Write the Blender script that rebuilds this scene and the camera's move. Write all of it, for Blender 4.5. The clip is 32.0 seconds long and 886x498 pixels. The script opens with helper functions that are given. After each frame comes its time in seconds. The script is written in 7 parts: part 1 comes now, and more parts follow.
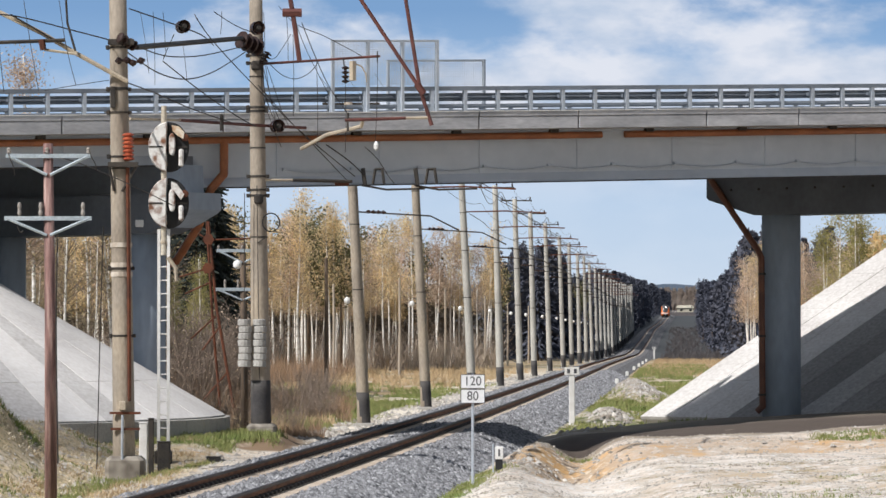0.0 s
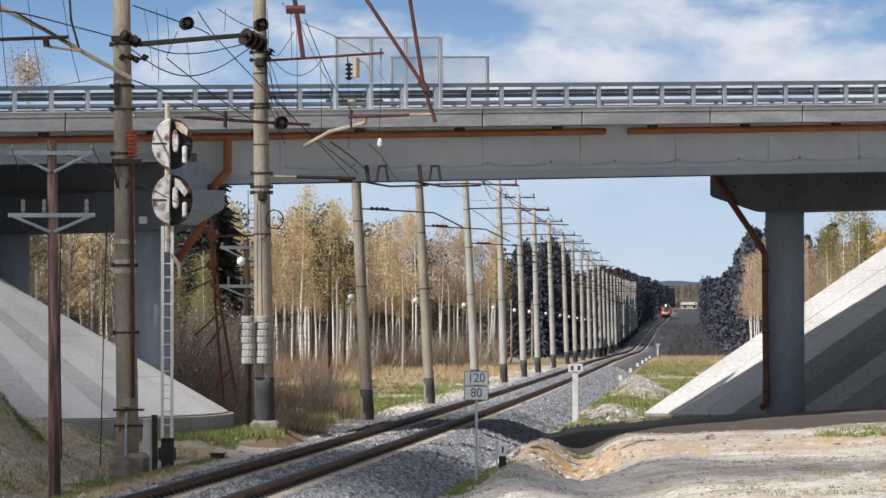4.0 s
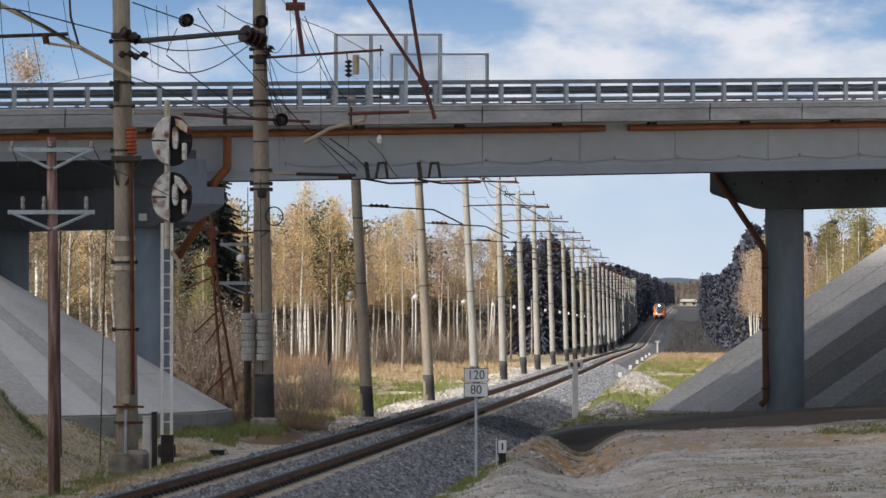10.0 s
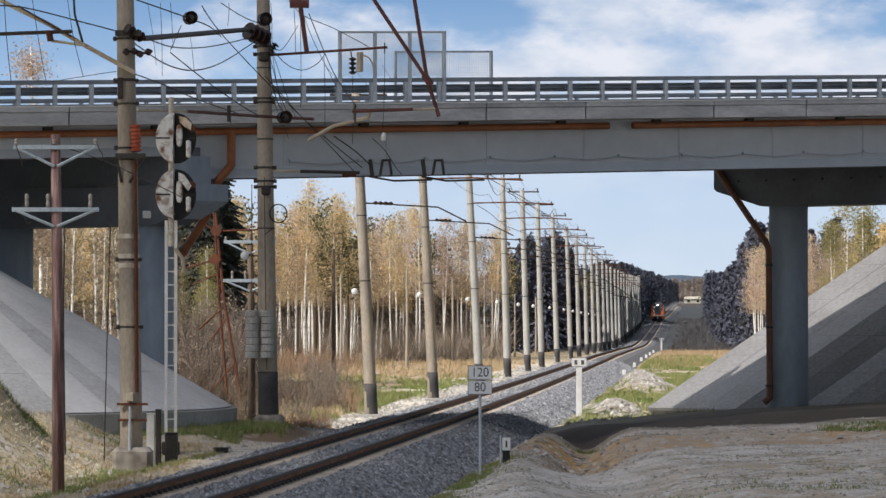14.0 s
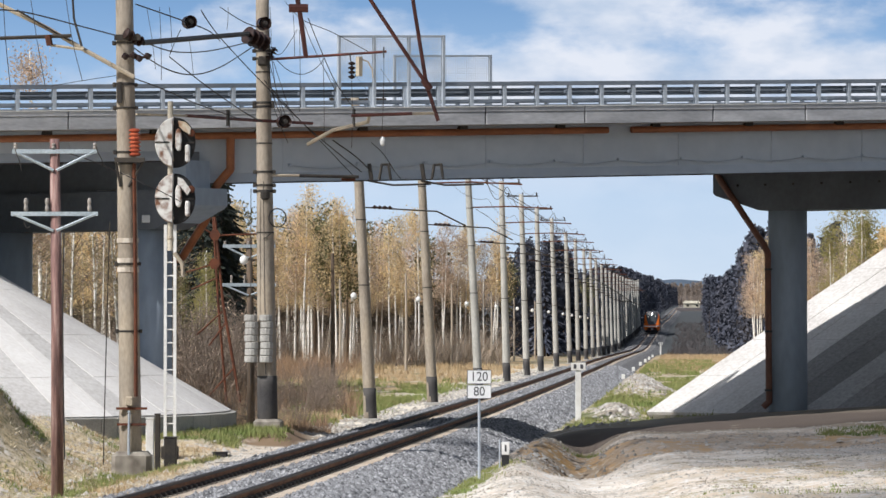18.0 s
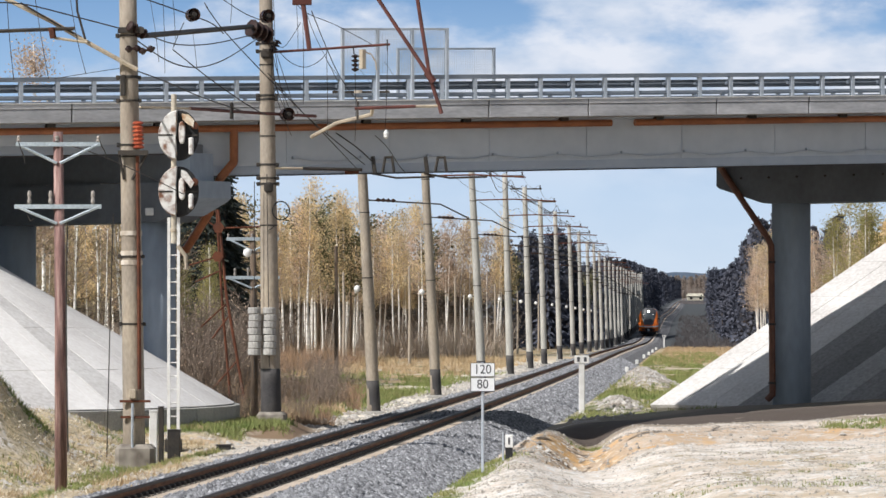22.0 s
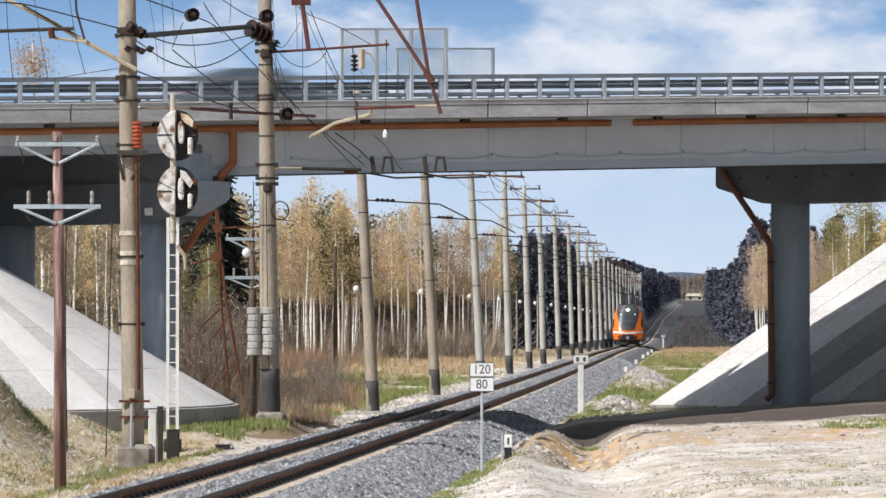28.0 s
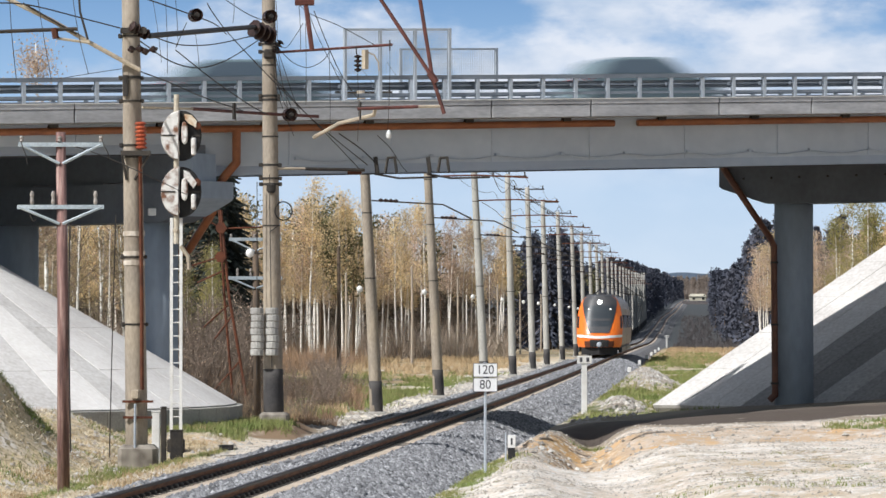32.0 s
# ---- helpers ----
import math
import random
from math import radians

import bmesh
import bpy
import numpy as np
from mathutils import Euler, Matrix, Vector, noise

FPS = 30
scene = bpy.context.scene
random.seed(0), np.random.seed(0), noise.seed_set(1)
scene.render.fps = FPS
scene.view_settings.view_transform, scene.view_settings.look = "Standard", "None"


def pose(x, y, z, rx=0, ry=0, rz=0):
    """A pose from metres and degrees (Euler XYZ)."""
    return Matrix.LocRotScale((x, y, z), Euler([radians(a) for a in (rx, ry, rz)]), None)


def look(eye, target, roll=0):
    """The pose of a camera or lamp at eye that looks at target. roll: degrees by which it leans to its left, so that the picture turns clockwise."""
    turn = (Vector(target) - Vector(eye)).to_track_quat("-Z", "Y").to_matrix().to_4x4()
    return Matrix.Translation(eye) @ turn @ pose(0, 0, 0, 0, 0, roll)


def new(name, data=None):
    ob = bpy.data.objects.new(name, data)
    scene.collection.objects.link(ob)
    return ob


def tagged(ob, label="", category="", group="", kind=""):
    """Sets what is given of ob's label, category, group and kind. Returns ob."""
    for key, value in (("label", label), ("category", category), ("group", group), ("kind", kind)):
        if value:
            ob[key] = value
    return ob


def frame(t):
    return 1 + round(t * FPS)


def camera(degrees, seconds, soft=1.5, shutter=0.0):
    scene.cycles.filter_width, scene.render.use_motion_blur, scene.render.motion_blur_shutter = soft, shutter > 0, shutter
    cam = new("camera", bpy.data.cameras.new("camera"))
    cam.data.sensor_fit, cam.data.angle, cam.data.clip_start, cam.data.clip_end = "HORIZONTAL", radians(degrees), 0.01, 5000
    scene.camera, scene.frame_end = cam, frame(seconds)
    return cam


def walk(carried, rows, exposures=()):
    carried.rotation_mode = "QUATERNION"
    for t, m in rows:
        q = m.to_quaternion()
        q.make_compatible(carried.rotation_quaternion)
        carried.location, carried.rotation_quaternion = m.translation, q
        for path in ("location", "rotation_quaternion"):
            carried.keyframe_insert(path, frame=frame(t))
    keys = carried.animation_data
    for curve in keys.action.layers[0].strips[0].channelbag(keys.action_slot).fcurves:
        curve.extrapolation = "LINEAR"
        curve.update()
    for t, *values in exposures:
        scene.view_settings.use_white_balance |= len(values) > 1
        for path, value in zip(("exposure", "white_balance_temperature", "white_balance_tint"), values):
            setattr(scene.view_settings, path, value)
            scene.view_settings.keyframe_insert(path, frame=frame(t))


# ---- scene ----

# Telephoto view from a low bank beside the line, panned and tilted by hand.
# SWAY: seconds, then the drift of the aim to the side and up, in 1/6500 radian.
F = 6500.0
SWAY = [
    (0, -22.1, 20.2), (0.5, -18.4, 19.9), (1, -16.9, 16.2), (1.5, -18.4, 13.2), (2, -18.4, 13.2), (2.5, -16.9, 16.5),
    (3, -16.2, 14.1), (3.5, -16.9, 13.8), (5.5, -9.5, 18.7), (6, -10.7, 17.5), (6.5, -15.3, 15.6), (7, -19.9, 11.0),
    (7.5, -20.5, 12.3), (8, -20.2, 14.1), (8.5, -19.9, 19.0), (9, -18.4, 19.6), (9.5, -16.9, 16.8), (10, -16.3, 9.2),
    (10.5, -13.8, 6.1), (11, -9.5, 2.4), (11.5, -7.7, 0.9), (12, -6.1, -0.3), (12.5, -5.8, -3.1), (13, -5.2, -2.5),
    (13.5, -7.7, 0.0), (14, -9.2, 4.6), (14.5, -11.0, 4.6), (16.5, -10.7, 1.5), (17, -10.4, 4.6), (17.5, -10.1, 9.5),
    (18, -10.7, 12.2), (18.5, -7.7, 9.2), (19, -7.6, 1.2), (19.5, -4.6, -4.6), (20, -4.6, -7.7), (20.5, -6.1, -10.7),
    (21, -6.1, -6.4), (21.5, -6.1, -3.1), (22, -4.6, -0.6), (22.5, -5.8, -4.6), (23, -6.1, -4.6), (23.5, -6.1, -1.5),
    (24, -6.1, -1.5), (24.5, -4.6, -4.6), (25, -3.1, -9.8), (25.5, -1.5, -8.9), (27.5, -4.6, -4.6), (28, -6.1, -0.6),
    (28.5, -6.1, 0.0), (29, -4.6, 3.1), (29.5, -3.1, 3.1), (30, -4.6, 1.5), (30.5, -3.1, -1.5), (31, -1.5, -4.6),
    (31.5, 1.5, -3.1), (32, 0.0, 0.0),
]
cam = camera(2 * math.degrees(math.atan(784 / F)), 32.0, soft=1.5, shutter=0.7)
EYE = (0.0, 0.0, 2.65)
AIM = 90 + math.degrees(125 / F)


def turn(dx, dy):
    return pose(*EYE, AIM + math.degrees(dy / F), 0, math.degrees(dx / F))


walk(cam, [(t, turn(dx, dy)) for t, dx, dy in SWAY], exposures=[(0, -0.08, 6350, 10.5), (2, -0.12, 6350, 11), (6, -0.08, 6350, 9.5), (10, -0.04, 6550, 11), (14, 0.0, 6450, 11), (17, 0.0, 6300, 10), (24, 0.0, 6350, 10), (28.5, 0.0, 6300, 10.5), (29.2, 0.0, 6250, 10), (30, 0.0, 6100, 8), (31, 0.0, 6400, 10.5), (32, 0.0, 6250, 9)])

# ---- light ----
SUN_AZ, SUN_EL = math.radians(233), math.radians(44)
TO_SUN = Vector((math.sin(SUN_AZ) * math.cos(SUN_EL), math.cos(SUN_AZ) * math.cos(SUN_EL), math.sin(SUN_EL)))
world = bpy.data.worlds.new("sky")
scene.world = world
world.use_nodes = True
wn = world.node_tree.nodes
sky = wn.new("ShaderNodeTexSky")
sky.sky_type, sky.sun_disc = "NISHITA", False
sky.sun_elevation, sky.sun_rotation = SUN_EL, SUN_AZ
# half the sky is cloud, so its light is less blue
pale = wn.new("ShaderNodeHueSaturation")
pale.inputs["Saturation"].default_value = 0.62
world.node_tree.links.new(sky.outputs[0], pale.inputs["Color"])
world.node_tree.links.new(pale.outputs[0], wn["Background"].inputs[0])
wn["Background"].inputs[1].default_value = 0.078
sun = new("sun", bpy.data.lights.new("sun", "SUN"))
sun.data.energy, sun.data.angle, sun.data.color = 5.0, math.radians(0.53), (1.0, 0.955, 0.905)
sun.matrix_world = look(TO_SUN * 500, (0, 0, 0))


# ---- materials ----
def rgb(c):
    return (*c, 1.0)


def mat(name, a, b=None, scale=4.0, rough=0.8, metal=0.0, bump=0.2, fine=30.0, c=None, stretch=(1, 1, 1), piece=0.0, spec=0.4, detail=6.0, grain=0.45):
    """A surface whose colour wanders from a to b over patches and carries a fine grain."""
    m = bpy.data.materials.new(name)
    m.use_nodes = True
    n, l = m.node_tree.nodes, m.node_tree.links
    s = n["Principled BSDF"]
    s.inputs["Roughness"].default_value, s.inputs["Metallic"].default_value = rough, metal
    s.inputs["Specular IOR Level"].default_value = spec
    b = b or tuple(x * 0.75 for x in a)
    co = n.new("ShaderNodeTexCoord")
    mp = n.new("ShaderNodeMapping")
    mp.inputs["Scale"].default_value = stretch
    l.new(co.outputs["Object"], mp.inputs[0])
    big, small = n.new("ShaderNodeTexNoise"), n.new("ShaderNodeTexNoise")
    for t, sc in ((big, scale), (small, fine)):
        t.inputs["Scale"].default_value, t.inputs["Detail"].default_value = sc, detail
        l.new(mp.outputs[0], t.inputs["Vector"])
    ramp = n.new("ShaderNodeValToRGB")
    ramp.color_ramp.elements[0].position, ramp.color_ramp.elements[1].position = 0.36, 0.64
    ramp.color_ramp.elements[0].color, ramp.color_ramp.elements[1].color = rgb(a), rgb(b)
    if c:
        e = ramp.color_ramp.elements.new(0.5)
        e.color = rgb(c)
    l.new(big.outputs[0], ramp.inputs[0])
    mix = n.new("ShaderNodeMix")
    mix.data_type, mix.blend_type = "RGBA", "OVERLAY"
    mix.inputs[0].default_value = grain
    l.new(ramp.outputs[0], mix.inputs[6])
    l.new(small.outputs[0], mix.inputs[7])
    last = mix.outputs[2]
    if piece:
        info, geo = n.new("ShaderNodeObjectInfo"), n.new("ShaderNodeNewGeometry")
        add, mr, hv = n.new("ShaderNodeMath"), n.new("ShaderNodeMapRange"), n.new("ShaderNodeHueSaturation")
        add.operation = "ADD"
        l.new(info.outputs["Random"], add.inputs[0])
        l.new(geo.outputs["Random Per Island"], add.inputs[1])
        mr.inputs[2].default_value = 2.0
        mr.inputs[3].default_value, mr.inputs[4].default_value = 1 - piece, 1 + piece
        l.new(add.outputs[0], mr.inputs[0])
        l.new(mr.outputs[0], hv.inputs["Value"])
        l.new(last, hv.inputs["Color"])
        last = hv.outputs[0]
    l.new(last, s.inputs["Base Color"])
    if bump:
        bp = n.new("ShaderNodeBump")
        bp.inputs["Strength"].default_value, bp.inputs["Distance"].default_value = bump, 0.02
        l.new(small.outputs[0], bp.inputs["Height"])
        l.new(bp.outputs[0], s.inputs["Normal"])
    return m


def glow(name, colour, strength):
    m = bpy.data.materials.new(name)
    m.use_nodes = True
    s = m.node_tree.nodes["Principled BSDF"]
    s.inputs["Base Color"].default_value = rgb(colour)
    s.inputs["Emission Color"].default_value, s.inputs["Emission Strength"].default_value = rgb(colour), strength
    return m


def leaf_mat(name, a, b):
    """Thin leaves: part of the light comes through."""
    m = mat(name, a, b, 0.5, 0.7, bump=0, piece=0.35)
    n, l = m.node_tree.nodes, m.node_tree.links
    s, out = n["Principled BSDF"], n["Material Output"]
    tr, mx = n.new("ShaderNodeBsdfTranslucent"), n.new("ShaderNodeMixShader")
    l.new(s.inputs["Base Color"].links[0].from_socket, tr.inputs[0])
    mx.inputs[0].default_value = 0.5
    l.new(s.outputs[0], mx.inputs[1])
    l.new(tr.outputs[0], mx.inputs[2])
    l.new(mx.outputs[0], out.inputs[0])
    return m


CONCRETE = mat("concrete", (0.42, 0.41, 0.38), (0.33, 0.32, 0.30), 0.8, 0.85, fine=22)
PANEL = mat("fascia_concrete", (0.54, 0.545, 0.56), (0.37, 0.375, 0.39), 1.3, 0.85, fine=9, stretch=(0.5, 1, 2), piece=0.10, grain=0.35)
# slab tones also carry light: darkest for deck shade, palest for sunlit slabs
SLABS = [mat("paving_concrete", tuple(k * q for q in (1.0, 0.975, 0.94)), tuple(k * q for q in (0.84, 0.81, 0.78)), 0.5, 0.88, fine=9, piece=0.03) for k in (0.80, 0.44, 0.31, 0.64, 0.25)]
GIRDER = mat("grey_paint", (0.53, 0.58, 0.635), (0.475, 0.52, 0.57), 0.35, 0.5, bump=0.02, fine=3, grain=0.12)
# under-deck shade is darkened into PIER; COLUMN also serves its lit ends
PIER = mat("shaded_pier_concrete", (0.145, 0.157, 0.175), (0.113, 0.124, 0.139), 0.6, 0.8, fine=6, grain=0.2)
COLUMN = mat("column_and_lit_ends", (0.35, 0.405, 0.47), (0.29, 0.34, 0.40), 0.6, 0.75, fine=5, grain=0.2, stretch=(1, 1, 0.4))
ASPHALT = mat("asphalt", (0.055, 0.055, 0.058), (0.075, 0.074, 0.072), 0.6, 0.9, fine=60)
GALV = mat("galvanised_steel", (0.53, 0.58, 0.64), (0.43, 0.475, 0.53), 3.0, 0.42, 0.3, bump=0.03, grain=0.15)
# rail zinc darker than GALV: shade on the near faces is in the colour
RAILBLUE = mat("shaded_zinc", (0.25, 0.285, 0.33), (0.19, 0.22, 0.26), 1.5, 0.5, 0.3, bump=0.02, grain=0.15)
# PIPE's brown darkened: the shade on the pier pipe is in its colour
PIERPIPE = mat("shaded_brown_pipe", (0.19, 0.08, 0.047), (0.13, 0.055, 0.035), 2.0, 0.5, bump=0.04)
PIPE = mat("brown_pipe", (0.36, 0.13, 0.05), (0.26, 0.09, 0.035), 2.0, 0.45, bump=0.04)
RUST = mat("rust", (0.16, 0.055, 0.028), (0.09, 0.035, 0.022), 3.0, 0.85, 0.2, fine=40)
DARK = mat("dark_steel", (0.045, 0.042, 0.04), (0.07, 0.06, 0.05), 4.0, 0.6, 0.4)
RAILSIDE = mat("rail_steel", (0.30, 0.150, 0.080), (0.17, 0.085, 0.05), 2.0, 0.85, 0.0, fine=9, stretch=(6, 0.6, 6))
RAILTOP = mat("rail_tread", (0.045, 0.04, 0.04), (0.035, 0.03, 0.03), 2.0, 0.5, 0.5, bump=0.0)
FASTEN = mat("stained_fastenings", (0.60, 0.51, 0.41), (0.46, 0.37, 0.28), 1.2, 0.9, fine=30, piece=0.1)
SLEEPER = mat("sleeper_concrete", (0.52, 0.45, 0.36), (0.42, 0.36, 0.29), 3.0, 0.9)
STONE = mat("ballast_stone", (0.36, 0.366, 0.38), (0.10, 0.102, 0.11), 9.0, 0.9, fine=60, piece=0.75)
POLE = mat("pole_concrete", (0.38, 0.32, 0.245), (0.25, 0.21, 0.165), 0.9, 0.85, fine=14, stretch=(1.3, 1.3, 0.5), c=(0.33, 0.285, 0.23), grain=0.4)
PALEPOLE = mat("weathered_pole_concrete", (0.46, 0.45, 0.41), (0.36, 0.35, 0.32), 0.9, 0.85, fine=14, stretch=(1.3, 1.3, 0.5), grain=0.4)
TAR = mat("tarred_concrete", (0.05, 0.048, 0.05), (0.085, 0.08, 0.075), 2.0, 0.8)
WOOD = mat("red_weathered_wood", (0.40, 0.28, 0.25), (0.14, 0.085, 0.078), 1.6, 0.85, fine=12, stretch=(7, 7, 0.5), c=(0.25, 0.145, 0.13), bump=0.5, grain=0.7)
GREYWOOD = mat("grey_wood", (0.42, 0.36, 0.29), (0.30, 0.26, 0.21), 2.0, 0.9, stretch=(4, 4, 0.3))
WHITE = mat("white_paint", (0.80, 0.80, 0.78), (0.68, 0.67, 0.64), 3.0, 0.55, bump=0.04)
BARK = mat("birch_bark", (0.88, 0.86, 0.82), (0.58, 0.55, 0.50), 2.2, 0.85, stretch=(1, 1, 2.5), piece=0.2)
BROWNBARK = mat("brown_bark", (0.16, 0.115, 0.08), (0.09, 0.07, 0.055), 3.0, 0.9, stretch=(3, 3, 0.6))
TWIG = mat("twigs", (0.42, 0.34, 0.27), (0.30, 0.24, 0.19), 2.0, 0.9, piece=0.25)
LEAF = leaf_mat("spring_leaves", (0.78, 0.61, 0.35), (0.66, 0.55, 0.34))
BUSHTWIG = mat("bush_twigs", (0.24, 0.185, 0.145), (0.16, 0.125, 0.10), 2.0, 0.9, piece=0.25)
# scrub brown lifted towards blue-grey, standing for haze along the far line
SCRUB = mat("dark_scrub", (0.125, 0.112, 0.11), (0.085, 0.078, 0.082), 1.0, 0.9, bump=0, piece=0.3)
LEAFO = leaf_mat("ochre_leaves", (0.70, 0.54, 0.41), (0.58, 0.47, 0.37))
BROWNWOOD = leaf_mat("brown_far_woods", (0.40, 0.32, 0.26), (0.32, 0.27, 0.23))
# distance haze is mixed into these needles as a paler, bluer base
FARNEEDLE = mat("hazy_forest_needles", (0.078, 0.088, 0.118), (0.095, 0.098, 0.12), 0.1, 1.0, bump=0, piece=0.2, spec=0.05)
PINELEAF = mat("pine_needles", (0.11, 0.115, 0.05), (0.16, 0.14, 0.07), 0.6, 0.8, bump=0, piece=0.4)
LEAFG = leaf_mat("fresh_leaves", (0.44, 0.38, 0.15), (0.28, 0.28, 0.11))
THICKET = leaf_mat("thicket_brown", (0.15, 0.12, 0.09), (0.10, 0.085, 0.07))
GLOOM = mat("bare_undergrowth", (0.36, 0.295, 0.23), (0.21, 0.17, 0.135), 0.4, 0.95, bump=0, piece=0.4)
NEEDLE = mat("needles", (0.020, 0.028, 0.024), (0.030, 0.036, 0.026), 0.6, 0.75, bump=0, piece=0.4)
GRASS = mat("grass", (0.19, 0.25, 0.07), (0.29, 0.28, 0.11), 0.8, 0.8, bump=0, piece=0.35)
DRY = mat("dry_grass", (0.56, 0.43, 0.26), (0.42, 0.30, 0.17), 0.8, 0.85, bump=0, piece=0.3)
STRAW = mat("bleached_straw", (0.62, 0.55, 0.42), (0.48, 0.41, 0.29), 1.0, 0.9, bump=0, piece=0.3)
SHRUB = mat("bare_shrub", (0.42, 0.27, 0.16), (0.26, 0.18, 0.125), 1.0, 0.9, bump=0, piece=0.3)
BLACK = mat("black_rubber", (0.02, 0.02, 0.022), (0.03, 0.03, 0.03), 5.0, 0.8)
GLASS = mat("dark_glass", (0.012, 0.015, 0.018), (0.02, 0.023, 0.026), 1.0, 0.06, bump=0, spec=0.8)


# ---- building helpers ----
class Geo:
    """Points and faces of one part."""

    def __init__(self):
        self.v, self.f = [], []

    def quad(self, *p):
        i = len(self.v)
        self.v += [tuple(q) for q in p]
        self.f.append(tuple(range(i, i + len(p))))
        return self

    def add(self, v, f):
        i = len(self.v)
        self.v += [tuple(q) for q in v]
        self.f += [tuple(k + i for k in g) for g in f]
        return self

    def box(self, a, b, m=None, fn=None):
        p = [Vector((x, y, z)) for z in (a[2], b[2]) for y in (a[1], b[1]) for x in (a[0], b[0])]
        if m:
            p = [m @ q for q in p]
        if fn:
            p = [fn(q) for q in p]
        return self.add(p, [(0, 2, 3, 1), (4, 5, 7, 6), (0, 1, 5, 4), (2, 6, 7, 3), (0, 4, 6, 2), (1, 3, 7, 5)])

    def slab(self, a, b, c=0.02, m=None):
        """A box with chamfered edges."""
        (x0, y0, z0), (x1, y1, z1) = a, b
        rings = []
        for z, k in ((z0, c), (z0 + c, 0), (z1 - c, 0), (z1, c)):
            r = [(x0 + k + c, y0 + k), (x1 - k - c, y0 + k), (x1 - k, y0 + k + c), (x1 - k, y1 - k - c),
                 (x1 - k - c, y1 - k), (x0 + k + c, y1 - k), (x0 + k, y1 - k - c), (x0 + k, y0 + k + c)]
            rings.append([Vector((x, y, z)) for x, y in r])
        if m:
            rings = [[m @ p for p in r] for r in rings]
        return self.loft(rings)

    def loft(self, rings, closed=True, caps=True):
        i, k = len(self.v), len(rings[0])
        for r in rings:
            self.v += [tuple(p) for p in r]
        for a in range(len(rings) - 1):
            for b in range(k if closed else k - 1):
                c = (b + 1) % k
                self.f.append((i + a * k + b, i + a * k + c, i + (a + 1) * k + c, i + (a + 1) * k + b))
        if caps and closed:
            self.f.append(tuple(i + b for b in reversed(range(k))))
            self.f.append(tuple(i + (len(rings) - 1) * k + b for b in range(k)))
        return self

    def tube(self, pts, r, n=6, r1=None):
        pts = [Vector(p) for p in pts]
        rings, up = [], Vector((0.13, 0.2, 1)).normalized()
        for j, p in enumerate(pts):
            d = (pts[min(j + 1, len(pts) - 1)] - pts[max(j - 1, 0)]).normalized()
            a = d.cross(up if abs(d.dot(up)) < 0.95 else Vector((1, 0, 0))).normalized()
            b = d.cross(a)
            q = r if r1 is None else r + (r1 - r) * j / (len(pts) - 1)
            rings.append([p + (a * math.cos(2 * math.pi * k / n) + b * math.sin(2 * math.pi * k / n)) * q for k in range(n)])
        return self.loft(rings)

    def lathe(self, prof, n=12, m=None):
        rings = [[Vector((r * math.cos(2 * math.pi * k / n), r * math.sin(2 * math.pi * k / n), z)) for k in range(n)] for r, z in prof]
        if m:
            rings = [[m @ p for p in ring] for ring in rings]
        return self.loft(rings)

    def mesh(self, name, material, smooth=False):
        d = bpy.data.meshes.new(name)
        d.from_pydata(self.v, [], self.f)
        d.materials.append(material)
        if smooth:
            d.polygons.foreach_set("use_smooth", [True] * len(d.polygons))
        d.update()
        return d


def part(name, geo, material, parent=None, label="", smooth=False):
    ob = new(name, geo if isinstance(geo, bpy.types.Mesh) else geo.mesh(name, material, smooth))
    ob.parent = parent
    return tagged(ob, label)


def thing(name, label, category, group="", kind="", m=None):
    ob = tagged(new(name), label, category, group, kind)
    ob.empty_display_size = 0.2
    if m:
        ob.matrix_world = m
    return ob


def arrays(name, v, f, material, smooth=False):
    """A mesh from arrays of points and of equal faces."""
    d = bpy.data.meshes.new(name)
    v, f = np.asarray(v, dtype=np.float32), np.asarray(f, dtype=np.int32)
    d.vertices.add(len(v))
    d.vertices.foreach_set("co", v.ravel())
    d.loops.add(f.size)
    d.loops.foreach_set("vertex_index", f.ravel())
    d.polygons.add(len(f))
    d.polygons.foreach_set("loop_start", np.arange(len(f), dtype=np.int32) * f.shape[1])
    if smooth:
        d.polygons.foreach_set("use_smooth", np.ones(len(f), dtype=bool))
    d.materials.append(material)
    d.update(calc_edges=True)
    d.validate()
    return d


def pebbles(rng, c, size):
    """Rough broken stones lying at the points c: their corners and faces."""
    n = len(c)
    octa = np.array([(1, 0, 0), (0, 1, 0), (-1, 0, 0), (0, -1, 0), (0, 0, 1)], dtype=float)
    v = octa[None] * (0.6 + 0.75 * rng.random((n, 5, 1))) + 0.5 * (rng.random((n, 5, 3)) - 0.5)
    a = rng.random(n) * math.pi
    x = v[:, :, 0] * np.cos(a)[:, None] - v[:, :, 1] * np.sin(a)[:, None]
    y = v[:, :, 0] * np.sin(a)[:, None] + v[:, :, 1] * np.cos(a)[:, None]
    v = np.stack([x * 1.25, y * 1.25, v[:, :, 2] * 0.95], -1) * size[:, None, None] + c[:, None]
    of = np.array([(0, 1, 4), (1, 2, 4), (2, 3, 4), (3, 0, 4)])
    f = of[None] + np.arange(n)[:, None, None] * 5
    return v.reshape(-1, 3), f.reshape(-1, 3)


# ---- plan: the line, the bridge and the lie of the land ----
def line_x(d):
    """The track's middle at the distance d: almost straight, easing to the right near the eye."""
    return -4.77 + 0.067 * (d - 50) + 1.8 * (1 - np.exp(-(d - 50) / 90.0)) + 0.0045 * np.clip(d - 900, 0, 4000)


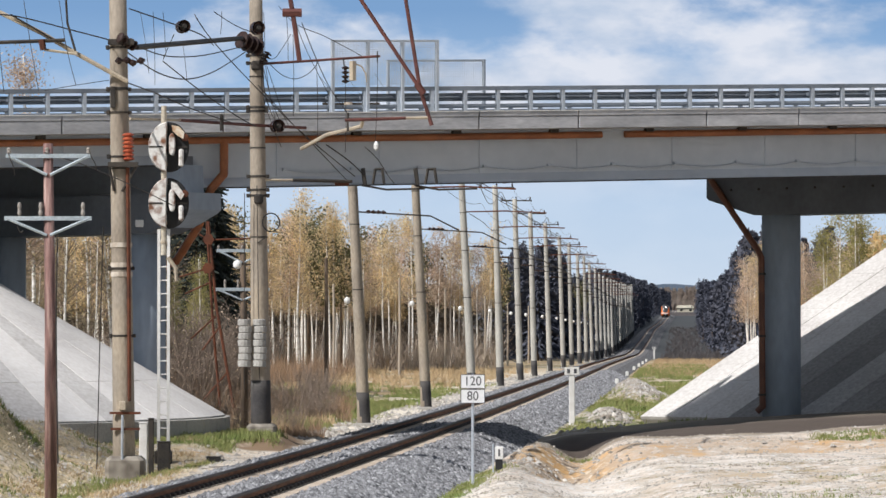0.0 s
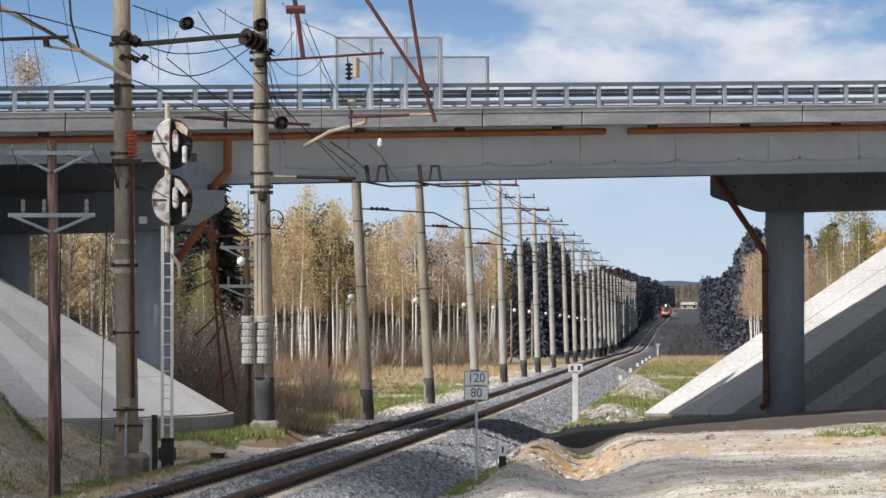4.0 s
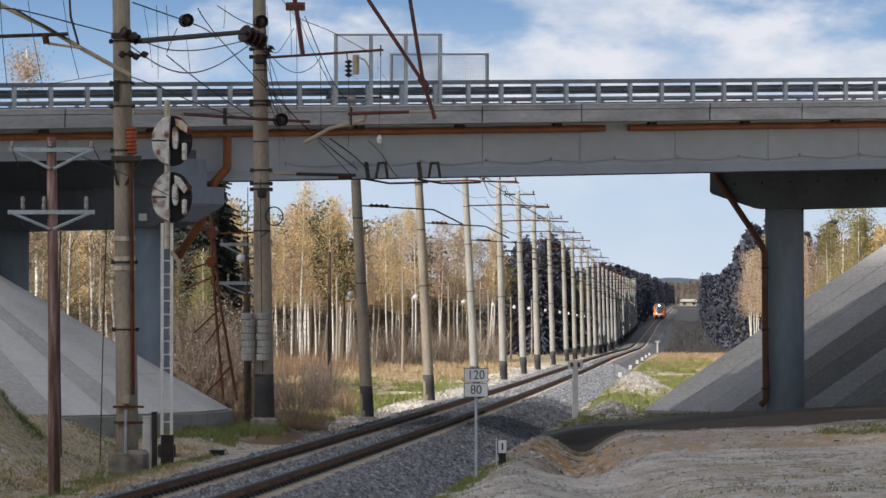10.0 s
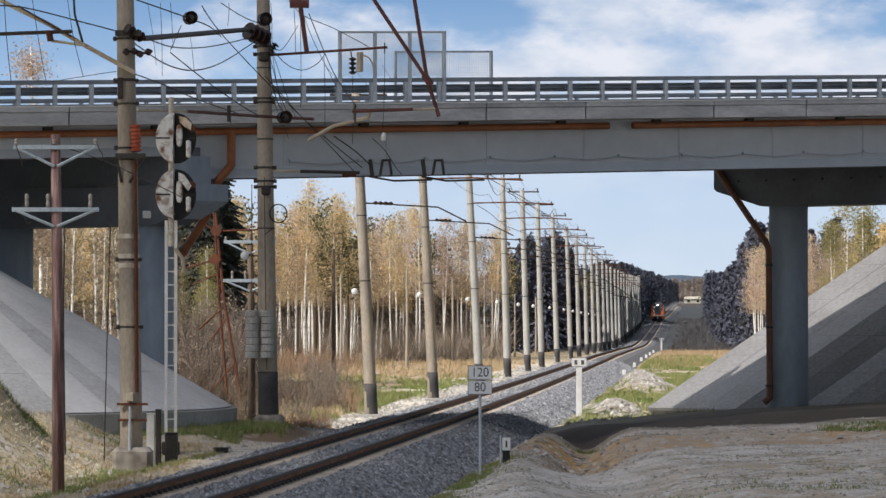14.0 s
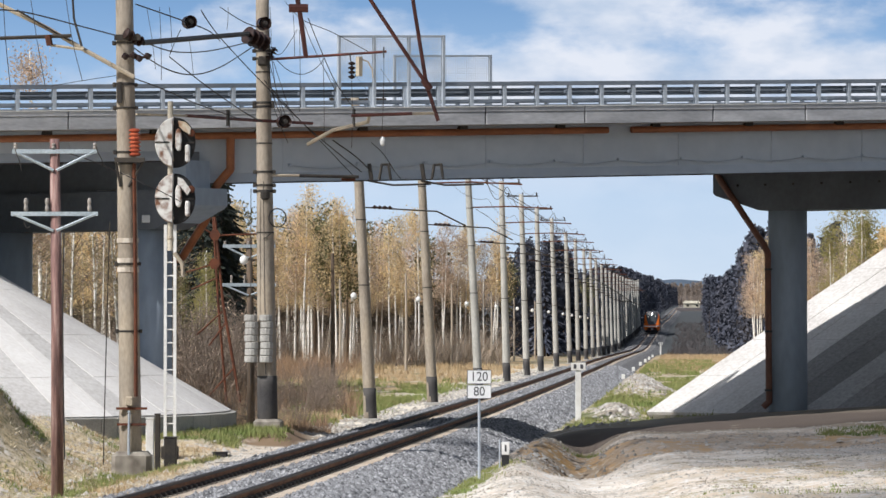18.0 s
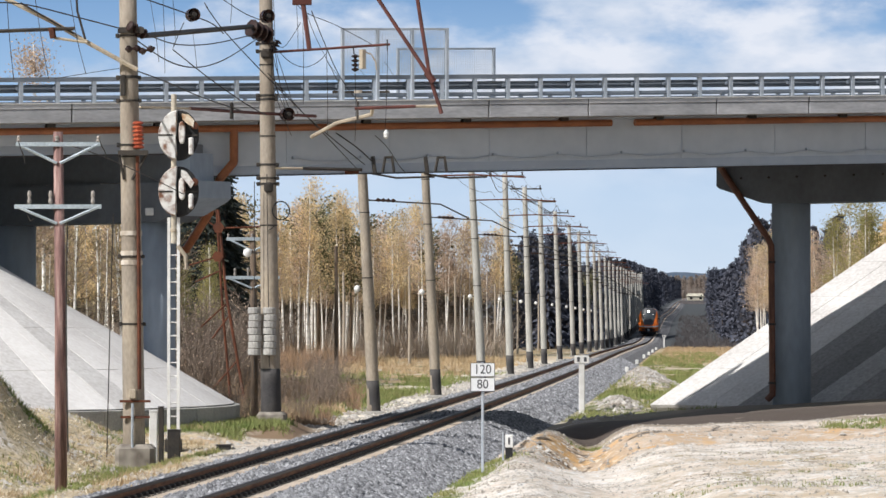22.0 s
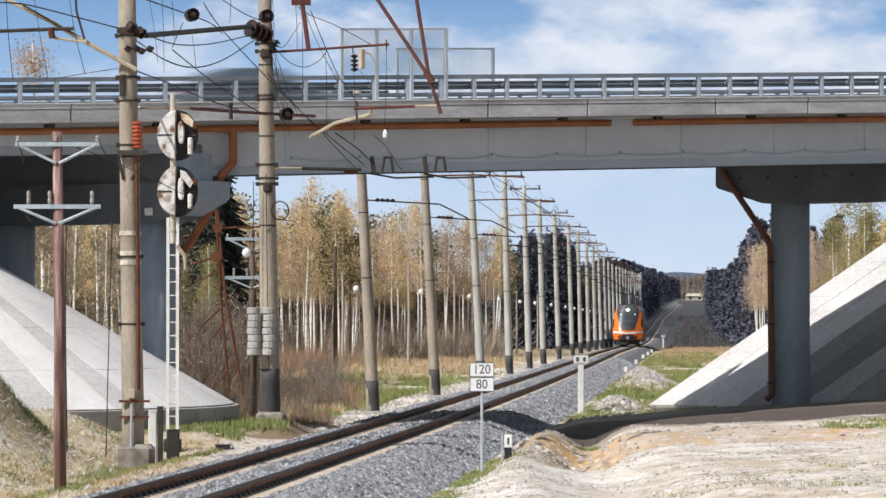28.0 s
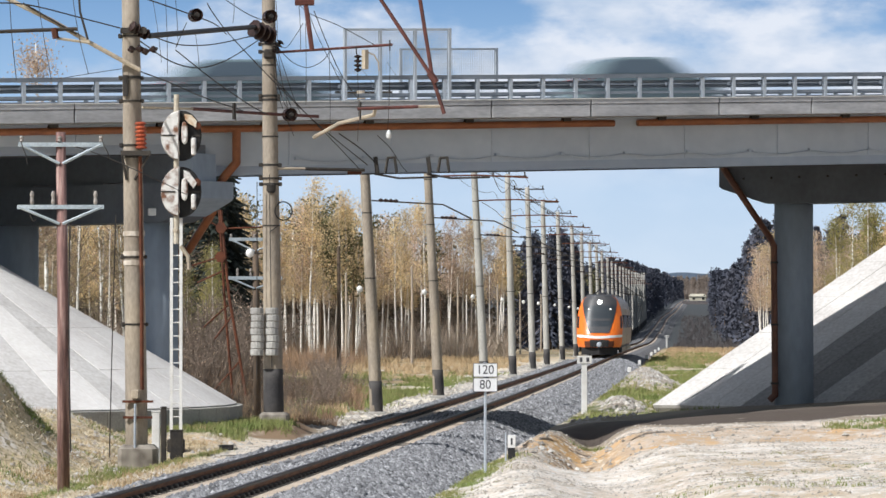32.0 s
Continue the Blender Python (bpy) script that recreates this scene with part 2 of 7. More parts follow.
def line_z(d):
    """The rail's top: level, a shallow dip, then climbing."""
    return np.interp(d, (300, 400, 500, 560, 645, 748, 886, 1024, 1128, 1500, 2000, 3300), (0, -0.22, -0.5, -0.4, 0.33, 1.29, 2.87, 4.2, 5.0, 9.4, 13.7, 23))


SKEW = 24.75
BRIDGE = pose(1.966, 100.6, 0, 0, 0, SKEW)
GRADE = 0.034
# the piers stand askew under the deck: along one and across it, in the bridge's axes
PIER_ALONG, PIER_ACROSS = Vector((-0.411, 0.912, 0)), Vector((0.912, 0.411, 0))


def bump(x, y, cx, cy, rx, ry):
    return np.exp(-((x - cx) / rx) ** 2 - ((y - cy) / ry) ** 2)


def smooth(a, b, x):
    t = np.clip((x - a) / (b - a), 0, 1)
    return t * t * (3 - 2 * t)


def waves(x, y, k):
    return (np.sin(x * k + 1.3 * np.sin(y * k * 0.7)) + np.sin(y * k * 0.8 + 2.1 + 1.1 * np.sin(x * k * 0.9 + 0.5)) + 0.6 * np.sin((x + y) * k * 1.7 + 0.4)) / 2.6


def ground_z(x, y):
    x, y = np.asarray(x, dtype=float), np.asarray(y, dtype=float)
    r = x - line_x(np.maximum(y, 30))
    base = line_z(y) - 0.35
    shelf = smooth(82.5, 88.5, y) * (1 - smooth(97, 105, y)) * smooth(-3.2, -6.0, x)
    left = -0.22 - 0.12 * smooth(102, 110, y) * (1 - smooth(135, 155, y)) + 0.45 * smooth(86, 96, y) * (1 - smooth(98, 107, y)) * (1 - smooth(-9, -16, r)) * (1 - shelf) - 0.25 * (1 - smooth(60, 92, y)) * (1 - shelf) \
        + (0.50 + 0.28 * smooth(-8.0, -9.2, x)) * np.maximum(shelf, smooth(-6.7, -7.7, x) * np.exp(-((y - 85.5) / 6.0) ** 2)) + 0.30 * smooth(-7.5, -8.4, x) * np.exp(-((y - 85.5) / 3.0) ** 2) + 3.5 * bump(x, y, -11.0, 77, 2.2, 3.6)
    # a spoil heap, then a ditch with a clay bank behind it
    heap = -0.62 + 0.44 * smooth(3.0, 5.2, x) + 0.30 * np.exp(-((x - 1.6) / 0.8) ** 2)
    trench = (0.38 + 0.26 * smooth(88, 94, y)) * np.exp(-((x - 3.25 - 0.042 * (y - 82)) / 0.72) ** 2) * smooth(77, 81, y) * (1 - smooth(101, 107, y))
    m = smooth(88.0, 91.6, y)
    works = heap * (1 - m) - 0.08 * m - 0.50 * np.exp(-((y - 87) / 1.7) ** 2) * (1 - smooth(8, 11.5, x)) * smooth(2.5, 3.4, x) + 0.10 * bump(x, y, 2.0, 90, 0.6, 2)
    works = works - 0.14 * smooth(95, 99, y) - trench + smooth(97, 102, y) * (-0.22 + 0.075 * (np.clip(x, 2, 9) - 3.5)) + 0.14 * smooth(8.0, 11.5, x) * smooth(88, 91, y)
    right = 0.35 + works * (1 - smooth(110, 126, y)) - 0.5 * smooth(110, 126, y) - 0.25 * smooth(112, 120, y) * (1 - smooth(132, 146, y)) * (1 - smooth(6.0, 9.0, r)) + 0.25 * smooth(10, 16, r) + 0.80 * bump(x, y, 9.7, 176, 1.1, 7) + 0.36 * bump(x, y, 6.7, 138, 0.75, 4)
    z = base + np.where(r < 0, left, right)
    z = z + 0.09 * (1 - 0.75 * smooth(104, 120, y)) * waves(x, y, 0.9) * smooth(3, 6, np.abs(r)) + (0.035 * waves(x + 7, y, 2.7) + 0.022 * waves(x * 1.3 + 1.7, y + 4.1, 5.3)) * smooth(3, 4, np.abs(r)) * (1 - smooth(98, 105, y))
    bed = 1 - smooth(2.7, 4.2, np.abs(r))
    verge = np.where(r < 0, 0.34 * (1 - smooth(99, 112, y)), 0.0)
    z = z * (1 - bed) + (line_z(y) - 0.66 + verge) * bed
    # a grassy ledge that ends in a small scarp above the ballast
    ledge = smooth(-3.5, -3.95, x) * (1 - smooth(-5.6, -6.6, x)) * smooth(91.0, 92.0, y) * (1 - smooth(98, 101, y))
    z = z + (-0.03 - z) * ledge
    return z + smooth(60, 400, np.abs(r)) * 1.5


# ---- ground ----
def build_ground():
    ds = np.concatenate([np.arange(-60, 50, 8), np.arange(50, 104, 0.4), np.arange(104, 135, 0.8), np.arange(135, 300, 2.5), np.arange(300, 900, 12), np.arange(900, 4600, 120)])
    near = np.arange(-16, 16.01, 0.25)
    side = 16 * 1.16 ** np.arange(1, 34)
    rs = np.concatenate([-side[::-1], near, side])
    R, D = np.meshgrid(rs, ds)
    X = R + line_x(np.maximum(D, 30))
    Z = ground_z(X, D)
    v = np.stack([X, D, Z], -1).reshape(-1, 3)
    n = len(rs)
    i = np.arange(len(ds) - 1)[:, None] * n + np.arange(n - 1)[None, :]
    f = np.stack([i, i + 1, i + n + 1, i + n], -1).reshape(-1, 4)
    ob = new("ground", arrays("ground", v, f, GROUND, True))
    tagged(ob, "pale chalky gravel and sand with grass patches beside the line", "ground", kind="structure")


def ground_material():
    m = mat("ground_soil", (0.76, 0.705, 0.635), (0.60, 0.505, 0.415), 0.42, 0.95, bump=0.9, fine=7, detail=10)
    n, l = m.node_tree.nodes, m.node_tree.links
    s = n["Principled BSDF"]
    soil = s.inputs["Base Color"].links[0].from_socket
    co, sep = n.new("ShaderNodeTexCoord"), n.new("ShaderNodeSeparateXYZ")
    l.new(co.outputs["Object"], sep.inputs[0])

    def noise_mask(scale, lo, hi):
        t, mr = n.new("ShaderNodeTexNoise"), n.new("ShaderNodeMapRange")
        t.inputs["Scale"].default_value, t.inputs["Detail"].default_value = scale, 7
        l.new(co.outputs["Object"], t.inputs["Vector"])
        mr.inputs[1].default_value, mr.inputs[2].default_value = lo, hi
        l.new(t.outputs[0], mr.inputs[0])
        return mr.outputs[0]

    def mixed(a, colour, mask):
        x = n.new("ShaderNodeMix")
        x.data_type = "RGBA"
        l.new(mask, x.inputs[0])
        l.new(a, x.inputs[6])
        x.inputs[7].default_value = rgb(colour)
        return x.outputs[2]

    def times(a, b):
        x = n.new("ShaderNodeMath")
        x.operation = "MULTIPLY"
        l.new(a, x.inputs[0])
        l.new(b, x.inputs[1])
        return x.outputs[0]

    def step(axis, lo, hi):
        mr = n.new("ShaderNodeMapRange")
        mr.inputs[1].default_value, mr.inputs[2].default_value = lo, hi
        l.new(off_line.outputs[0] if axis == "r" else off_toe.outputs[0] if axis == "toe" else sep.outputs[axis], mr.inputs[0])
        return mr.outputs[0]

    # how far a point lies to the side of the line
    scaled, off_line = n.new("ShaderNodeMath"), n.new("ShaderNodeMath")
    scaled.operation = off_line.operation = "MULTIPLY_ADD"
    l.new(sep.outputs[1], scaled.inputs[0])
    scaled.inputs[1].default_value, scaled.inputs[2].default_value = -0.067, 6.9
    l.new(sep.outputs[0], off_line.inputs[0])
    off_line.inputs[1].default_value = 1.0
    l.new(scaled.outputs[0], off_line.inputs[2])

    # how far a point lies before the foot of the paved slope
    off_toe = n.new("ShaderNodeMath")
    off_toe.operation = "MULTIPLY_ADD"
    l.new(sep.outputs[0], off_toe.inputs[0])
    off_toe.inputs[1].default_value = -1.1
    l.new(sep.outputs[1], off_toe.inputs[2])

    # grey and tan gravel at several grain sizes
    soil = mixed(soil, (0.47, 0.42, 0.35), noise_mask(1.7, 0.47, 0.66))
    soil = mixed(soil, (0.70, 0.69, 0.67), noise_mask(5.5, 0.52, 0.66))
    soil = mixed(soil, (0.36, 0.31, 0.25), noise_mask(16.0, 0.58, 0.70))
    # a belt of bare brown clay where the ditch was cut
    belt = times(times(step(1, 83.0, 87.5), step(1, 94.0, 90.5)), noise_mask(0.55, 0.30, 0.52))
    belt = times(belt, noise_mask(3.2, 0.24, 0.50))
    soil = mixed(soil, (0.48, 0.36, 0.25), times(belt, step(0, 1.2, 2.2)))
    cut = times(times(step(0, 1.9, 2.7), step(0, 4.6, 3.6)), times(step(1, 79.5, 82), step(1, 97, 93)))
    soil = mixed(soil, (0.42, 0.32, 0.22), times(cut, noise_mask(2.4, 0.28, 0.52)))
    # ochre and black earth turned up in the cut
    soil = mixed(soil, (0.52, 0.32, 0.13), times(cut, noise_mask(1.1, 0.50, 0.60)))
    soil = mixed(soil, (0.70, 0.62, 0.50), times(cut, noise_mask(4.5, 0.54, 0.62)))
    soil = mixed(soil, (0.15, 0.11, 0.08), times(cut, noise_mask(2.9, 0.55, 0.62)))
    soil = mixed(soil, (0.58, 0.38, 0.20), times(belt, noise_mask(1.6, 0.54, 0.64)))
    soil = mixed(soil, (0.62, 0.50, 0.31), times(noise_mask(1.2, 0.36, 0.56), step(0, -4.0, -6.0)))
    soil = mixed(soil, (0.50, 0.41, 0.27), times(noise_mask(4.0, 0.50, 0.62), step(0, -4.0, -6.0)))
    soil = mixed(soil, (0.32, 0.265, 0.16), times(noise_mask(9.0, 0.51, 0.61), step(0, -4.0, -6.0)))
    soil = mixed(soil, (0.30, 0.28, 0.12), times(times(noise_mask(0.9, 0.56, 0.64), noise_mask(6.0, 0.42, 0.54)), step(0, -5.0, -6.0)))
    # belt of soil darkened to deepen the bridge's shadow
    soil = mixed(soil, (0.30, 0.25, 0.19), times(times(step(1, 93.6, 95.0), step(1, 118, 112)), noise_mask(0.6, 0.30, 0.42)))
    soil = mixed(soil, (0.52, 0.42, 0.30), times(times(step(0, 3.5, 6.0), step(1, 80, 74)), noise_mask(0.75, 0.50, 0.60)))
    soil = mixed(soil, (0.30, 0.25, 0.15), times(times(step(0, 3.0, 5.0), step(1, 82, 78)), times(noise_mask(0.9, 0.53, 0.60), noise_mask(7.0, 0.46, 0.56))))
    # a scarp of bare brown earth beside the second pole
    scarp = times(times(step(0, -4.9, -4.4), step(0, -3.3, -3.6)), times(step(1, 90.5, 91.2), step(1, 101, 98)))
    soil = mixed(soil, (0.21, 0.14, 0.085), times(scarp, noise_mask(1.6, 0.26, 0.40)))
    front = times(times(step(0, -5.9, -5.4), step(0, -3.3, -3.7)), times(step(1, 90.7, 91.1), step(1, 92.4, 92.0)))
    soil = mixed(soil, (0.23, 0.16, 0.10), times(front, noise_mask(2.2, 0.30, 0.46)))
    # bridge shade painted as near-black soil along the foot of the paved slope
    shade_strip = times(times(step(1, 96.0, 97.2), step("toe", 103.5, 101.5)), step(0, 1.8, 2.6))
    soil = mixed(soil, (0.095, 0.075, 0.062), times(shade_strip, noise_mask(1.4, 0.20, 0.36)))
    # beyond the works the land is meadow, then forest floor
    soil = mixed(soil, (0.46, 0.40, 0.30), times(noise_mask(0.6, 0.22, 0.50), step(1, 104, 120)))
    out = mixed(soil, (0.12, 0.14, 0.05), times(noise_mask(0.30, 0.46, 0.58), step(1, 108, 125)))
    out = mixed(out, (0.44, 0.32, 0.18), times(noise_mask(0.13, 0.42, 0.54), step(1, 150, 190)))
    # sand thrown out along both edges of the ballast
    verge = times(times(step("r", -7.4, -5.4), step("r", -2.0, -2.6)), times(step(1, 100, 108), step(1, 330, 260)))
    out = mixed(out, (0.76, 0.70, 0.59), times(verge, noise_mask(0.5, 0.34, 0.5)))
    out = mixed(out, (0.58, 0.50, 0.39), times(times(step("r", 4.0, 5.5), step("r", 13.0, 9.0)), times(times(step(1, 112, 120), step(1, 430, 330)), noise_mask(0.35, 0.46, 0.56))))
    # far floor: forest shade and bluish haze are put into its colour
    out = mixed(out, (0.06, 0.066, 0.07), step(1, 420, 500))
    l.new(out, s.inputs["Base Color"])
    return m


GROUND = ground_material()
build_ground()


# ---- track ----
def track_frame(d):
    e = 0.5
    t = Vector((line_x(d + e) - line_x(d - e), 2 * e, line_z(d + e) - line_z(d - e))).normalized()
    return Vector((line_x(d), d, line_z(d))), Vector((t.y, -t.x, 0)).normalized(), t


def build_track():
    ds = list(np.arange(44, 140, 3.0)) + list(np.arange(140, 420, 8.0)) + list(np.arange(420, 1200, 15.0)) + list(np.arange(1200, 3000, 40.0))
    bed = thing("railway_track", "single broad-gauge track with brown rails on concrete sleepers", "track", kind="structure")
    prof = [(-0.075, -0.18), (0.075, -0.18), (0.075, -0.165), (0.012, -0.15), (0.012, -0.045), (0.037, -0.03), (0.037, -0.004), (-0.037, -0.004), (-0.037, -0.03), (-0.012, -0.045), (-0.012, -0.15), (-0.075, -0.165)]
    for side in (-0.7975, 0.7975):
        g, top = Geo(), Geo()
        rings, tops = [], []
        for d in ds:
            p, a, _ = track_frame(d)
            rings.append([p + a * (side + x) + Vector((0, 0, z)) for x, z in prof])
            tops.append([p + a * (side + x) + Vector((0, 0, z)) for x, z in ((-0.039, -0.042), (0.039, -0.042), (0.039, -0.006), (0.03, 0.0), (-0.03, 0.0), (-0.039, -0.006))])
        rail = part("rail", g.loft(rings), RAILSIDE, bed, "brown rusty rail")
        strip = [[p + a * (side + x) + Vector((0, 0, z)) for x, z in ((-0.16, -0.26), (0.46, -0.26), (0.40, -0.192), (0.12, -0.182), (-0.12, -0.182))] for p, a, _ in (track_frame(d) for d in ds)]
        part("fastening_strip", Geo().loft(strip), FASTEN, rail, "rust-stained rail fastenings")
        part("rail_head", top.loft(tops), RAILTOP, rail, "dark worn rail head")
    clip = Geo().slab((-0.05, -0.06, -0.185), (0.06, 0.06, -0.10), 0.02).mesh("rail_clip", DARK)
    spot = 52.0
    while spot < 118:
        p, a, way = track_frame(spot)
        for side in (-0.7975, 0.7975):
            ob = part("rail_clip", clip, DARK, bed)
            ob.matrix_world = Matrix.Translation(p + a * (side + 0.085)) @ pose(0, 0, 0, 0, 0, math.degrees(math.atan2(-way.x, way.y)))
        spot += 0.56
    sl = Geo()
    sl.loft([[(x, y, z) for x, y in ((-1.35, -0.13), (1.35, -0.13), (1.35, 0.13), (-1.35, 0.13))] for z in (-0.36, -0.205)])
    sl.box((-0.95, -0.10, -0.2), (-0.62, 0.10, -0.165)).box((0.62, -0.10, -0.2), (0.95, 0.10, -0.165))
    me = sl.mesh("sleeper", SLEEPER)
    d = 50.0
    while d < 200:
        p, a, t = track_frame(d)
        ob = part("sleeper", me, SLEEPER, bed)
        ob.matrix_world = Matrix.Translation(p) @ pose(0, 0, 0, 0, 0, math.degrees(math.atan2(-t.x, t.y)))
        d += 0.56
    # the bed of crushed stone, and loose stones over it
    prof = [(-3.1, -0.95), (-2.9, -0.62), (-1.95, -0.26), (-1.6, -0.22), (-0.56, -0.216), (0.0, -0.19), (0.56, -0.216), (1.6, -0.21), (1.95, -0.24), (3.0, -0.66), (3.3, -0.95)]
    rings = []
    for dd in ds:
        p, a, _ = track_frame(dd)
        rings.append([p + a * x + Vector((0, 0, z)) for x, z in prof])
    ob = new("ballast", Geo().loft(rings, closed=False).mesh("ballast", BALLAST))
    tagged(ob, "grey crushed-stone ballast bank under the track", "ballast", kind="structure")
    rng = np.random.default_rng(5)
    n = 62000
    dd = 50 + 210 * rng.random(n) ** 1.9
    pick = rng.random(n)
    r = np.where(pick < 0.66, 1.22 + 1.95 * rng.random(n), -0.42 + 1.0 * rng.random(n))
    r = np.where(pick > 0.86, -1.0 - 2.0 * rng.random(n), r)
    z = np.interp(r, [q[0] for q in prof], [q[1] for q in prof]) - 0.004
    c = np.stack([line_x(dd) + r, dd, z], -1)
    size = (0.026 + 0.040 * rng.random(n) ** 1.3) * (1 + np.clip(dd - 70, 0, 200) / 160)
    v, f = pebbles(rng, c, size)
    ob = new("ballast_stones", arrays("ballast_stones", v, f, STONE))
    tagged(ob, "loose grey crushed stones on the track bed", "stones", kind="stuff")


BALLAST = mat("ballast_bed", (0.25, 0.25, 0.255), (0.075, 0.075, 0.08), 9.0, 0.95, bump=0.9, fine=26, detail=3)
build_track()


# ---- bridge ----
def rise(q):
    return Vector((q[0], q[1], q[2] + GRADE * q[0]))


U0, U1 = -26.0, 34.0
DECKS = ((0.0, 10.0),)
JOINTS = (-26, -20.6, -16.7, -12.7, -8.2, -4.6, -0.7, 2.35, 6.4, 9.4, 13, 16.6, 20, 24, 28, 31, 34)


def bridge_span(v0, v1, name, label):
    """One carriageway's span in the bridge's own axes: along, across, up."""
    b = thing(name, label, "bridge", "bridge spans", m=BRIDGE)
    part("deck_slab", Geo().box((U0, v0 + 0.12, 8.20), (U1, v1 - 0.12, 8.42), fn=rise), CONCRETE, b)
    part("road_surface", Geo().box((U0, v0 + 0.55, 8.42), (U1, v1 - 0.55, 8.47), fn=rise), ASPHALT, b, "dark asphalt carriageway")
    for e, (x0, x1) in enumerate(((v0, v0 + 0.55), (v1 - 0.55, v1))):
        part("kerb", Geo().box((U0, x0 + 0.13, 8.42), (U1, x1 - 0.13 if e else x1, 8.62), fn=rise), CONCRETE, b)
        edge = v0 if e == 0 else v1 - 0.12
        for a, c in zip(JOINTS, JOINTS[1:]):
            part("fascia_panel", Geo().slab((a + 0.02, edge, 8.19), (c - 0.02, edge + 0.12, 8.53), 0.012, None), PANEL, b).data.transform(SHEAR)
        for a, c in zip(JOINTS, JOINTS[1:]):
            part("edge_panel", Geo().slab((a + 0.015, edge - 0.012, 8.54), (c - 0.015, edge + 0.13, 8.67), 0.012, None), PANEL, b).data.transform(SHEAR)
        part("coping", Geo().box((U0, edge - 0.03, 8.672), (U1, edge + 0.2, 8.70), fn=rise), WHITE, b, "pale flat coping strip")
    # box girder: deep over the line, shallower over the bank; a wider bottom flange
    for ua, ub, low in ((-9.1, U1, 6.74), (U0, -9.15, 7.36)):
        for s, g0 in ((1, v0 + 1.15), (-1, v1 - 1.15)):
            web = part("girder_web", Geo().box((ua, min(g0, g0 + s * 0.04), low + (0.06 if s > 0 else 0.36)), (ub, max(g0, g0 + s * 0.04), 8.2), fn=rise), GIRDER, b)
            part("top_flange", Geo().box((ua, g0 - 0.25, 8.16), (ub, g0 + 0.29, 8.2), fn=rise), GIRDER, b)
            for i in range(20):
                u = -24.38 + 3.03 * i
                if ua < u < ub:
                    part("stiffener", Geo().box((u - 0.018, g0 - s * 0.016 - 0.016, low + 0.3), (u + 0.018, g0 - s * 0.016 + 0.016, 8.16), fn=rise), GIRDER, web)
        part("lower_flange", Geo().loft([[rise(q) for q in ((u, v0 + 1.02, low + 0.02), (u, v1 - 1.02, low + 0.34), (u, v1 - 1.02, low + 0.40), (u, v0 + 1.02, low + 0.08))] for u in (ua, ub)]), GIRDER, b)
        part("flange_skirt", Geo().loft([[rise(q) for q in ((u, v0 + 1.02, low + 0.08), (u, v0 + 1.15, low + 0.28), (u, v0 + 1.16, low + 0.28), (u, v0 + 1.16, low + 0.08))] for u in (ua, ub)]), GIRDER, b)
        part("drip_strip", Geo().box((ua, v0 + 0.95, low - 0.01), (ub, v0 + 1.05, low + 0.022), fn=rise), DARK, b)
    part("end_plate", Geo().box((-9.14, v0 + 1.16, 6.78), (-9.09, v1 - 1.16, 8.1), fn=rise), GIRDER, b)
    return b


SHEAR = Matrix(((1, 0, 0, 0), (0, 1, 0, 0), (GRADE, 0, 1, 0), (0, 0, 0, 1)))
bridge_span(*DECKS[0], "road_bridge", "grey painted steel girder road bridge with pale concrete edge")


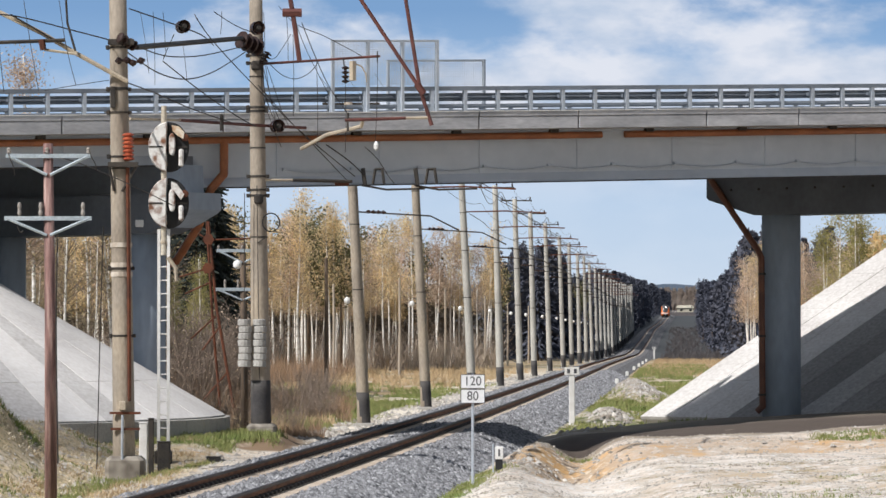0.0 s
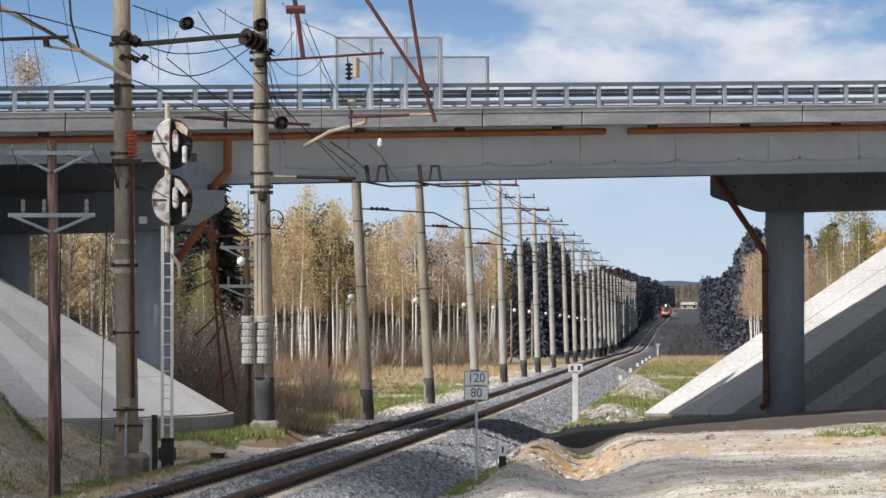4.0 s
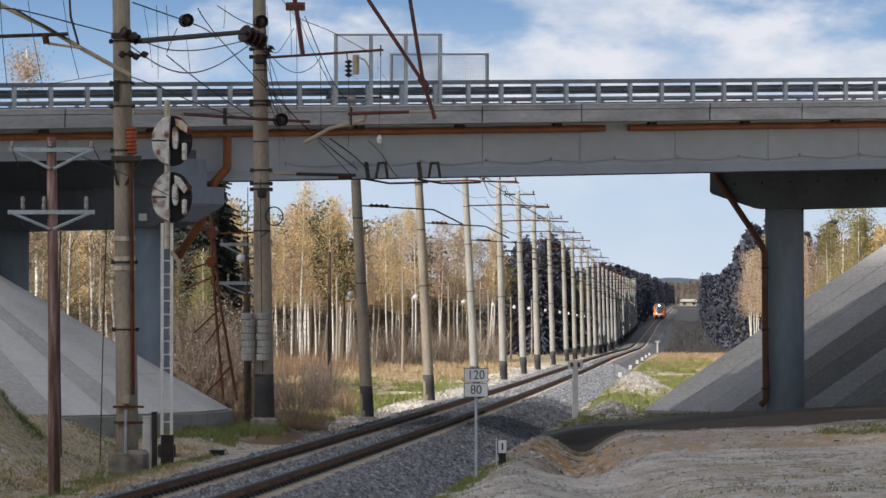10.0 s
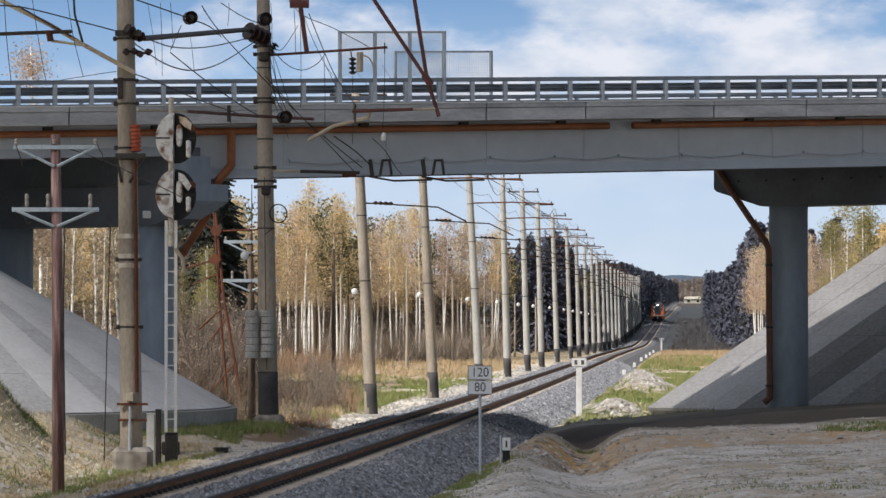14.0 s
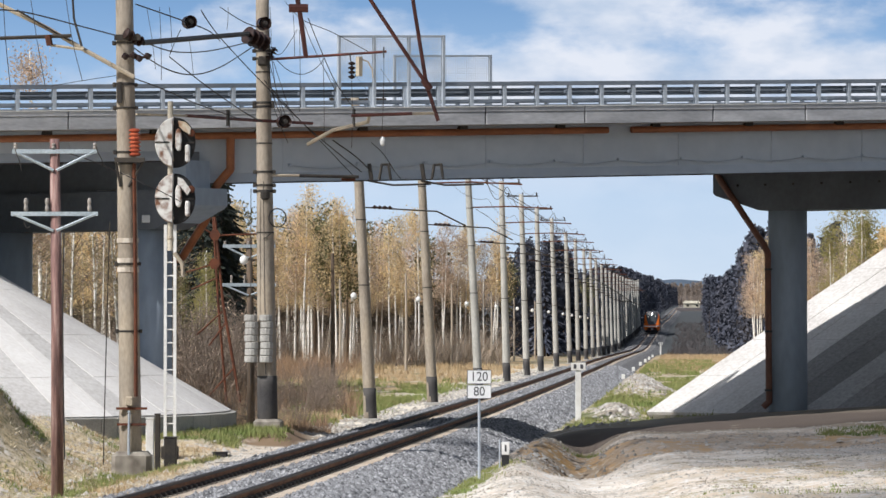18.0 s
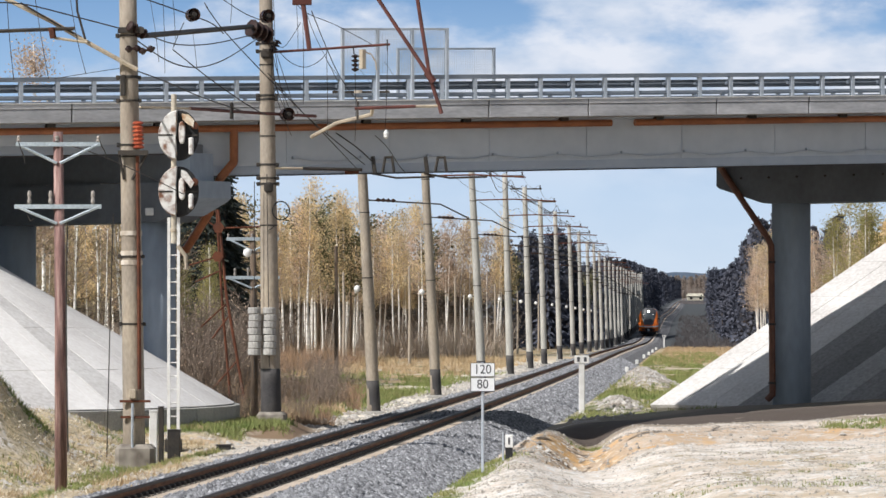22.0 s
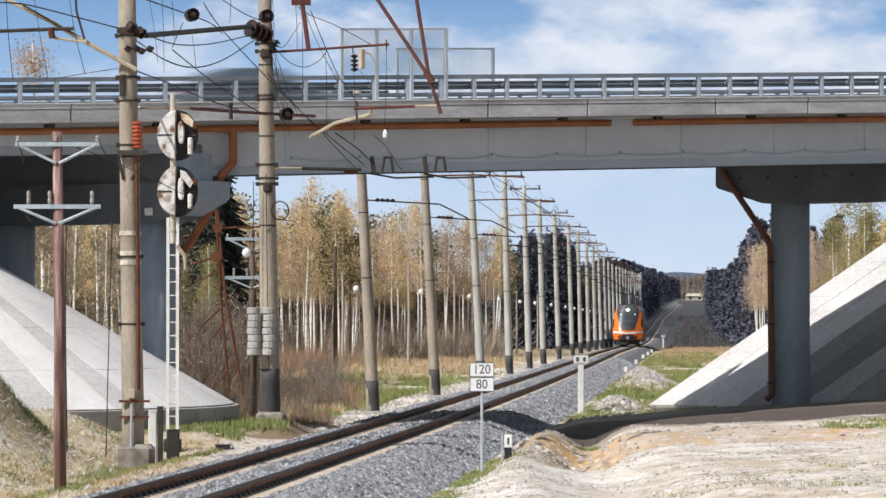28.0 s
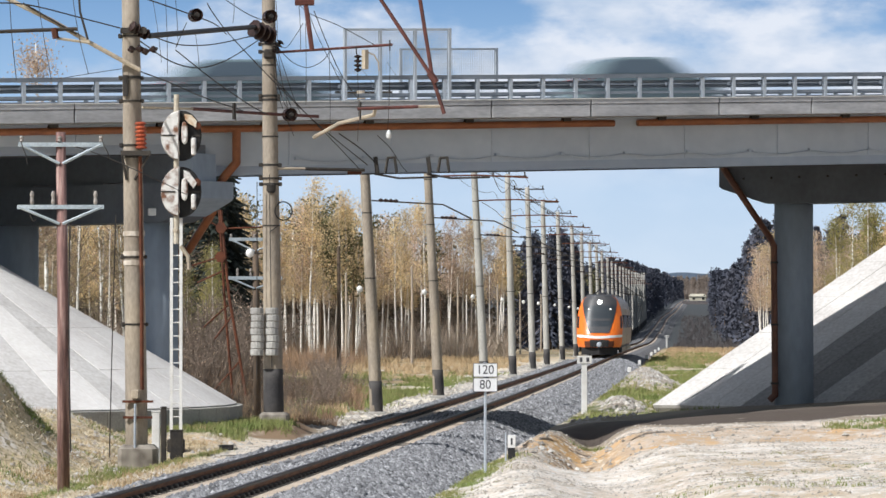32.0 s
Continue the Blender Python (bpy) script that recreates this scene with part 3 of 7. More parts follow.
def bridge_pier(tip, low, top, label):
    """Two round-edged columns under one crosshead with tapered ends; tip is its near end."""
    p = thing("bridge_pier", label, "bridge pier", "bridge piers", m=BRIDGE)
    near = tip[0] < 0
    tip = Vector((*tip, 0))
    at = lambda a, b, z: tip + PIER_ALONG * a + PIER_ACROSS * b + Vector((0, 0, z))
    w = 0.62
    prof = [(0.7, low + 0.62), (0.8, low + 0.55), (2.1, low + 0.02), (2.3, low), (8.9, low), (9.1, low + 0.02), (10.75, low + 0.5), (10.85, low + 0.58), (10.85, top), (0.7, top)]
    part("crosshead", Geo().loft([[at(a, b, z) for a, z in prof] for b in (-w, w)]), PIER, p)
    # near end sleeved in the lighter colour to stand for skylight on it
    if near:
        part("lit_nose", Geo().loft([[at(a, b, z) for a, z in ((0.68, low + 0.61), (0.8, low + 0.53), (1.7, low + 0.16), (1.7, top + 0.01), (0.68, top + 0.01))] for b in (-w - 0.012, w + 0.012)]), COLUMN, p, "pale end of the crosshead, skylight put into its colour")
    ring = []
    for k in range(28):
        c, q = math.cos(2 * math.pi * k / 28), math.sin(2 * math.pi * k / 28)
        k2 = 0.52 / (abs(c) ** 3.4 + abs(q) ** 3.4) ** (1 / 3.4)
        ring.append((k2 * c, k2 * q))
    for a in (2.95, 8.46):
        part("column", Geo().loft([[at(a + x, y, z) for x, y in ring] for z in (-0.9, low + 0.02)]), COLUMN, p, "blue-grey coated concrete column", smooth=True)
    for a in (1.5, 4.2, 7.0, 9.8):
        part("bearing_plinth", Geo().loft([[at(a + x, y, z) for x, y in ((-0.4, -0.4), (0.4, -0.4), (0.4, 0.4), (-0.4, 0.4))] for z in (top - 0.02, top + 0.04)]), CONCRETE, p)
    if near:
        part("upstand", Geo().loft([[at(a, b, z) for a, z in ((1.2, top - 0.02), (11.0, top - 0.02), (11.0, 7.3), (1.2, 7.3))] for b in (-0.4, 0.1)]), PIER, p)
        # this block takes the lit colour too
        part("end_block", Geo().loft([[at(a, b, low + 0.9), at(a + 0.75, b, low + 0.9), at(a + 0.66, b + 0.1, 7.06), at(a + 0.14, b + 0.1, 7.06)] for a, b in ((0.98, -0.6), (0.98, 0.3))]), COLUMN, p)
    else:
        bolt = Geo().lathe([(0.034, -0.03), (0.034, 0.02), (0.015, 0.035)], 8, pose(0, 0, 0, 0, -90, 0)).mesh("bolt", DARK)
        for k in range(9):
            part("bolt", bolt, DARK, p).location = at(1.5 + 1.05 * k, -w - 0.02, top - 0.42)
    return p


bridge_pier((-8.34, -0.3), 5.25, 6.3, "grey concrete bridge pier with two columns and wide crosshead")
bridge_pier((16.6, -0.3), 6.2, 7.42, "grey concrete bridge pier beside the paved slope")


# ---- guard rails ----
def guardrail(v, face, name_label, u0=U0, u1=U1):
    g = thing("guardrail", name_label, "guardrail", "bridge guardrails", m=BRIDGE)
    post = Geo().box((-0.05, -0.06, 8.62), (0.05, 0.06, 9.3)).mesh("post", GALV)
    spacer = Geo().box((-0.04, -0.26 if face < 0 else 0.06, 9.06), (0.04, -0.06 if face < 0 else 0.26, 9.15)).mesh("spacer", RAILBLUE)
    plate = Geo().box((-0.1, -0.1, 8.60), (0.1, 0.1, 8.625)).mesh("foot_plate", GALV)
    n = int(u1 - u0)
    for i in range(n):
        u = math.ceil(u0) + i
        for nm, me in (("post", post), ("spacer", spacer), ("foot_plate", plate)):
            o = part(nm, me, GALV, g)
            o.location = (u, v, GRADE * u)
    part("top_rail", Geo().box((u0, v - 0.07, 9.27), (u1, v + 0.07, 9.38), fn=rise), RAILBLUE, g)
    y = v + face * 0.30
    w = [(0, 0.11), (0.05, 0.09), (0.05, 0.05), (0, 0.012), (0, -0.012), (0.05, -0.05), (0.05, -0.09), (0, -0.11)]
    part("crash_beam", Geo().loft([[rise(Vector((u, y + face * a, 9.105 + b))) for a, b in w] + [rise(Vector((u, y + face * (a - 0.012), 9.105 + b))) for a, b in reversed(w)] for u in (u0, u1)]), RAILBLUE, g)
    part("lower_rail", Geo().box((u0, v - 0.04, 8.83), (u1, v + 0.04, 8.90), fn=rise), RAILBLUE, g)
    return g


guardrail(0.28, 1, "galvanised steel guardrail along the bridge edge")
guardrail(9.72, -1, "galvanised steel guardrail on the far bridge edge")


# ---- road embankments and paved slopes ----
def build_embankments():
    for sgn, ua, ub in ((-1, -26.0, -300.0), (1, 34.0, 330.0)):
        us = np.linspace(ua, ub, 14)
        g = Geo()
        rings = []
        for u in us:
            t = 8.40 + GRADE * u
            h = t + 1.2
            rings.append([(u, -1.0 - 1.6 * h, -1.2), (u, -1.0, t), (u, 11.0, t), (u, 11.0 + 1.6 * h, -1.2)])
        g.loft(rings)
        ob = new("road_embankment", g.mesh("road_embankment", EARTH))
        ob.matrix_world = BRIDGE
        tagged(ob, "grass and gravel road embankment behind the bridge end", "embankment", kind="structure")
        for v0, v1 in DECKS:
            o = new("road", Geo().box((min(ua, ub), v0 + 0.3, 8.40), (max(ua, ub), v1 - 0.3, 8.46), fn=rise).mesh("road", ASPHALT))
            o.matrix_world = BRIDGE
            tagged(o, "dark asphalt road on the embankment", "road", kind="structure")


EARTH = mat("earth_bank", (0.30, 0.26, 0.17), (0.17, 0.17, 0.075), 0.3, 0.95, bump=0.5, fine=6)
build_embankments()


def paved_slope(name, label, corner, along, up, nu, nv, bank, tones):
    """Concrete slabs in rows on a sloping plane; corner is its low end, along and up span it."""
    t = thing(name, label, "paved slope", kind="structure", m=BRIDGE)
    corner, along, up = Vector(corner), Vector(along), Vector(up)
    n = along.cross(up).normalized()
    if n.z < 0:
        n = -n
    part("bank_core", Geo().loft([[corner - n * 0.05, corner + along - n * 0.05, corner + along + up - n * 0.05, corner + up - n * 0.05],
                                  [q + Vector(bank) for q in (corner, corner + along, corner + along + up, corner + up)]]), CONCRETE, t)
    rng = random.Random(3)
    for i in range(nu):
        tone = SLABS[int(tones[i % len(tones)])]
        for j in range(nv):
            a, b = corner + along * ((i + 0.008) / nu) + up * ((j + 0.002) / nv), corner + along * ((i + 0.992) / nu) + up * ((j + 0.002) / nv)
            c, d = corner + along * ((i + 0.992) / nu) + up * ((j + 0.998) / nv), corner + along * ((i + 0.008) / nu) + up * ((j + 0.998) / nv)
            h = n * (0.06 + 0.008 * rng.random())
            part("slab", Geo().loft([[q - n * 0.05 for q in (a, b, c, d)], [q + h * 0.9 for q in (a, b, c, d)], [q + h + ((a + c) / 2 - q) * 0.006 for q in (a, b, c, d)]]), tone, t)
    return t


# under the far bridge end: faces the line; tones paint deck shade (2, 4) and sunlit strip (333)
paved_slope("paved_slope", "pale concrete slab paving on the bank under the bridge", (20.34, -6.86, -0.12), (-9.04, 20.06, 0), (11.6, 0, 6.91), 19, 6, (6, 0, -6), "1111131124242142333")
# unseen abutment, added to stop sky light leaking over the slope's top
t = thing("abutment", "grey concrete bridge abutment at the top of the paved slope", "abutment", kind="structure", m=BRIDGE)
part("wall", Geo().loft([[Vector((31.6, -6.0, 0)) + PIER_ALONG * k + Vector((e, 0, z)) for e, z in ((0, 0), (3, 0), (3, 8.3), (0, 8.3))] for k in (4.5, 19.0)]), CONCRETE, t)
part("bearing_shelf", Geo().loft([[Vector((31.2, -6.0, 0)) + PIER_ALONG * k + Vector((e, 0, z)) for e, z in ((0, 6.9), (0.38, 6.9), (0.38, 7.2), (0, 7.2))] for k in (4.5, 19.0)]), CONCRETE, t)
# the other bank ends in a quarter cone of fanned slabs round the bridge end
APEX, FOOT_R, FOOT_Z, TOP_Z = Vector((-15.1, 96.0, 0)), 9.7, 0.45, 5.95


def cone_point(deg, t, off=0.0):
    """t runs from the foot, 0, to the apex, 1."""
    a = math.radians(deg)
    r = FOOT_R * (1 - t) + 0.28 * t + off * 0.5
    return Vector((APEX.x + r * math.cos(a), APEX.y + r * math.sin(a), FOOT_Z + (TOP_Z - FOOT_Z) * t + off * 0.86))


def fanned_slope():
    t = thing("paved_slope", "sunlit pale concrete slabs fanned over the cone of the bank", "paved slope", kind="structure")
    edges = [49, 43, 37, 31, 25, 18.5, 12, 6, 0, -6, -12, -18, -24, -30, -36, -42, -45, -51, -57.5, -65]
    # tone 0 is whitened to make up for weak sun on this cone
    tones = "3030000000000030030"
    core = [[cone_point(a, 0.0, -0.06) - Vector((0, 0, 1.3)) for a in edges], [cone_point(a, 0.0, -0.06) for a in edges], [cone_point(a, 1.0, -0.06) for a in edges]]
    part("bank_core", Geo().loft(core, closed=False), CONCRETE, t)
    rng = random.Random(3)
    rows = (0.0, 0.17, 0.36, 0.57, 0.8, 1.0)
    for i, (a, b) in enumerate(zip(edges, edges[1:])):
        g = 0.05
        for t0, t1 in zip(rows, rows[1:]):
            h = 0.015 + 0.007 * rng.random()
            mid = (a + b) / 2
            low = [cone_point(a - g, t0 + 0.0006), cone_point(mid, t0 + 0.0006), cone_point(b + g, t0 + 0.0006), cone_point(b + g, t1 - 0.0006), cone_point(mid, t1 - 0.0006), cone_point(a - g, t1 - 0.0006)]
            top = [cone_point(a - g, t0 + 0.0006, h), cone_point(mid, t0 + 0.0006, h), cone_point(b + g, t0 + 0.0006, h), cone_point(b + g, t1 - 0.0006, h), cone_point(mid, t1 - 0.0006, h), cone_point(a - g, t1 - 0.0006, h)]
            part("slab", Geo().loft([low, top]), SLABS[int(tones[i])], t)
        # the low kerb that holds the paving's foot
        ring = []
        for q in (a - 0.06, b + 0.06):
            c, d = math.cos(math.radians(q)), math.sin(math.radians(q))
            ring.append([(APEX.x + r * c, APEX.y + r * d, z) for r, z in ((9.62, -0.6), (9.86, -0.6), (9.86, FOOT_Z - 0.03), (9.62, FOOT_Z - 0.005))])
        part("kerb", Geo().loft(ring), CONCRETE, t)
    # plain flanks: one faces the line under the bridge, one runs back along the road
    along, back = Vector((-0.755, 0.656, 0)), Vector((-0.9081, -0.4187, 0))
    for q, way, ln in ((49, along, 12.0), (-65, back, 12.0)):
        lo, hi = cone_point(q, 0.0), cone_point(q, 1.0)
        deep = Vector((0, 0, -1.2))
        part("flank", Geo().loft([[lo + deep, lo, hi, hi + Vector((0, 0, -6))], [lo + deep + way * ln, lo + way * ln, hi + way * ln, hi + way * ln + Vector((0, 0, -6))]]), CONCRETE, t)


fanned_slope()
t = thing("abutment", "grey concrete bridge abutment above the fanned slabs", "abutment", kind="structure", m=BRIDGE)
part("wall", Geo().box((-22.0, 0.6, 0.0), (-18.0, 9.6, 7.9), fn=rise), CONCRETE, t)


# ---- line-side poles, wires and signs ----
def concrete_pole(x, y, h, r0, r1, z, lean, tar=1.2, label="tall round concrete overhead-line pole beside the track", shaft=POLE):
    p = thing("concrete_pole", label, "pole", "line poles", m=pose(x, y, z))
    rings = []
    for k in range(9):
        t = k / 8
        rad = r0 + (r1 - r0) * t
        rings.append([(lean * h * t + rad * math.cos(a * math.pi / 7), rad * math.sin(a * math.pi / 7), -0.8 * (k == 0) + h * t) for a in range(14)])
    part("shaft", Geo().loft(rings), shaft, p, smooth=True)
    if tar:
        rings = []
        for zz in (-0.75, 0.3, 0.9, tar):
            t = zz / h
            rad = r0 + (r1 - r0) * t + 0.006
            rings.append([(lean * zz + rad * math.cos(a * math.pi / 7), rad * math.sin(a * math.pi / 7), zz) for a in range(14)])
        part("tarred_foot", Geo().loft(rings), TAR, p, "black tarred foot of the pole", smooth=True)
    for zz in (h * 0.42, h * 0.62, h * 0.78):
        t = zz / h
        rad = r0 + (r1 - r0) * t + 0.012
        part("band", Geo().lathe([(rad, -0.018), (rad, 0.018)], 12, pose(lean * zz, 0, zz)), DARK, p)
    return p


def insulator(g, a, b, r=0.07, n=4, core=0.03):
    """A string of discs from a to b."""
    a, b = Vector(a), Vector(b)
    d = b - a
    rot = d.to_track_quat("Z", "Y").to_matrix().to_4x4()
    prof = [(0.02, 0)]
    for i in range(n):
        z0, z1 = d.length * (i + 0.1) / n, d.length * (i + 0.9) / n
        prof += [(core, z0), (r, z0 + (z1 - z0) * 0.3), (r, z0 + (z1 - z0) * 0.6), (core, z1)]
    prof.append((0.02, d.length))
    g.lathe(prof, 10, Matrix.Translation(a) @ rot)
    return g


CERAMIC = mat("white_ceramic", (0.82, 0.82, 0.80), (0.7, 0.7, 0.68), 4.0, 0.25, bump=0)
BROWNCER = mat("brown_ceramic", (0.032, 0.02, 0.018), (0.045, 0.026, 0.022), 4.0, 0.25, bump=0)
ORANGECER = mat("orange_ceramic", (0.46, 0.11, 0.05), (0.30, 0.06, 0.03), 4.0, 0.35, bump=0)
ARMPAINT = mat("pale_blue_steel", (0.46, 0.53, 0.58), (0.36, 0.42, 0.46), 3.0, 0.5, 0.2)
SMOKY = mat("smoky_ceramic", (0.36, 0.33, 0.30), (0.26, 0.24, 0.22), 6.0, 0.3, bump=0)
PALEMARK = mat("worn_marking", (0.66, 0.60, 0.52), (0.40, 0.34, 0.27), 5.0, 0.85, fine=20)
MAROON = mat("dark_red_lead_paint", (0.15, 0.055, 0.045), (0.09, 0.035, 0.03), 3.0, 0.7, bump=0.1)
PALEARM = mat("bleached_tube", (0.50, 0.43, 0.32), (0.38, 0.32, 0.25), 2.0, 0.7)


def line_side_row():
    """The row of poles along the far side of the track, with their brackets."""
    plan = [(128, 11.4), (152, 11.6), (183, 11.6), (210, 11.6), (235, 11.7), (257, 11.6), (287, 11.6), (320, 11.6), (345, 11.5), (372, 11.5), (400, 11.5)]
    plan += [(400 + 27 * k, 11.5) for k in range(1, 17)]
    rng = random.Random(11)
    for i, (d, h) in enumerate(plan):
        x = float(line_x(d)) - (3.8 if d < 130 else 3.45)
        z = float(ground_z(x, d))
        h = h + 0.35 * (rng.random() - 0.5)
        lean = -0.05 if d < 190 else -0.027 + 0.012 * (rng.random() - 0.5)
        p = concrete_pole(x, d, h, 0.225, 0.15, z, lean, shaft=POLE if d < 180 else PALEPOLE)
        top = Vector((lean * h, 0, h))
        if d > 600:
            part("crossarm", Geo().box((-1.0, -0.04, -0.2), (1.0, 0.04, -0.12), Matrix.Translation(top)), DARK, p)
            continue
        part("crossarm", Geo().box((-0.9, -0.05, -0.16), (1.1, 0.05, -0.08), Matrix.Translation(top)), DARK, p)
        for k in (-0.8, 0.1, 1.0):
            g = Geo()
            insulator(g, top + Vector((k, 0, -0.08)), top + Vector((k, 0, 0.12)), 0.05, 2)
            part("pin_insulator", g, BROWNCER, p)
        part("cantilever", Geo().tube([(lean * 9.2, 0, 9.3 - 0.1), (1.6, 0, 9.25), (3.7, 0, 9.15)], 0.035), RUST, p, "rusty bracket over the track")
        part("stay", Geo().tube([(lean * h, 0, h - 0.7), (2.6, 0, 9.22)], 0.018), DARK, p)
        part("steady_arm", Geo().tube([(lean * 7.4, 0, 7.5), (2.3, 0, 7.35), (3.3, 0, 6.85)], 0.028), DARK, p)
        g = Geo()
        insulator(g, (0.05, 0, 7.5), (0.75, 0, 7.47), 0.07, 4)
        part("insulator", g, BROWNCER, p)
        part("bell_arm", Geo().tube([(-0.2, 0, 4.4), (-0.52, 0, 4.4)], 0.02), DARK, p)
        part("bell_insulator", Geo().lathe([(0.03, -0.12), (0.10, -0.07), (0.115, 0.0), (0.10, 0.07), (0.03, 0.12)], 10, pose(-0.6, 0, 4.4)), CERAMIC, p, "round white insulator", smooth=True)
        part("footing", Geo().slab((-0.32, -0.32, -0.4), (0.32, 0.32, 0.14), 0.03), CONCRETE, p)


line_side_row()

OLDBLOCK = mat("old_concrete", (0.36, 0.33, 0.28), (0.15, 0.13, 0.11), 3.5, 0.95, fine=14)

# two stout poles before the bridge
pole_a = concrete_pole(-6.57, 79, 10.8, 0.245, 0.185, -0.55, -0.016, tar=0, label="stout concrete pole with orange insulator before the bridge")
pole_b = concrete_pole(-4.40, 95.5, 11.6, 0.26, 0.165, 0.22, -0.0135, tar=1.15, label="concrete pole with counterweights before the bridge")
part("footing", Geo().slab((-0.36, -0.36, -0.6), (0.40, 0.36, 0.03), 0.07), OLDBLOCK, pole_b, "weathered concrete block")
part("footing", Geo().slab((-0.40, -0.36, -0.5), (0.44, 0.36, 0.52), 0.09), OLDBLOCK, pole_a, "weathered concrete block")
for za in (3.1, 4.55, 6.95, 7.9, 8.4, 9.3):
    ra = 0.25 - 0.004 * za
    clamp = part("clamp", Geo().lathe([(ra, -0.02), (ra + 0.004, 0.02)], 14, pose(-0.016 * za, 0, za)), DARK, pole_a)
    part("bolt_lug", Geo().slab((-0.016 * za - ra - 0.06, -0.08, za - 0.05), (-0.016 * za - ra + 0.02, 0.02, za + 0.05), 0.015), DARK, clamp)
    part("bolt_lug", Geo().slab((-0.016 * za + ra - 0.02, -0.08, za - 0.04), (-0.016 * za + ra + 0.05, 0.02, za + 0.04), 0.015), DARK, clamp)
for za in (4.42, 4.62, 5.05):
    part("paint_mark", Geo().lathe([(0.2375, za - 0.05), (0.2375, za + 0.05)], 14, pose(-0.016 * za, 0, 0)), PALEMARK, pole_a, "worn white paint mark")
part("switch_box", Geo().slab((-0.10, -0.36, 1.50), (0.06, -0.2, 1.70), 0.02), PALEARM, pole_a, "small beige box on the pole")
part("box_bracket", Geo().box((-0.30, -0.30, 1.42), (0.36, -0.22, 1.47)).box((-0.28, -0.28, 1.08), (0.34, -0.2, 1.13)), RUST, pole_a)
part("cable_pipe", Geo().tube([(-0.02, -0.3, 1.4), (-0.03, -0.31, 0.6), (0.0, -0.32, 0.0)], 0.03), GALV, pole_a)
part("down_cable", Geo().tube([(0.12, -0.24, 1.7), (0.11, -0.23, 3.5), (0.09, -0.22, 5.2), (0.07, -0.22, 6.7)], 0.045), RUST, pole_a, "brown cable down the pole")
g = Geo()
insulator(g, (0.1, -0.26, 6.85), (0.08, -0.26, 7.45), 0.125, 7, 0.085)
part("insulator", g, ORANGECER, pole_a, "ribbed orange insulator")
part("insulator_shelf", Geo().box((-0.34, -0.36, 6.72), (0.3, -0.18, 6.82)).tube([(-0.32, -0.25, 6.72), (-0.22, -0.2, 6.2)], 0.03).tube([(0.25, -0.25, 6.72), (-0.05, -0.2, 6.2)], 0.03), DARK, pole_a)
for a, b in (((-0.36, -0.24, 9.35), (0.2, -0.12, 9.47)), ((-0.3, -0.24, 8.0), (-0.2, 0.0, 8.45))):
    part("cleat", Geo().box(a, b), DARK, pole_a)
g = Geo()
for dx in (-0.05, 0.25):
    g = Geo()
    insulator(g, (dx - 0.15, -0.3, 8.98 - dx * 0.2), (dx + 0.2, -0.3, 9.02), 0.08, 2)
    part("insulator", g, BROWNCER, pole_a)

# counterweights on the second pole
for x in (-0.42, -0.03):
    for k in range(7):
        part("counterweight", Geo().lathe([(0.15, 0.0), (0.17, 0.02), (0.17, 0.15), (0.15, 0.17)], 12, pose(x + 0.012 * ((k * 7) % 3), -0.36, 1.5 + 0.178 * k)), CONCRETE, pole_b, smooth=False)
part("bell_arm", Geo().tube([(-0.25, 0, 4.16), (-0.56, 0, 4.16)], 0.02), DARK, pole_b)
part("bell_insulator", Geo().lathe([(0.03, -0.12), (0.10, -0.07), (0.115, 0.0), (0.10, 0.07), (0.03, 0.12)], 10, pose(-0.62, 0, 4.16)), CERAMIC, pole_b, "round white insulator", smooth=True)
part("weight_rod", Geo().tube([(-0.42, -0.36, 0.9), (-0.42, -0.36, 6.0)], 0.012), DARK, pole_b)
part("weight_rod", Geo().tube([(-0.03, -0.36, 1.2), (-0.1, -0.36, 6.2)], 0.012), DARK, pole_b)
for za in (5.95, 6.1, 6.45, 8.15, 8.25, 9.4, 9.6):
    rr = 0.27 - za * 0.0075
    clamp = part("clamp", Geo().lathe([(rr, -0.028), (rr, 0.028)], 14, pose(-0.0135 * za, 0, za)), DARK, pole_b)
    part("bolt_lug", Geo().slab((-0.0135 * za - rr - 0.08, -0.1, za - 0.05), (-0.0135 * za - rr + 0.02, 0.02, za + 0.05), 0.015), DARK, clamp)
    part("bolt_lug", Geo().slab((-0.0135 * za + rr - 0.02, -0.1, za - 0.05), (-0.0135 * za + rr + 0.07, 0.02, za + 0.05), 0.015), DARK, clamp)
part("clamp_block", Geo().slab((-0.18, -0.3, 5.72), (0.06, -0.14, 5.98), 0.05), DARK, pole_b)
part("clamp_block", Geo().slab((-0.26, -0.30, 9.2), (0.04, -0.14, 9.45), 0.05), DARK, pole_b)


def ring(g, c, r, t, tilt):
    m = Matrix.Translation(c) @ tilt
    pts = [m @ Vector((r * math.cos(a * math.pi / 10), 0, r * math.sin(a * math.pi / 10))) for a in range(21)]
    return g.tube(pts, t, 5)


part("cable_coil", ring(Geo(), (0.26, -0.2, 5.25), 0.24, 0.018, pose(0, 0, 0, 0, 0, 25)).tube([(0.1, -0.2, 4.85), (-0.1, -0.25, 4.7)], 0.012), BLACK, pole_b, "coil of black cable")


# ---- overhead wires and brackets before the bridge ----
def bracket(label, pieces, category="bracket", name="overhead_bracket"):
    t = thing(name, label, category, "overhead brackets")
    for nm, pts, r, m in pieces:
        if nm == "insulator":
            g = Geo()
            insulator(g, pts[0], pts[-1], r, 4)
            part(nm, g, m, t)
        else:
            part(nm, Geo().tube(pts, r), m, t)
    return t


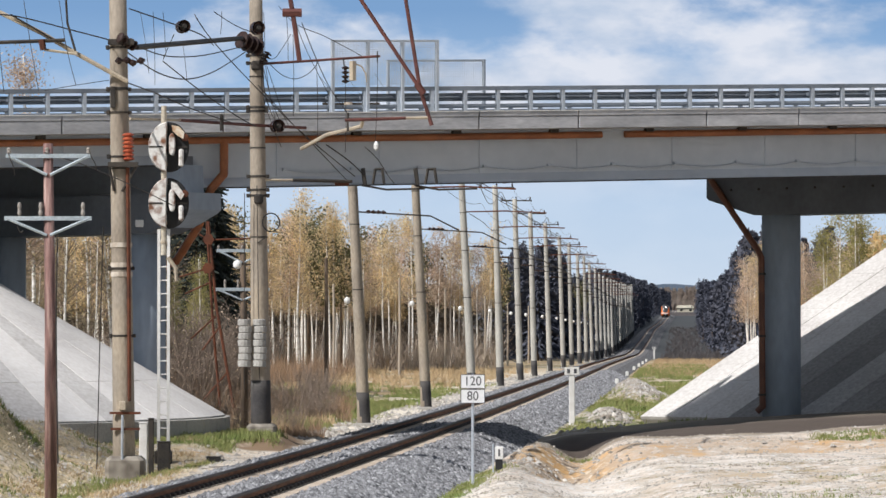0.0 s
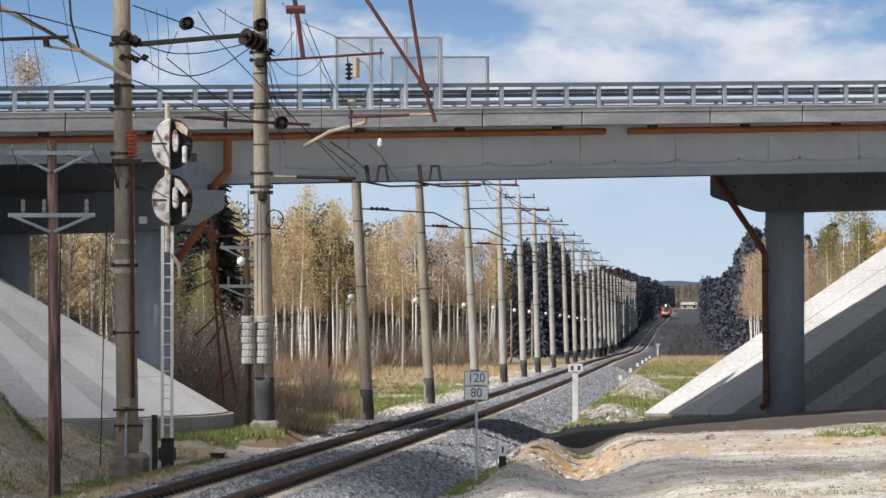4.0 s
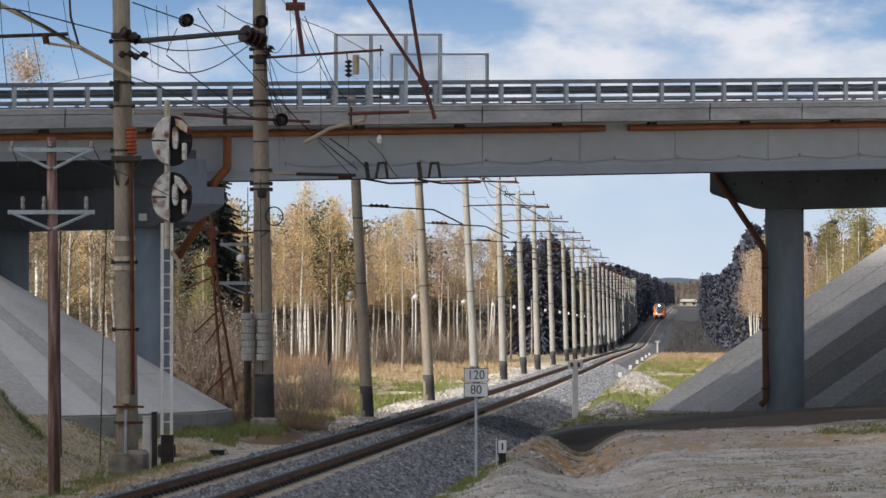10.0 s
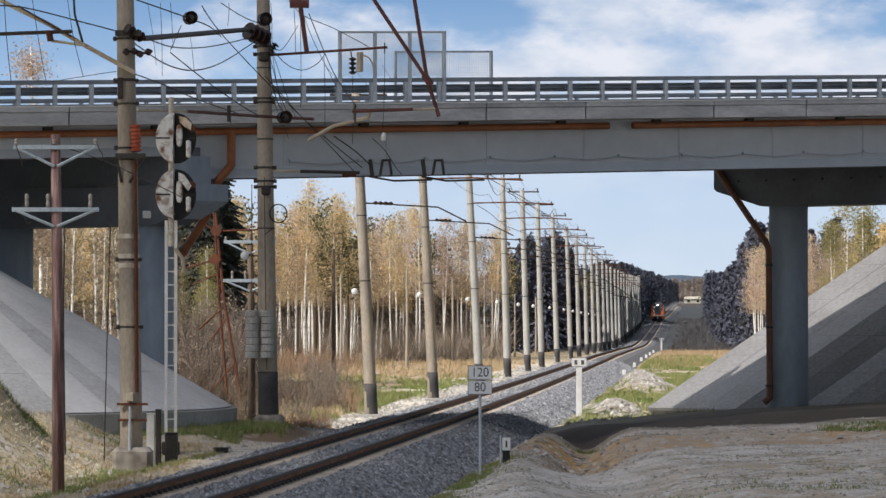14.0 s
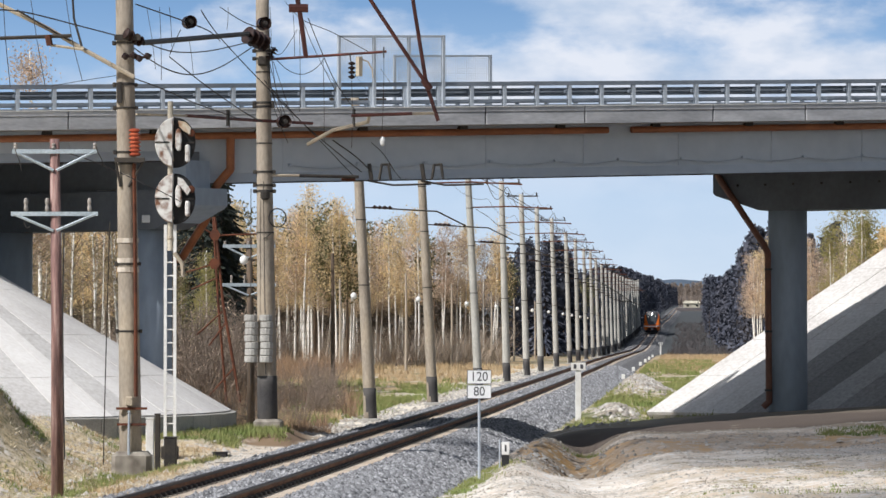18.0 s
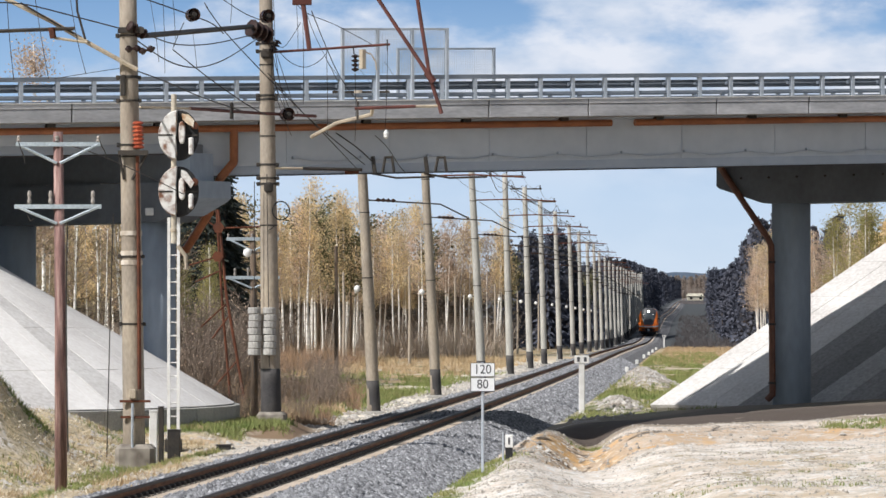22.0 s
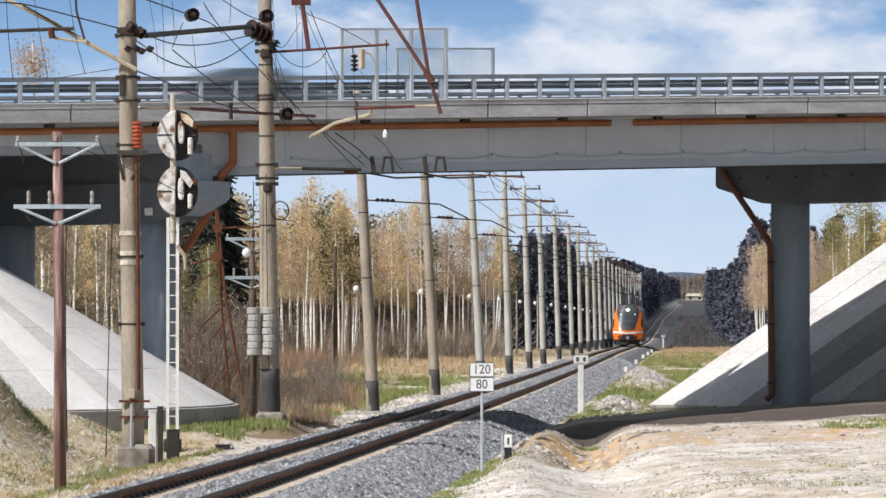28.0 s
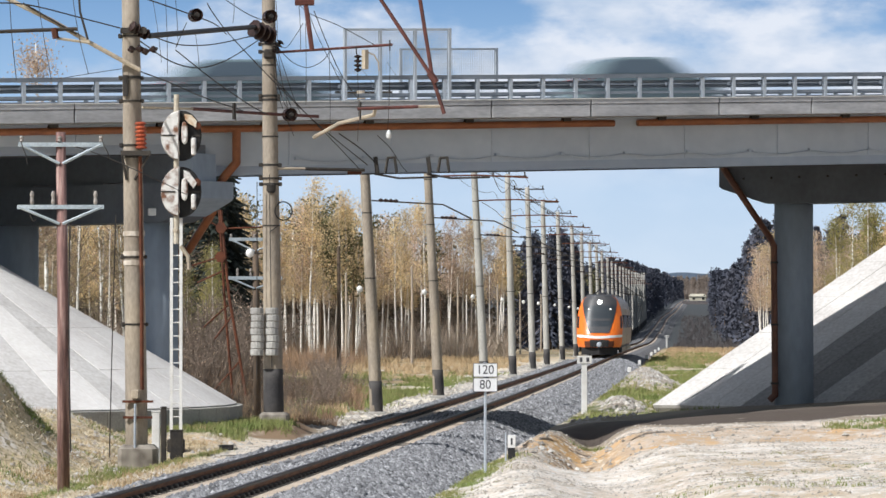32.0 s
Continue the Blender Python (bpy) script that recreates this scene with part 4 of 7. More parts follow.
bracket("bent pale tube bracket on the stout pole", [
    ("arm", [(-6.50, 78.7, 8.00), (-7.56, 78.7, 8.58), (-8.34, 78.7, 9.04), (-9.13, 78.7, 9.43), (-10.22, 78.7, 9.99)], 0.05, PALEARM),
    ("rod", [(-10.21, 78.6, 8.79), (-9.00, 78.6, 8.84), (-7.84, 78.6, 8.88)], 0.042, DARK),
    ("clamp", [(-8.33, 78.55, 8.89), (-8.29, 78.55, 8.67)], 0.07, RUST),
    ("link", [(-8.28, 78.6, 8.68), (-7.57, 78.6, 8.58)], 0.03, PALEARM),
    ("hanger", [(-7.82, 78.6, 9.86), (-7.78, 78.6, 9.25), (-7.61, 78.6, 8.65)], 0.025, DARK)])
bracket("dark strut with insulators between two concrete poles", [
    ("strut", [(-6.34, 79, 8.76), (-4.81, 95, 10.24)], 0.065, DARK),
    ("insulator", [(-6.71, 78.7, 8.97), (-6.34, 79, 8.76)], 0.12, BROWNCER),
    ("insulator", [(-4.93, 94.5, 10.18), (-4.41, 95, 9.96)], 0.24, BROWNCER)])
bracket("rusty two-tube drop bracket holding the contact wire", [
    ("tube", [(-1.80, 86, 10.67), (-0.25, 86, 8.33)], 0.046, MAROON),
    ("tube", [(-0.63, 86, 10.73), (-0.25, 86, 8.33), (0.03, 86, 7.47)], 0.046, MAROON),
    ("joint", [(-0.32, 85.9, 8.44), (-0.16, 85.9, 8.20)], 0.085, MAROON),
    ("arm", [(0.00, 86, 7.65), (-0.58, 86, 7.64)], 0.035, PALEARM),
    ("arm", [(-0.58, 86, 7.64), (-2.01, 86, 7.59)], 0.04, MAROON),
    ("post", [(-1.94, 86, 7.76), (-1.94, 86, 7.33)], 0.03, DARK),
    ("steady_arm", [(-3.10, 88, 7.02), (-2.47, 87.3, 7.32), (-1.92, 86.6, 7.41), (-1.62, 86.2, 7.46), (-1.59, 86.1, 7.60)], 0.045, PALEARM)])
bracket("rusty dropper with a dark end fitting", [
    ("tube", [(-3.23, 84, 10.35), (-3.14, 84, 9.84), (-3.00, 84, 8.83)], 0.055, MAROON),
    ("plate", [(-3.39, 84, 9.94), (-2.95, 84, 9.94)], 0.10, MAROON)])
bracket("long thin bracket arm on the second pole", [
    ("arm", [(-4.49, 95.4, 9.59), (-2.92, 95.4, 9.69), (-1.31, 95.4, 9.80)], 0.035, MAROON),
    ("insulator", [(-4.38, 95.2, 9.58), (-4.19, 95.2, 9.89)], 0.11, BROWNCER),
    ("insulator", [(-2.21, 95.2, 9.53), (-2.21, 95.2, 9.07)], 0.10, BROWNCER),
    ("pin", [(-2.26, 95.2, 9.74), (-2.24, 95.2, 9.53)], 0.02, DARK),
    ("drum", [(-2.02, 95.2, 9.65), (-2.02, 95.2, 9.15)], 0.10, PALEARM),
    ("hook", [(-1.96, 95.2, 9.59), (-1.79, 95.2, 9.52), (-1.68, 95.2, 9.33), (-1.66, 95.2, 9.11)], 0.02, PALEARM),
    ("pin", [(-1.38, 95.2, 9.91), (-1.38, 95.2, 9.62)], 0.02, DARK)])
bracket("pale and rusty tie rod behind the signal", [
    ("rod", [(-6.88, 84, 7.51), (-5.87, 86, 7.59)], 0.03, PALEARM),
    ("rod", [(-5.87, 86, 7.59), (-4.59, 92, 7.82), (-3.24, 95, 7.91)], 0.045, MAROON),
    ("post", [(-5.07, 89, 7.91), (-5.07, 89, 7.51)], 0.045, DARK)])
bracket("dark rod with rusty end hanging below the bridge edge", [
    ("rod", [(-4.49, 95.4, 6.58), (-3.59, 95.6, 6.58)], 0.035, PALEARM),
    ("rod", [(-3.59, 95.6, 6.58), (-2.05, 96, 6.56)], 0.045, DARK),
    ("end", [(-2.50, 96, 6.49), (-2.13, 96, 6.50)], 0.05, RUST)])


def wheel(label, c, r, axis, w=0.08):
    t = thing("insulator_wheel", label, "insulator", "insulator wheels", m=Matrix.Translation(c) @ axis)
    part("rim", Geo().lathe([(r * 0.6, -w * 0.3), (r, -w), (r * 0.9, 0), (r, w), (r * 0.6, w * 0.3)], 18), BROWNCER, t)
    part("hub", Geo().lathe([(0.05, -w * 1.6), (0.06, 0), (0.05, w * 1.6)], 8), DARK, t)


FACE = pose(0, 0, 0, 90, 0, 20)
wheel("dark disc insulator on a wire", (-5.67, 84, 9.62), 0.15, FACE, 0.12)
wheel("dark disc insulator at the pole", (-4.39, 93, 10.33), 0.17, FACE, 0.12)
wheel("dark disc insulator above the girder", (-3.88, 93, 7.84), 0.17, FACE, 0.12)


def wire(pts, r=0.011, name="wire", label="thin dark overhead wire", m=None):
    # a smooth line through the points
    pts = [Vector(p) for p in pts]
    out = []
    for i in range(len(pts) - 1):
        a, b = pts[max(i - 1, 0)], pts[min(i + 2, len(pts) - 1)]
        for k in range(5):
            t = k / 5
            p1, p2 = pts[i], pts[i + 1]
            out.append(0.5 * (2 * p1 + (p2 - a) * t + (2 * a - 5 * p1 + 4 * p2 - b) * t * t + (3 * p1 - a - 3 * p2 + b) * t ** 3))
    out.append(pts[-1])
    ob = new(name, Geo().tube(out, r, 4).mesh(name, m or DARK))
    return tagged(ob, label, "wire", "overhead wires")


wire([(-8.66, 70, 8.69), (-8.36, 74, 9.00), (-7.39, 77, 8.93), (-6.92, 79, 8.92)], 0.014)
wire([(-9.00, 78.6, 9.43), (-8.27, 78.6, 9.01), (-7.85, 78.6, 8.77)], 0.02)
wire([(-9.23, 78, 9.68), (-9.17, 78, 8.72), (-9.07, 78, 7.74)], 0.008)
wire([(-8.65, 78, 9.68), (-8.50, 78, 8.72), (-8.33, 78, 7.76)], 0.008)
wire([(-7.90, 78, 9.68), (-7.75, 78, 8.72), (-7.54, 78, 7.88)], 0.008)
wire([(-6.57, 80, 9.68), (-6.11, 82, 9.64), (-5.67, 84, 9.60), (-5.35, 86, 9.58), (-5.14, 87, 9.42)], 0.015)
wire([(-5.80, 83, 9.37), (-5.92, 83, 9.11), (-6.05, 83, 8.79)], 0.012)
wire([(-5.53, 86, 10.07), (-5.40, 86, 9.85), (-5.13, 88, 9.50), (-4.30, 92, 8.68), (-3.31, 96, 7.79), (-2.03, 98.5, 6.80)], 0.016)
wire([(-5.20, 88, 10.31), (-4.82, 91, 10.22), (-4.39, 93, 10.18)], 0.012)
wire([(-6.26, 80, 8.80), (-6.00, 84, 8.94), (-5.59, 90, 9.41), (-4.85, 95, 10.02)], 0.014)
wire([(-6.57, 79.5, 8.69), (-6.25, 84, 8.57), (-5.88, 88, 8.69), (-5.44, 92, 9.15), (-4.76, 95, 9.90)], 0.016)
wire([(-6.05, 83, 8.75), (-5.41, 86, 8.29), (-4.71, 89, 7.87), (-4.37, 92, 7.77)], 0.016)
wire([(-6.54, 79, 8.00), (-6.11, 82, 7.95), (-5.61, 86, 7.86), (-4.90, 90, 7.77)], 0.014)
wire([(-3.85, 93, 10.89), (-3.46, 94, 10.52), (-2.69, 95, 10.26), (-1.75, 95.4, 9.78)], 0.010)
wire([(-2.95, 84, 9.71), (-2.70, 86, 9.08), (-2.42, 88, 8.49), (-1.99, 90, 7.93)], 0.012)
wire([(-4.18, 95, 9.58), (-3.86, 95, 9.29), (-3.49, 95, 9.18), (-3.13, 95, 9.34), (-2.91, 95, 9.61)], 0.010)
wire([(-4.38, 95, 9.90), (-4.08, 95, 9.69), (-3.79, 95, 10.05), (-3.62, 95, 10.34)], 0.009)
wire([(-4.19, 92, 10.66), (-4.16, 92, 10.09), (-4.16, 92, 9.53)], 0.007, label="thin hanging dropper wire")
wire([(-3.45, 92, 10.09), (-3.43, 92, 9.07), (-3.44, 92, 8.04)], 0.007, label="thin hanging dropper wire")
wire([(-2.86, 92, 9.46), (-2.83, 92, 8.36), (-2.83, 92, 7.26)], 0.007, label="thin hanging dropper wire")
wire([(-2.14, 92, 8.82), (-2.12, 92, 7.97), (-2.14, 92, 7.12)], 0.007, label="thin hanging dropper wire")
wire([(-1.33, 92, 9.46), (-1.34, 92, 8.40), (-1.39, 92, 7.33)], 0.007, label="thin hanging dropper wire")
wire([(-3.62, 92, 10.66), (-3.58, 92, 10.02), (-3.57, 92, 9.39)], 0.007, label="thin hanging dropper wire")
wire([(-6.96, 92, 10.66), (-6.92, 92, 9.74), (-6.91, 92, 8.82)], 0.007, label="thin hanging dropper wire")
wire([(-6.71, 92, 10.66), (-6.67, 92, 10.17), (-6.65, 92, 9.67)], 0.007, label="thin hanging dropper wire")
wire([(-7.28, 92, 10.66), (-7.15, 92, 9.88), (-7.06, 92, 9.10)], 0.007, label="thin hanging dropper wire")
wire([(-6.21, 92, 9.81), (-6.15, 92, 9.39), (-6.11, 92, 8.96)], 0.007, label="thin hanging dropper wire")
wire([(-5.24, 92, 10.66), (-5.24, 92, 10.38), (-5.27, 92, 10.09)], 0.007, label="thin hanging dropper wire")
wire([(-4.36, 95, 9.53), (-4.30, 95, 8.88), (-4.15, 95, 8.36), (-3.93, 94, 7.94)], 0.016)
wire([(-4.27, 95, 9.53), (-4.15, 95, 8.73), (-3.93, 95, 8.15)], 0.010)
wire([(-4.47, 95, 9.02), (-4.08, 95, 8.58), (-3.60, 96, 8.06), (-3.04, 97, 7.51), (-2.26, 98.5, 6.71)], 0.014)
wire([(-2.75, 97, 7.57), (-2.17, 98, 7.19), (-1.76, 98.8, 6.81)], 0.020, label="dark contact wire dipping under the bridge")
wire([(-1.71, 96, 7.46), (-1.40, 97, 7.19), (-1.12, 98, 6.78), (-0.97, 98.6, 6.62)], 0.014)
wire([(-7.26, 69, 6.00), (-6.88, 74, 5.96), (-6.20, 80, 5.68), (-5.87, 84, 5.51)], 0.010)
wire([(-7.05, 69.4, 4.48), (-7.07, 69.4, 2.71), (-7.03, 69.4, 0.15)], 0.014, label="guy wire beside the wooden pole")
wire([(-7.04, 79, 4.91), (-7.10, 79, 2.72), (-7.17, 79, -0.32)], 0.012, label="guy wire beside the concrete pole")
wire([(-4.44, 95, 10.63), (-4.36, 95, 10.22), (-4.31, 95, 9.53)], 0.014)
wire([(-4.33, 95, 9.46), (-4.19, 95, 8.91), (-4.09, 95, 8.44), (-3.96, 94, 8.00)], 0.010)
wire([(-4.24, 95, 9.52), (-3.98, 95, 8.73), (-3.80, 95, 8.22), (-3.67, 95.5, 7.95)], 0.009)
wire([(-4.38, 95, 9.49), (-4.34, 95, 8.73), (-4.08, 95, 7.93), (-3.90, 96, 7.46)], 0.009)
wire([(-3.45, 92, 10.59), (-3.20, 93, 9.89), (-2.81, 94, 9.10), (-2.62, 95, 8.73)], 0.009)
wire([(-6.64, 79, 8.80), (-6.68, 79, 8.31), (-6.64, 79, 8.01), (-6.66, 79, 7.22), (-6.76, 79, 6.67)], 0.018, label="dark jumper cable down to the orange insulator")
wire([(-6.78, 79, 8.68), (-6.73, 79, 8.19), (-6.72, 79, 7.34), (-6.78, 79, 6.71)], 0.012)
wire([(-8.31, 79, 7.83), (-7.46, 79, 7.97), (-6.92, 79, 8.05)], 0.007)
wire([(-7.97, 69.3, 6.02), (-7.93, 69.3, 5.89), (-7.87, 69.3, 5.74), (-7.85, 69.3, 5.59)], 0.010, label="short dark drop wire at the crossarm")
wire([(-6.44, 69.3, 6.06), (-6.40, 69.3, 5.93), (-6.33, 69.3, 5.81), (-6.31, 69.3, 5.68)], 0.010, label="short dark drop wire at the crossarm")
wire([(-7.80, 69.3, 4.63), (-7.74, 69.3, 4.51), (-7.68, 69.3, 4.55)], 0.012, label="short dark drop wire at the crossarm")
ball = new("weight", Geo().lathe([(0.01, -0.12), (0.06, -0.08), (0.07, 0.02), (0.02, 0.12)], 10, Matrix.Translation((-1.36, 92, 7.29))).mesh("weight", CERAMIC))
tagged(ball, "small white bell weight on a dropper wire", "weight")


def long_wire(off, z, r, sag, label):
    """A wire that follows the poles along the track beyond the bridge."""
    ds = [122, 149, 183, 210, 235, 257, 287, 320, 345, 372, 400] + [400 + 27 * k for k in range(1, 12)]
    pts = []
    for a, b in zip(ds, ds[1:]):
        for k in range(6):
            t = k / 6
            d = a + (b - a) * t
            zig = 0.25 * math.cos(math.pi * (ds.index(a) + t)) if abs(off) < 0.3 else 0
            pts.append((float(line_x(d)) + off + zig, d, z - 4 * sag * t * (1 - t)))
    wire(pts[::2] if sag == 0 else pts, r, label=label)


long_wire(0.0, 6.55, 0.012, 0.0, "contact wire over the track")
long_wire(0.05, 8.3, 0.014, 0.9, "sagging carrier wire over the track")
for off in (-4.8, -3.9, -2.9):
    long_wire(off, 11.2, 0.010, 0.5, "line wire on the pole tops")
long_wire(-3.0, 9.0, 0.010, 0.4, "line wire along the poles")


# ---- clamps for the contact line on the girder ----
def clamp_pair(x):
    t = thing("wire_clamp", "black steel clamp for the contact wire under the girder", "clamp", "wire clamps", m=pose(x, 99.2, 6.8))
    part("jaw", Geo().tube([(0, 0, 0.25), (0.06, 0, -0.2)], 0.06, 5), DARK, t)
    part("jaw", Geo().tube([(0.34, 0, 0.23), (0.27, 0, -0.18)], 0.04, 5), DARK, t)
    part("jaw", Geo().tube([(0.52, 0, 0.25), (0.58, 0, -0.18)], 0.04, 5), DARK, t)
    part("bar", Geo().tube([(0.31, 0.05, 0.22), (0.55, 0.05, 0.23)], 0.035, 5), DARK, t)
    part("foot", Geo().tube([(-0.03, 0.05, -0.21), (0.64, 0.05, -0.33), (1.68, 0.05, -0.30)], 0.03, 5), DARK, t)


clamp_pair(-1.83)
clamp_pair(-0.41)


# ---- wooden pole with steel arms ----
def arm_pole(x, y, z, h, group_label, gap=1.18, mat_pole=WOOD, thick=0.04):
    t = thing("telegraph_pole", group_label, "telegraph pole", "telegraph poles", m=pose(x, y, z))
    part("shaft", Geo().tube([(0, 0, -0.5), (-0.02, 0, h * 0.5), (-0.07, 0, h)], 0.122, 12, 0.092), mat_pole, t, smooth=True)
    for zz, w, down in ((h - 0.24, 0.80 * gap / 1.18, 0.36), (h - 0.24 - gap, 0.82 * gap / 1.18, 0.32)):
        arm = part("crossarm", Geo().box((-w - 0.06, -0.12, zz - thick), (w - 0.06, -0.06, zz + thick)), ARMPAINT, t, "pale blue-grey steel crossarm")
        part("brace", Geo().tube([(-w - 0.02, -0.1, zz), (-0.08, -0.1, zz - down)], 0.03), ARMPAINT, arm)
        part("brace", Geo().tube([(w - 0.1, -0.1, zz), (-0.02, -0.1, zz - down)], 0.03), ARMPAINT, arm)
        for k in ((-w, -0.08, w - 0.1) if zz > h - 1 else (-0.6, -0.2, 0.6)):
            hh = 0.12 if zz > h - 1 else 0.26
            g = Geo()
            insulator(g, (k, -0.09, zz + 0.04), (k, -0.09, zz + 0.04 + hh), 0.04, 2)
            part("pin_insulator", g, SMOKY, arm)
    return t


arm_pole(-7.17, 69.5, -0.65, 6.85, "reddish wooden pole with two pale steel crossarms")
arm_pole(-5.66, 112, -0.6, 5.94, "thin wooden pole with pale steel crossarms", 1.18, BROWNBARK, 0.05)


def plain_post(x, y, h, label, m=GREYWOOD, r=0.11):
    z = float(ground_z(x, y))
    t = thing("wooden_post", label, "post", "wooden posts", m=pose(x, y, z))
    part("shaft", Geo().tube([(0, 0, -0.4), (0.03, 0, h * 0.5), (0.0, 0, h)], r, 8, r * 0.7), m, t)
    part("cap", Geo().lathe([(r * 0.8, 0), (r * 0.8, 0.05), (0.02, 0.12)], 8, pose(0, 0, h)), m, t)


for x, y, h in ((-2.2, 260, 6.9), (1.2, 300, 6.6), (4.75, 320, 6.2), (7.5, 358, 6.0), (10.4, 390, 6.0), (13.5, 420, 6.0), (-6.6, 250, 6.3)):
    plain_post(x, y, h, "old grey wooden line post in dry grass")
plain_post(-5.4, 190, 6.9, "dark wooden line post beside the meadow", BROWNBARK, 0.12)


# ---- signal mast seen from behind ----
def signal_mast():
    x, y, z = -6.16, 84.8, -0.6
    s = thing("railway_signal", "white railway signal mast seen from behind", "signal", m=pose(x, y, z))
    part("mast", Geo().tube([(0, 0, 5.0), (0, 0, 8.45)], 0.065, 10), PALEMAST, s)
    for zz in (5.3, 5.75, 6.7, 7.1, 8.0):
        part("mast_clamp", Geo().lathe([(0.075, -0.04), (0.085, 0.0), (0.075, 0.04)], 10, pose(0, 0, zz)), PALEARM, s)
    for dx in (-0.11, 0.11):
        part("ladder_rail", Geo().box((dx - 0.035, -0.03, 0.45), (dx + 0.035, 0.03, 5.6)), WHITE, s, "white painted ladder rail")
    rung = Geo().tube([(-0.11, 0, 0), (0.11, 0, 0)], 0.016, 5).mesh("rung", WHITE)
    for k in range(16):
        part("rung", rung, WHITE, s).location = (0, 0, 0.7 + 0.31 * k)
    oval = lambda k, x, y, zc, a0=0.0, a1=2.0, n=28: [Vector((x + 0.46 * k * math.cos(math.pi * a), y, zc + 0.585 * k * math.sin(math.pi * a))) for a in np.linspace(a0, a1, n)]
    for low, zc in ((0, 7.50), (1, 6.2)):
        disc = part("target_disc", Geo().loft([oval(k, 0.06, y, zc)[:-1] for k, y in ((0.97, 0.10), (1.0, 0.07), (1.0, 0.02), (0.96, 0.0))]), BLACK, s, "oval black signal shield")
        shell = oval(0.99, 0.04, -0.05, zc, 0.52, 1.47, 16)
        part("lamp_box", Geo().loft([oval(1.0, 0.05, 0.01, zc, 0.52, 1.47, 16), shell, [Vector((p.x * 0.93 - 0.01, -0.20, zc + (p.z - zc) * 0.93)) for p in shell]]), CHIPPED, disc, "peeling white rounded lamp housing")
        part("seam", Geo().box((-0.40, -0.212, zc - 0.02), (-0.07, -0.198, zc + 0.015)), DARK, disc)
        part("seam", Geo().box((0.20, -0.03, zc - 0.02), (0.5, -0.012, zc + 0.02)), DARK, disc)
        capsule = [Vector((0.135 + 0.075 * math.cos(a), 0, zc + 0.06 + 0.26 * math.copysign(1, math.sin(a)) * abs(math.sin(a)) ** 0.6)) for a in np.linspace(0, 2 * math.pi, 17)[:-1]]
        part("lamp_cap", Geo().loft([[p + Vector((0, y, 0)) for p in capsule] for y in (0.02, -0.14)] + [[Vector((0.135 + (p.x - 0.135) * 0.7, -0.17, zc + 0.06 + (p.z - zc - 0.06) * 0.85)) for p in capsule]]), CHIPPED, disc, "white rounded lamp cap")
        part("bar_hood", Geo().slab((0.29, -0.16, zc - 0.46 + 0.05 * low), (0.40, 0.01, zc - 0.05), 0.03), CHIPPED, disc)
        lid = ((0.13, 0.50), (0.30, 0.47), (0.42, 0.34), (0.40, 0.18), (0.26, 0.26), (0.15, 0.36)) if not low else ((0.12, 0.50), (0.24, 0.46), (0.42, 0.20), (0.34, 0.08), (0.20, 0.26), (0.12, 0.34))
        part("hatch", Geo().loft([[(x, y, zc + z) for x, z in lid] for y in (0.0, -0.15)]), CHIPPED if low else TANCHIP, disc, "open flap with flaking paint")
        disc.location.x = 0.06
        part("lens_tube", Geo().lathe([(0.05, -0.02), (0.085, 0.0), (0.085, 0.12), (0.05, 0.13)], 12, pose(0.43, 0.0, zc + 0.22, 90, 0, 0)), RUST, disc)
    part("junction_box", Geo().slab((-0.2, -0.16, -0.1), (0.2, 0.16, 0.5), 0.03), DARK, s)
    part("footing", Geo().slab((-0.4, -0.35, -0.5), (0.4, 0.35, -0.02), 0.06), CONCRETE, s)
    part("lever", Geo().tube([(0.1, -0.05, 4.95), (0.28, -0.05, 4.7), (0.3, -0.05, 4.4)], 0.05, 6), PALEARM, s)


PALEMAST = mat("chalky_mast_paint", (0.60, 0.55, 0.45), (0.42, 0.37, 0.29), 2.0, 0.7, fine=14)
TANCHIP = mat("tan_flaking_paint", (0.74, 0.70, 0.62), (0.38, 0.19, 0.09), 4.0, 0.65, fine=14, c=(0.62, 0.50, 0.36), detail=3)
CHIPPED = mat("chipped_white_paint", (0.78, 0.77, 0.74), (0.20, 0.09, 0.05), 3.2, 0.6, fine=14, c=(0.70, 0.69, 0.66), detail=3)
signal_mast()

for nm, lab, x, y, z0, w, h, m in (("marker_post", "narrow white concrete marker post", -6.36, 81.5, -0.6, 0.09, 1.2, WHITE), ("marker_post", "weathered dark wooden stake", -6.17, 81.2, -0.6, 0.06, 1.3, DARK), ("relay_box", "small grey relay box beside the signal", -5.98, 82.5, -0.6, 0.14, 0.75, DARK), ("cable_box", "low black cable box in gravel", -4.95, 84.0, -0.5, 0.16, 0.26, BLACK)):
    t = thing(nm, lab, nm.replace("_", " "), m=pose(x, y, z0))
    part("body", Geo().slab((-w, -w, -0.3), (w, w, h), 0.015), m, t)
    part("cap", Geo().slab((-w - 0.01, -w - 0.01, h), (w + 0.01, w + 0.01, h + 0.03), 0.008), m, t)


# ---- signs and small posts ----
def text(body, size, x, z, parent, m, y=-0.012):
    cu = bpy.data.curves.new("figure", "FONT")
    cu.body, cu.size, cu.extrude = body, size, 0.001
    cu.align_x, cu.align_y = "CENTER", "CENTER"
    ob = new("figure", cu)
    dg = bpy.context.evaluated_depsgraph_get()
    me = bpy.data.meshes.new_from_object(ob.evaluated_get(dg))
    bpy.data.objects.remove(ob)
    me.materials.clear()
    me.materials.append(m)
    o = new("figure", me)
    o.parent, o.matrix_basis = parent, pose(x, y, z, 90, 0, 0) @ Matrix.Diagonal((0.92, 1, 1, 1))
    return o


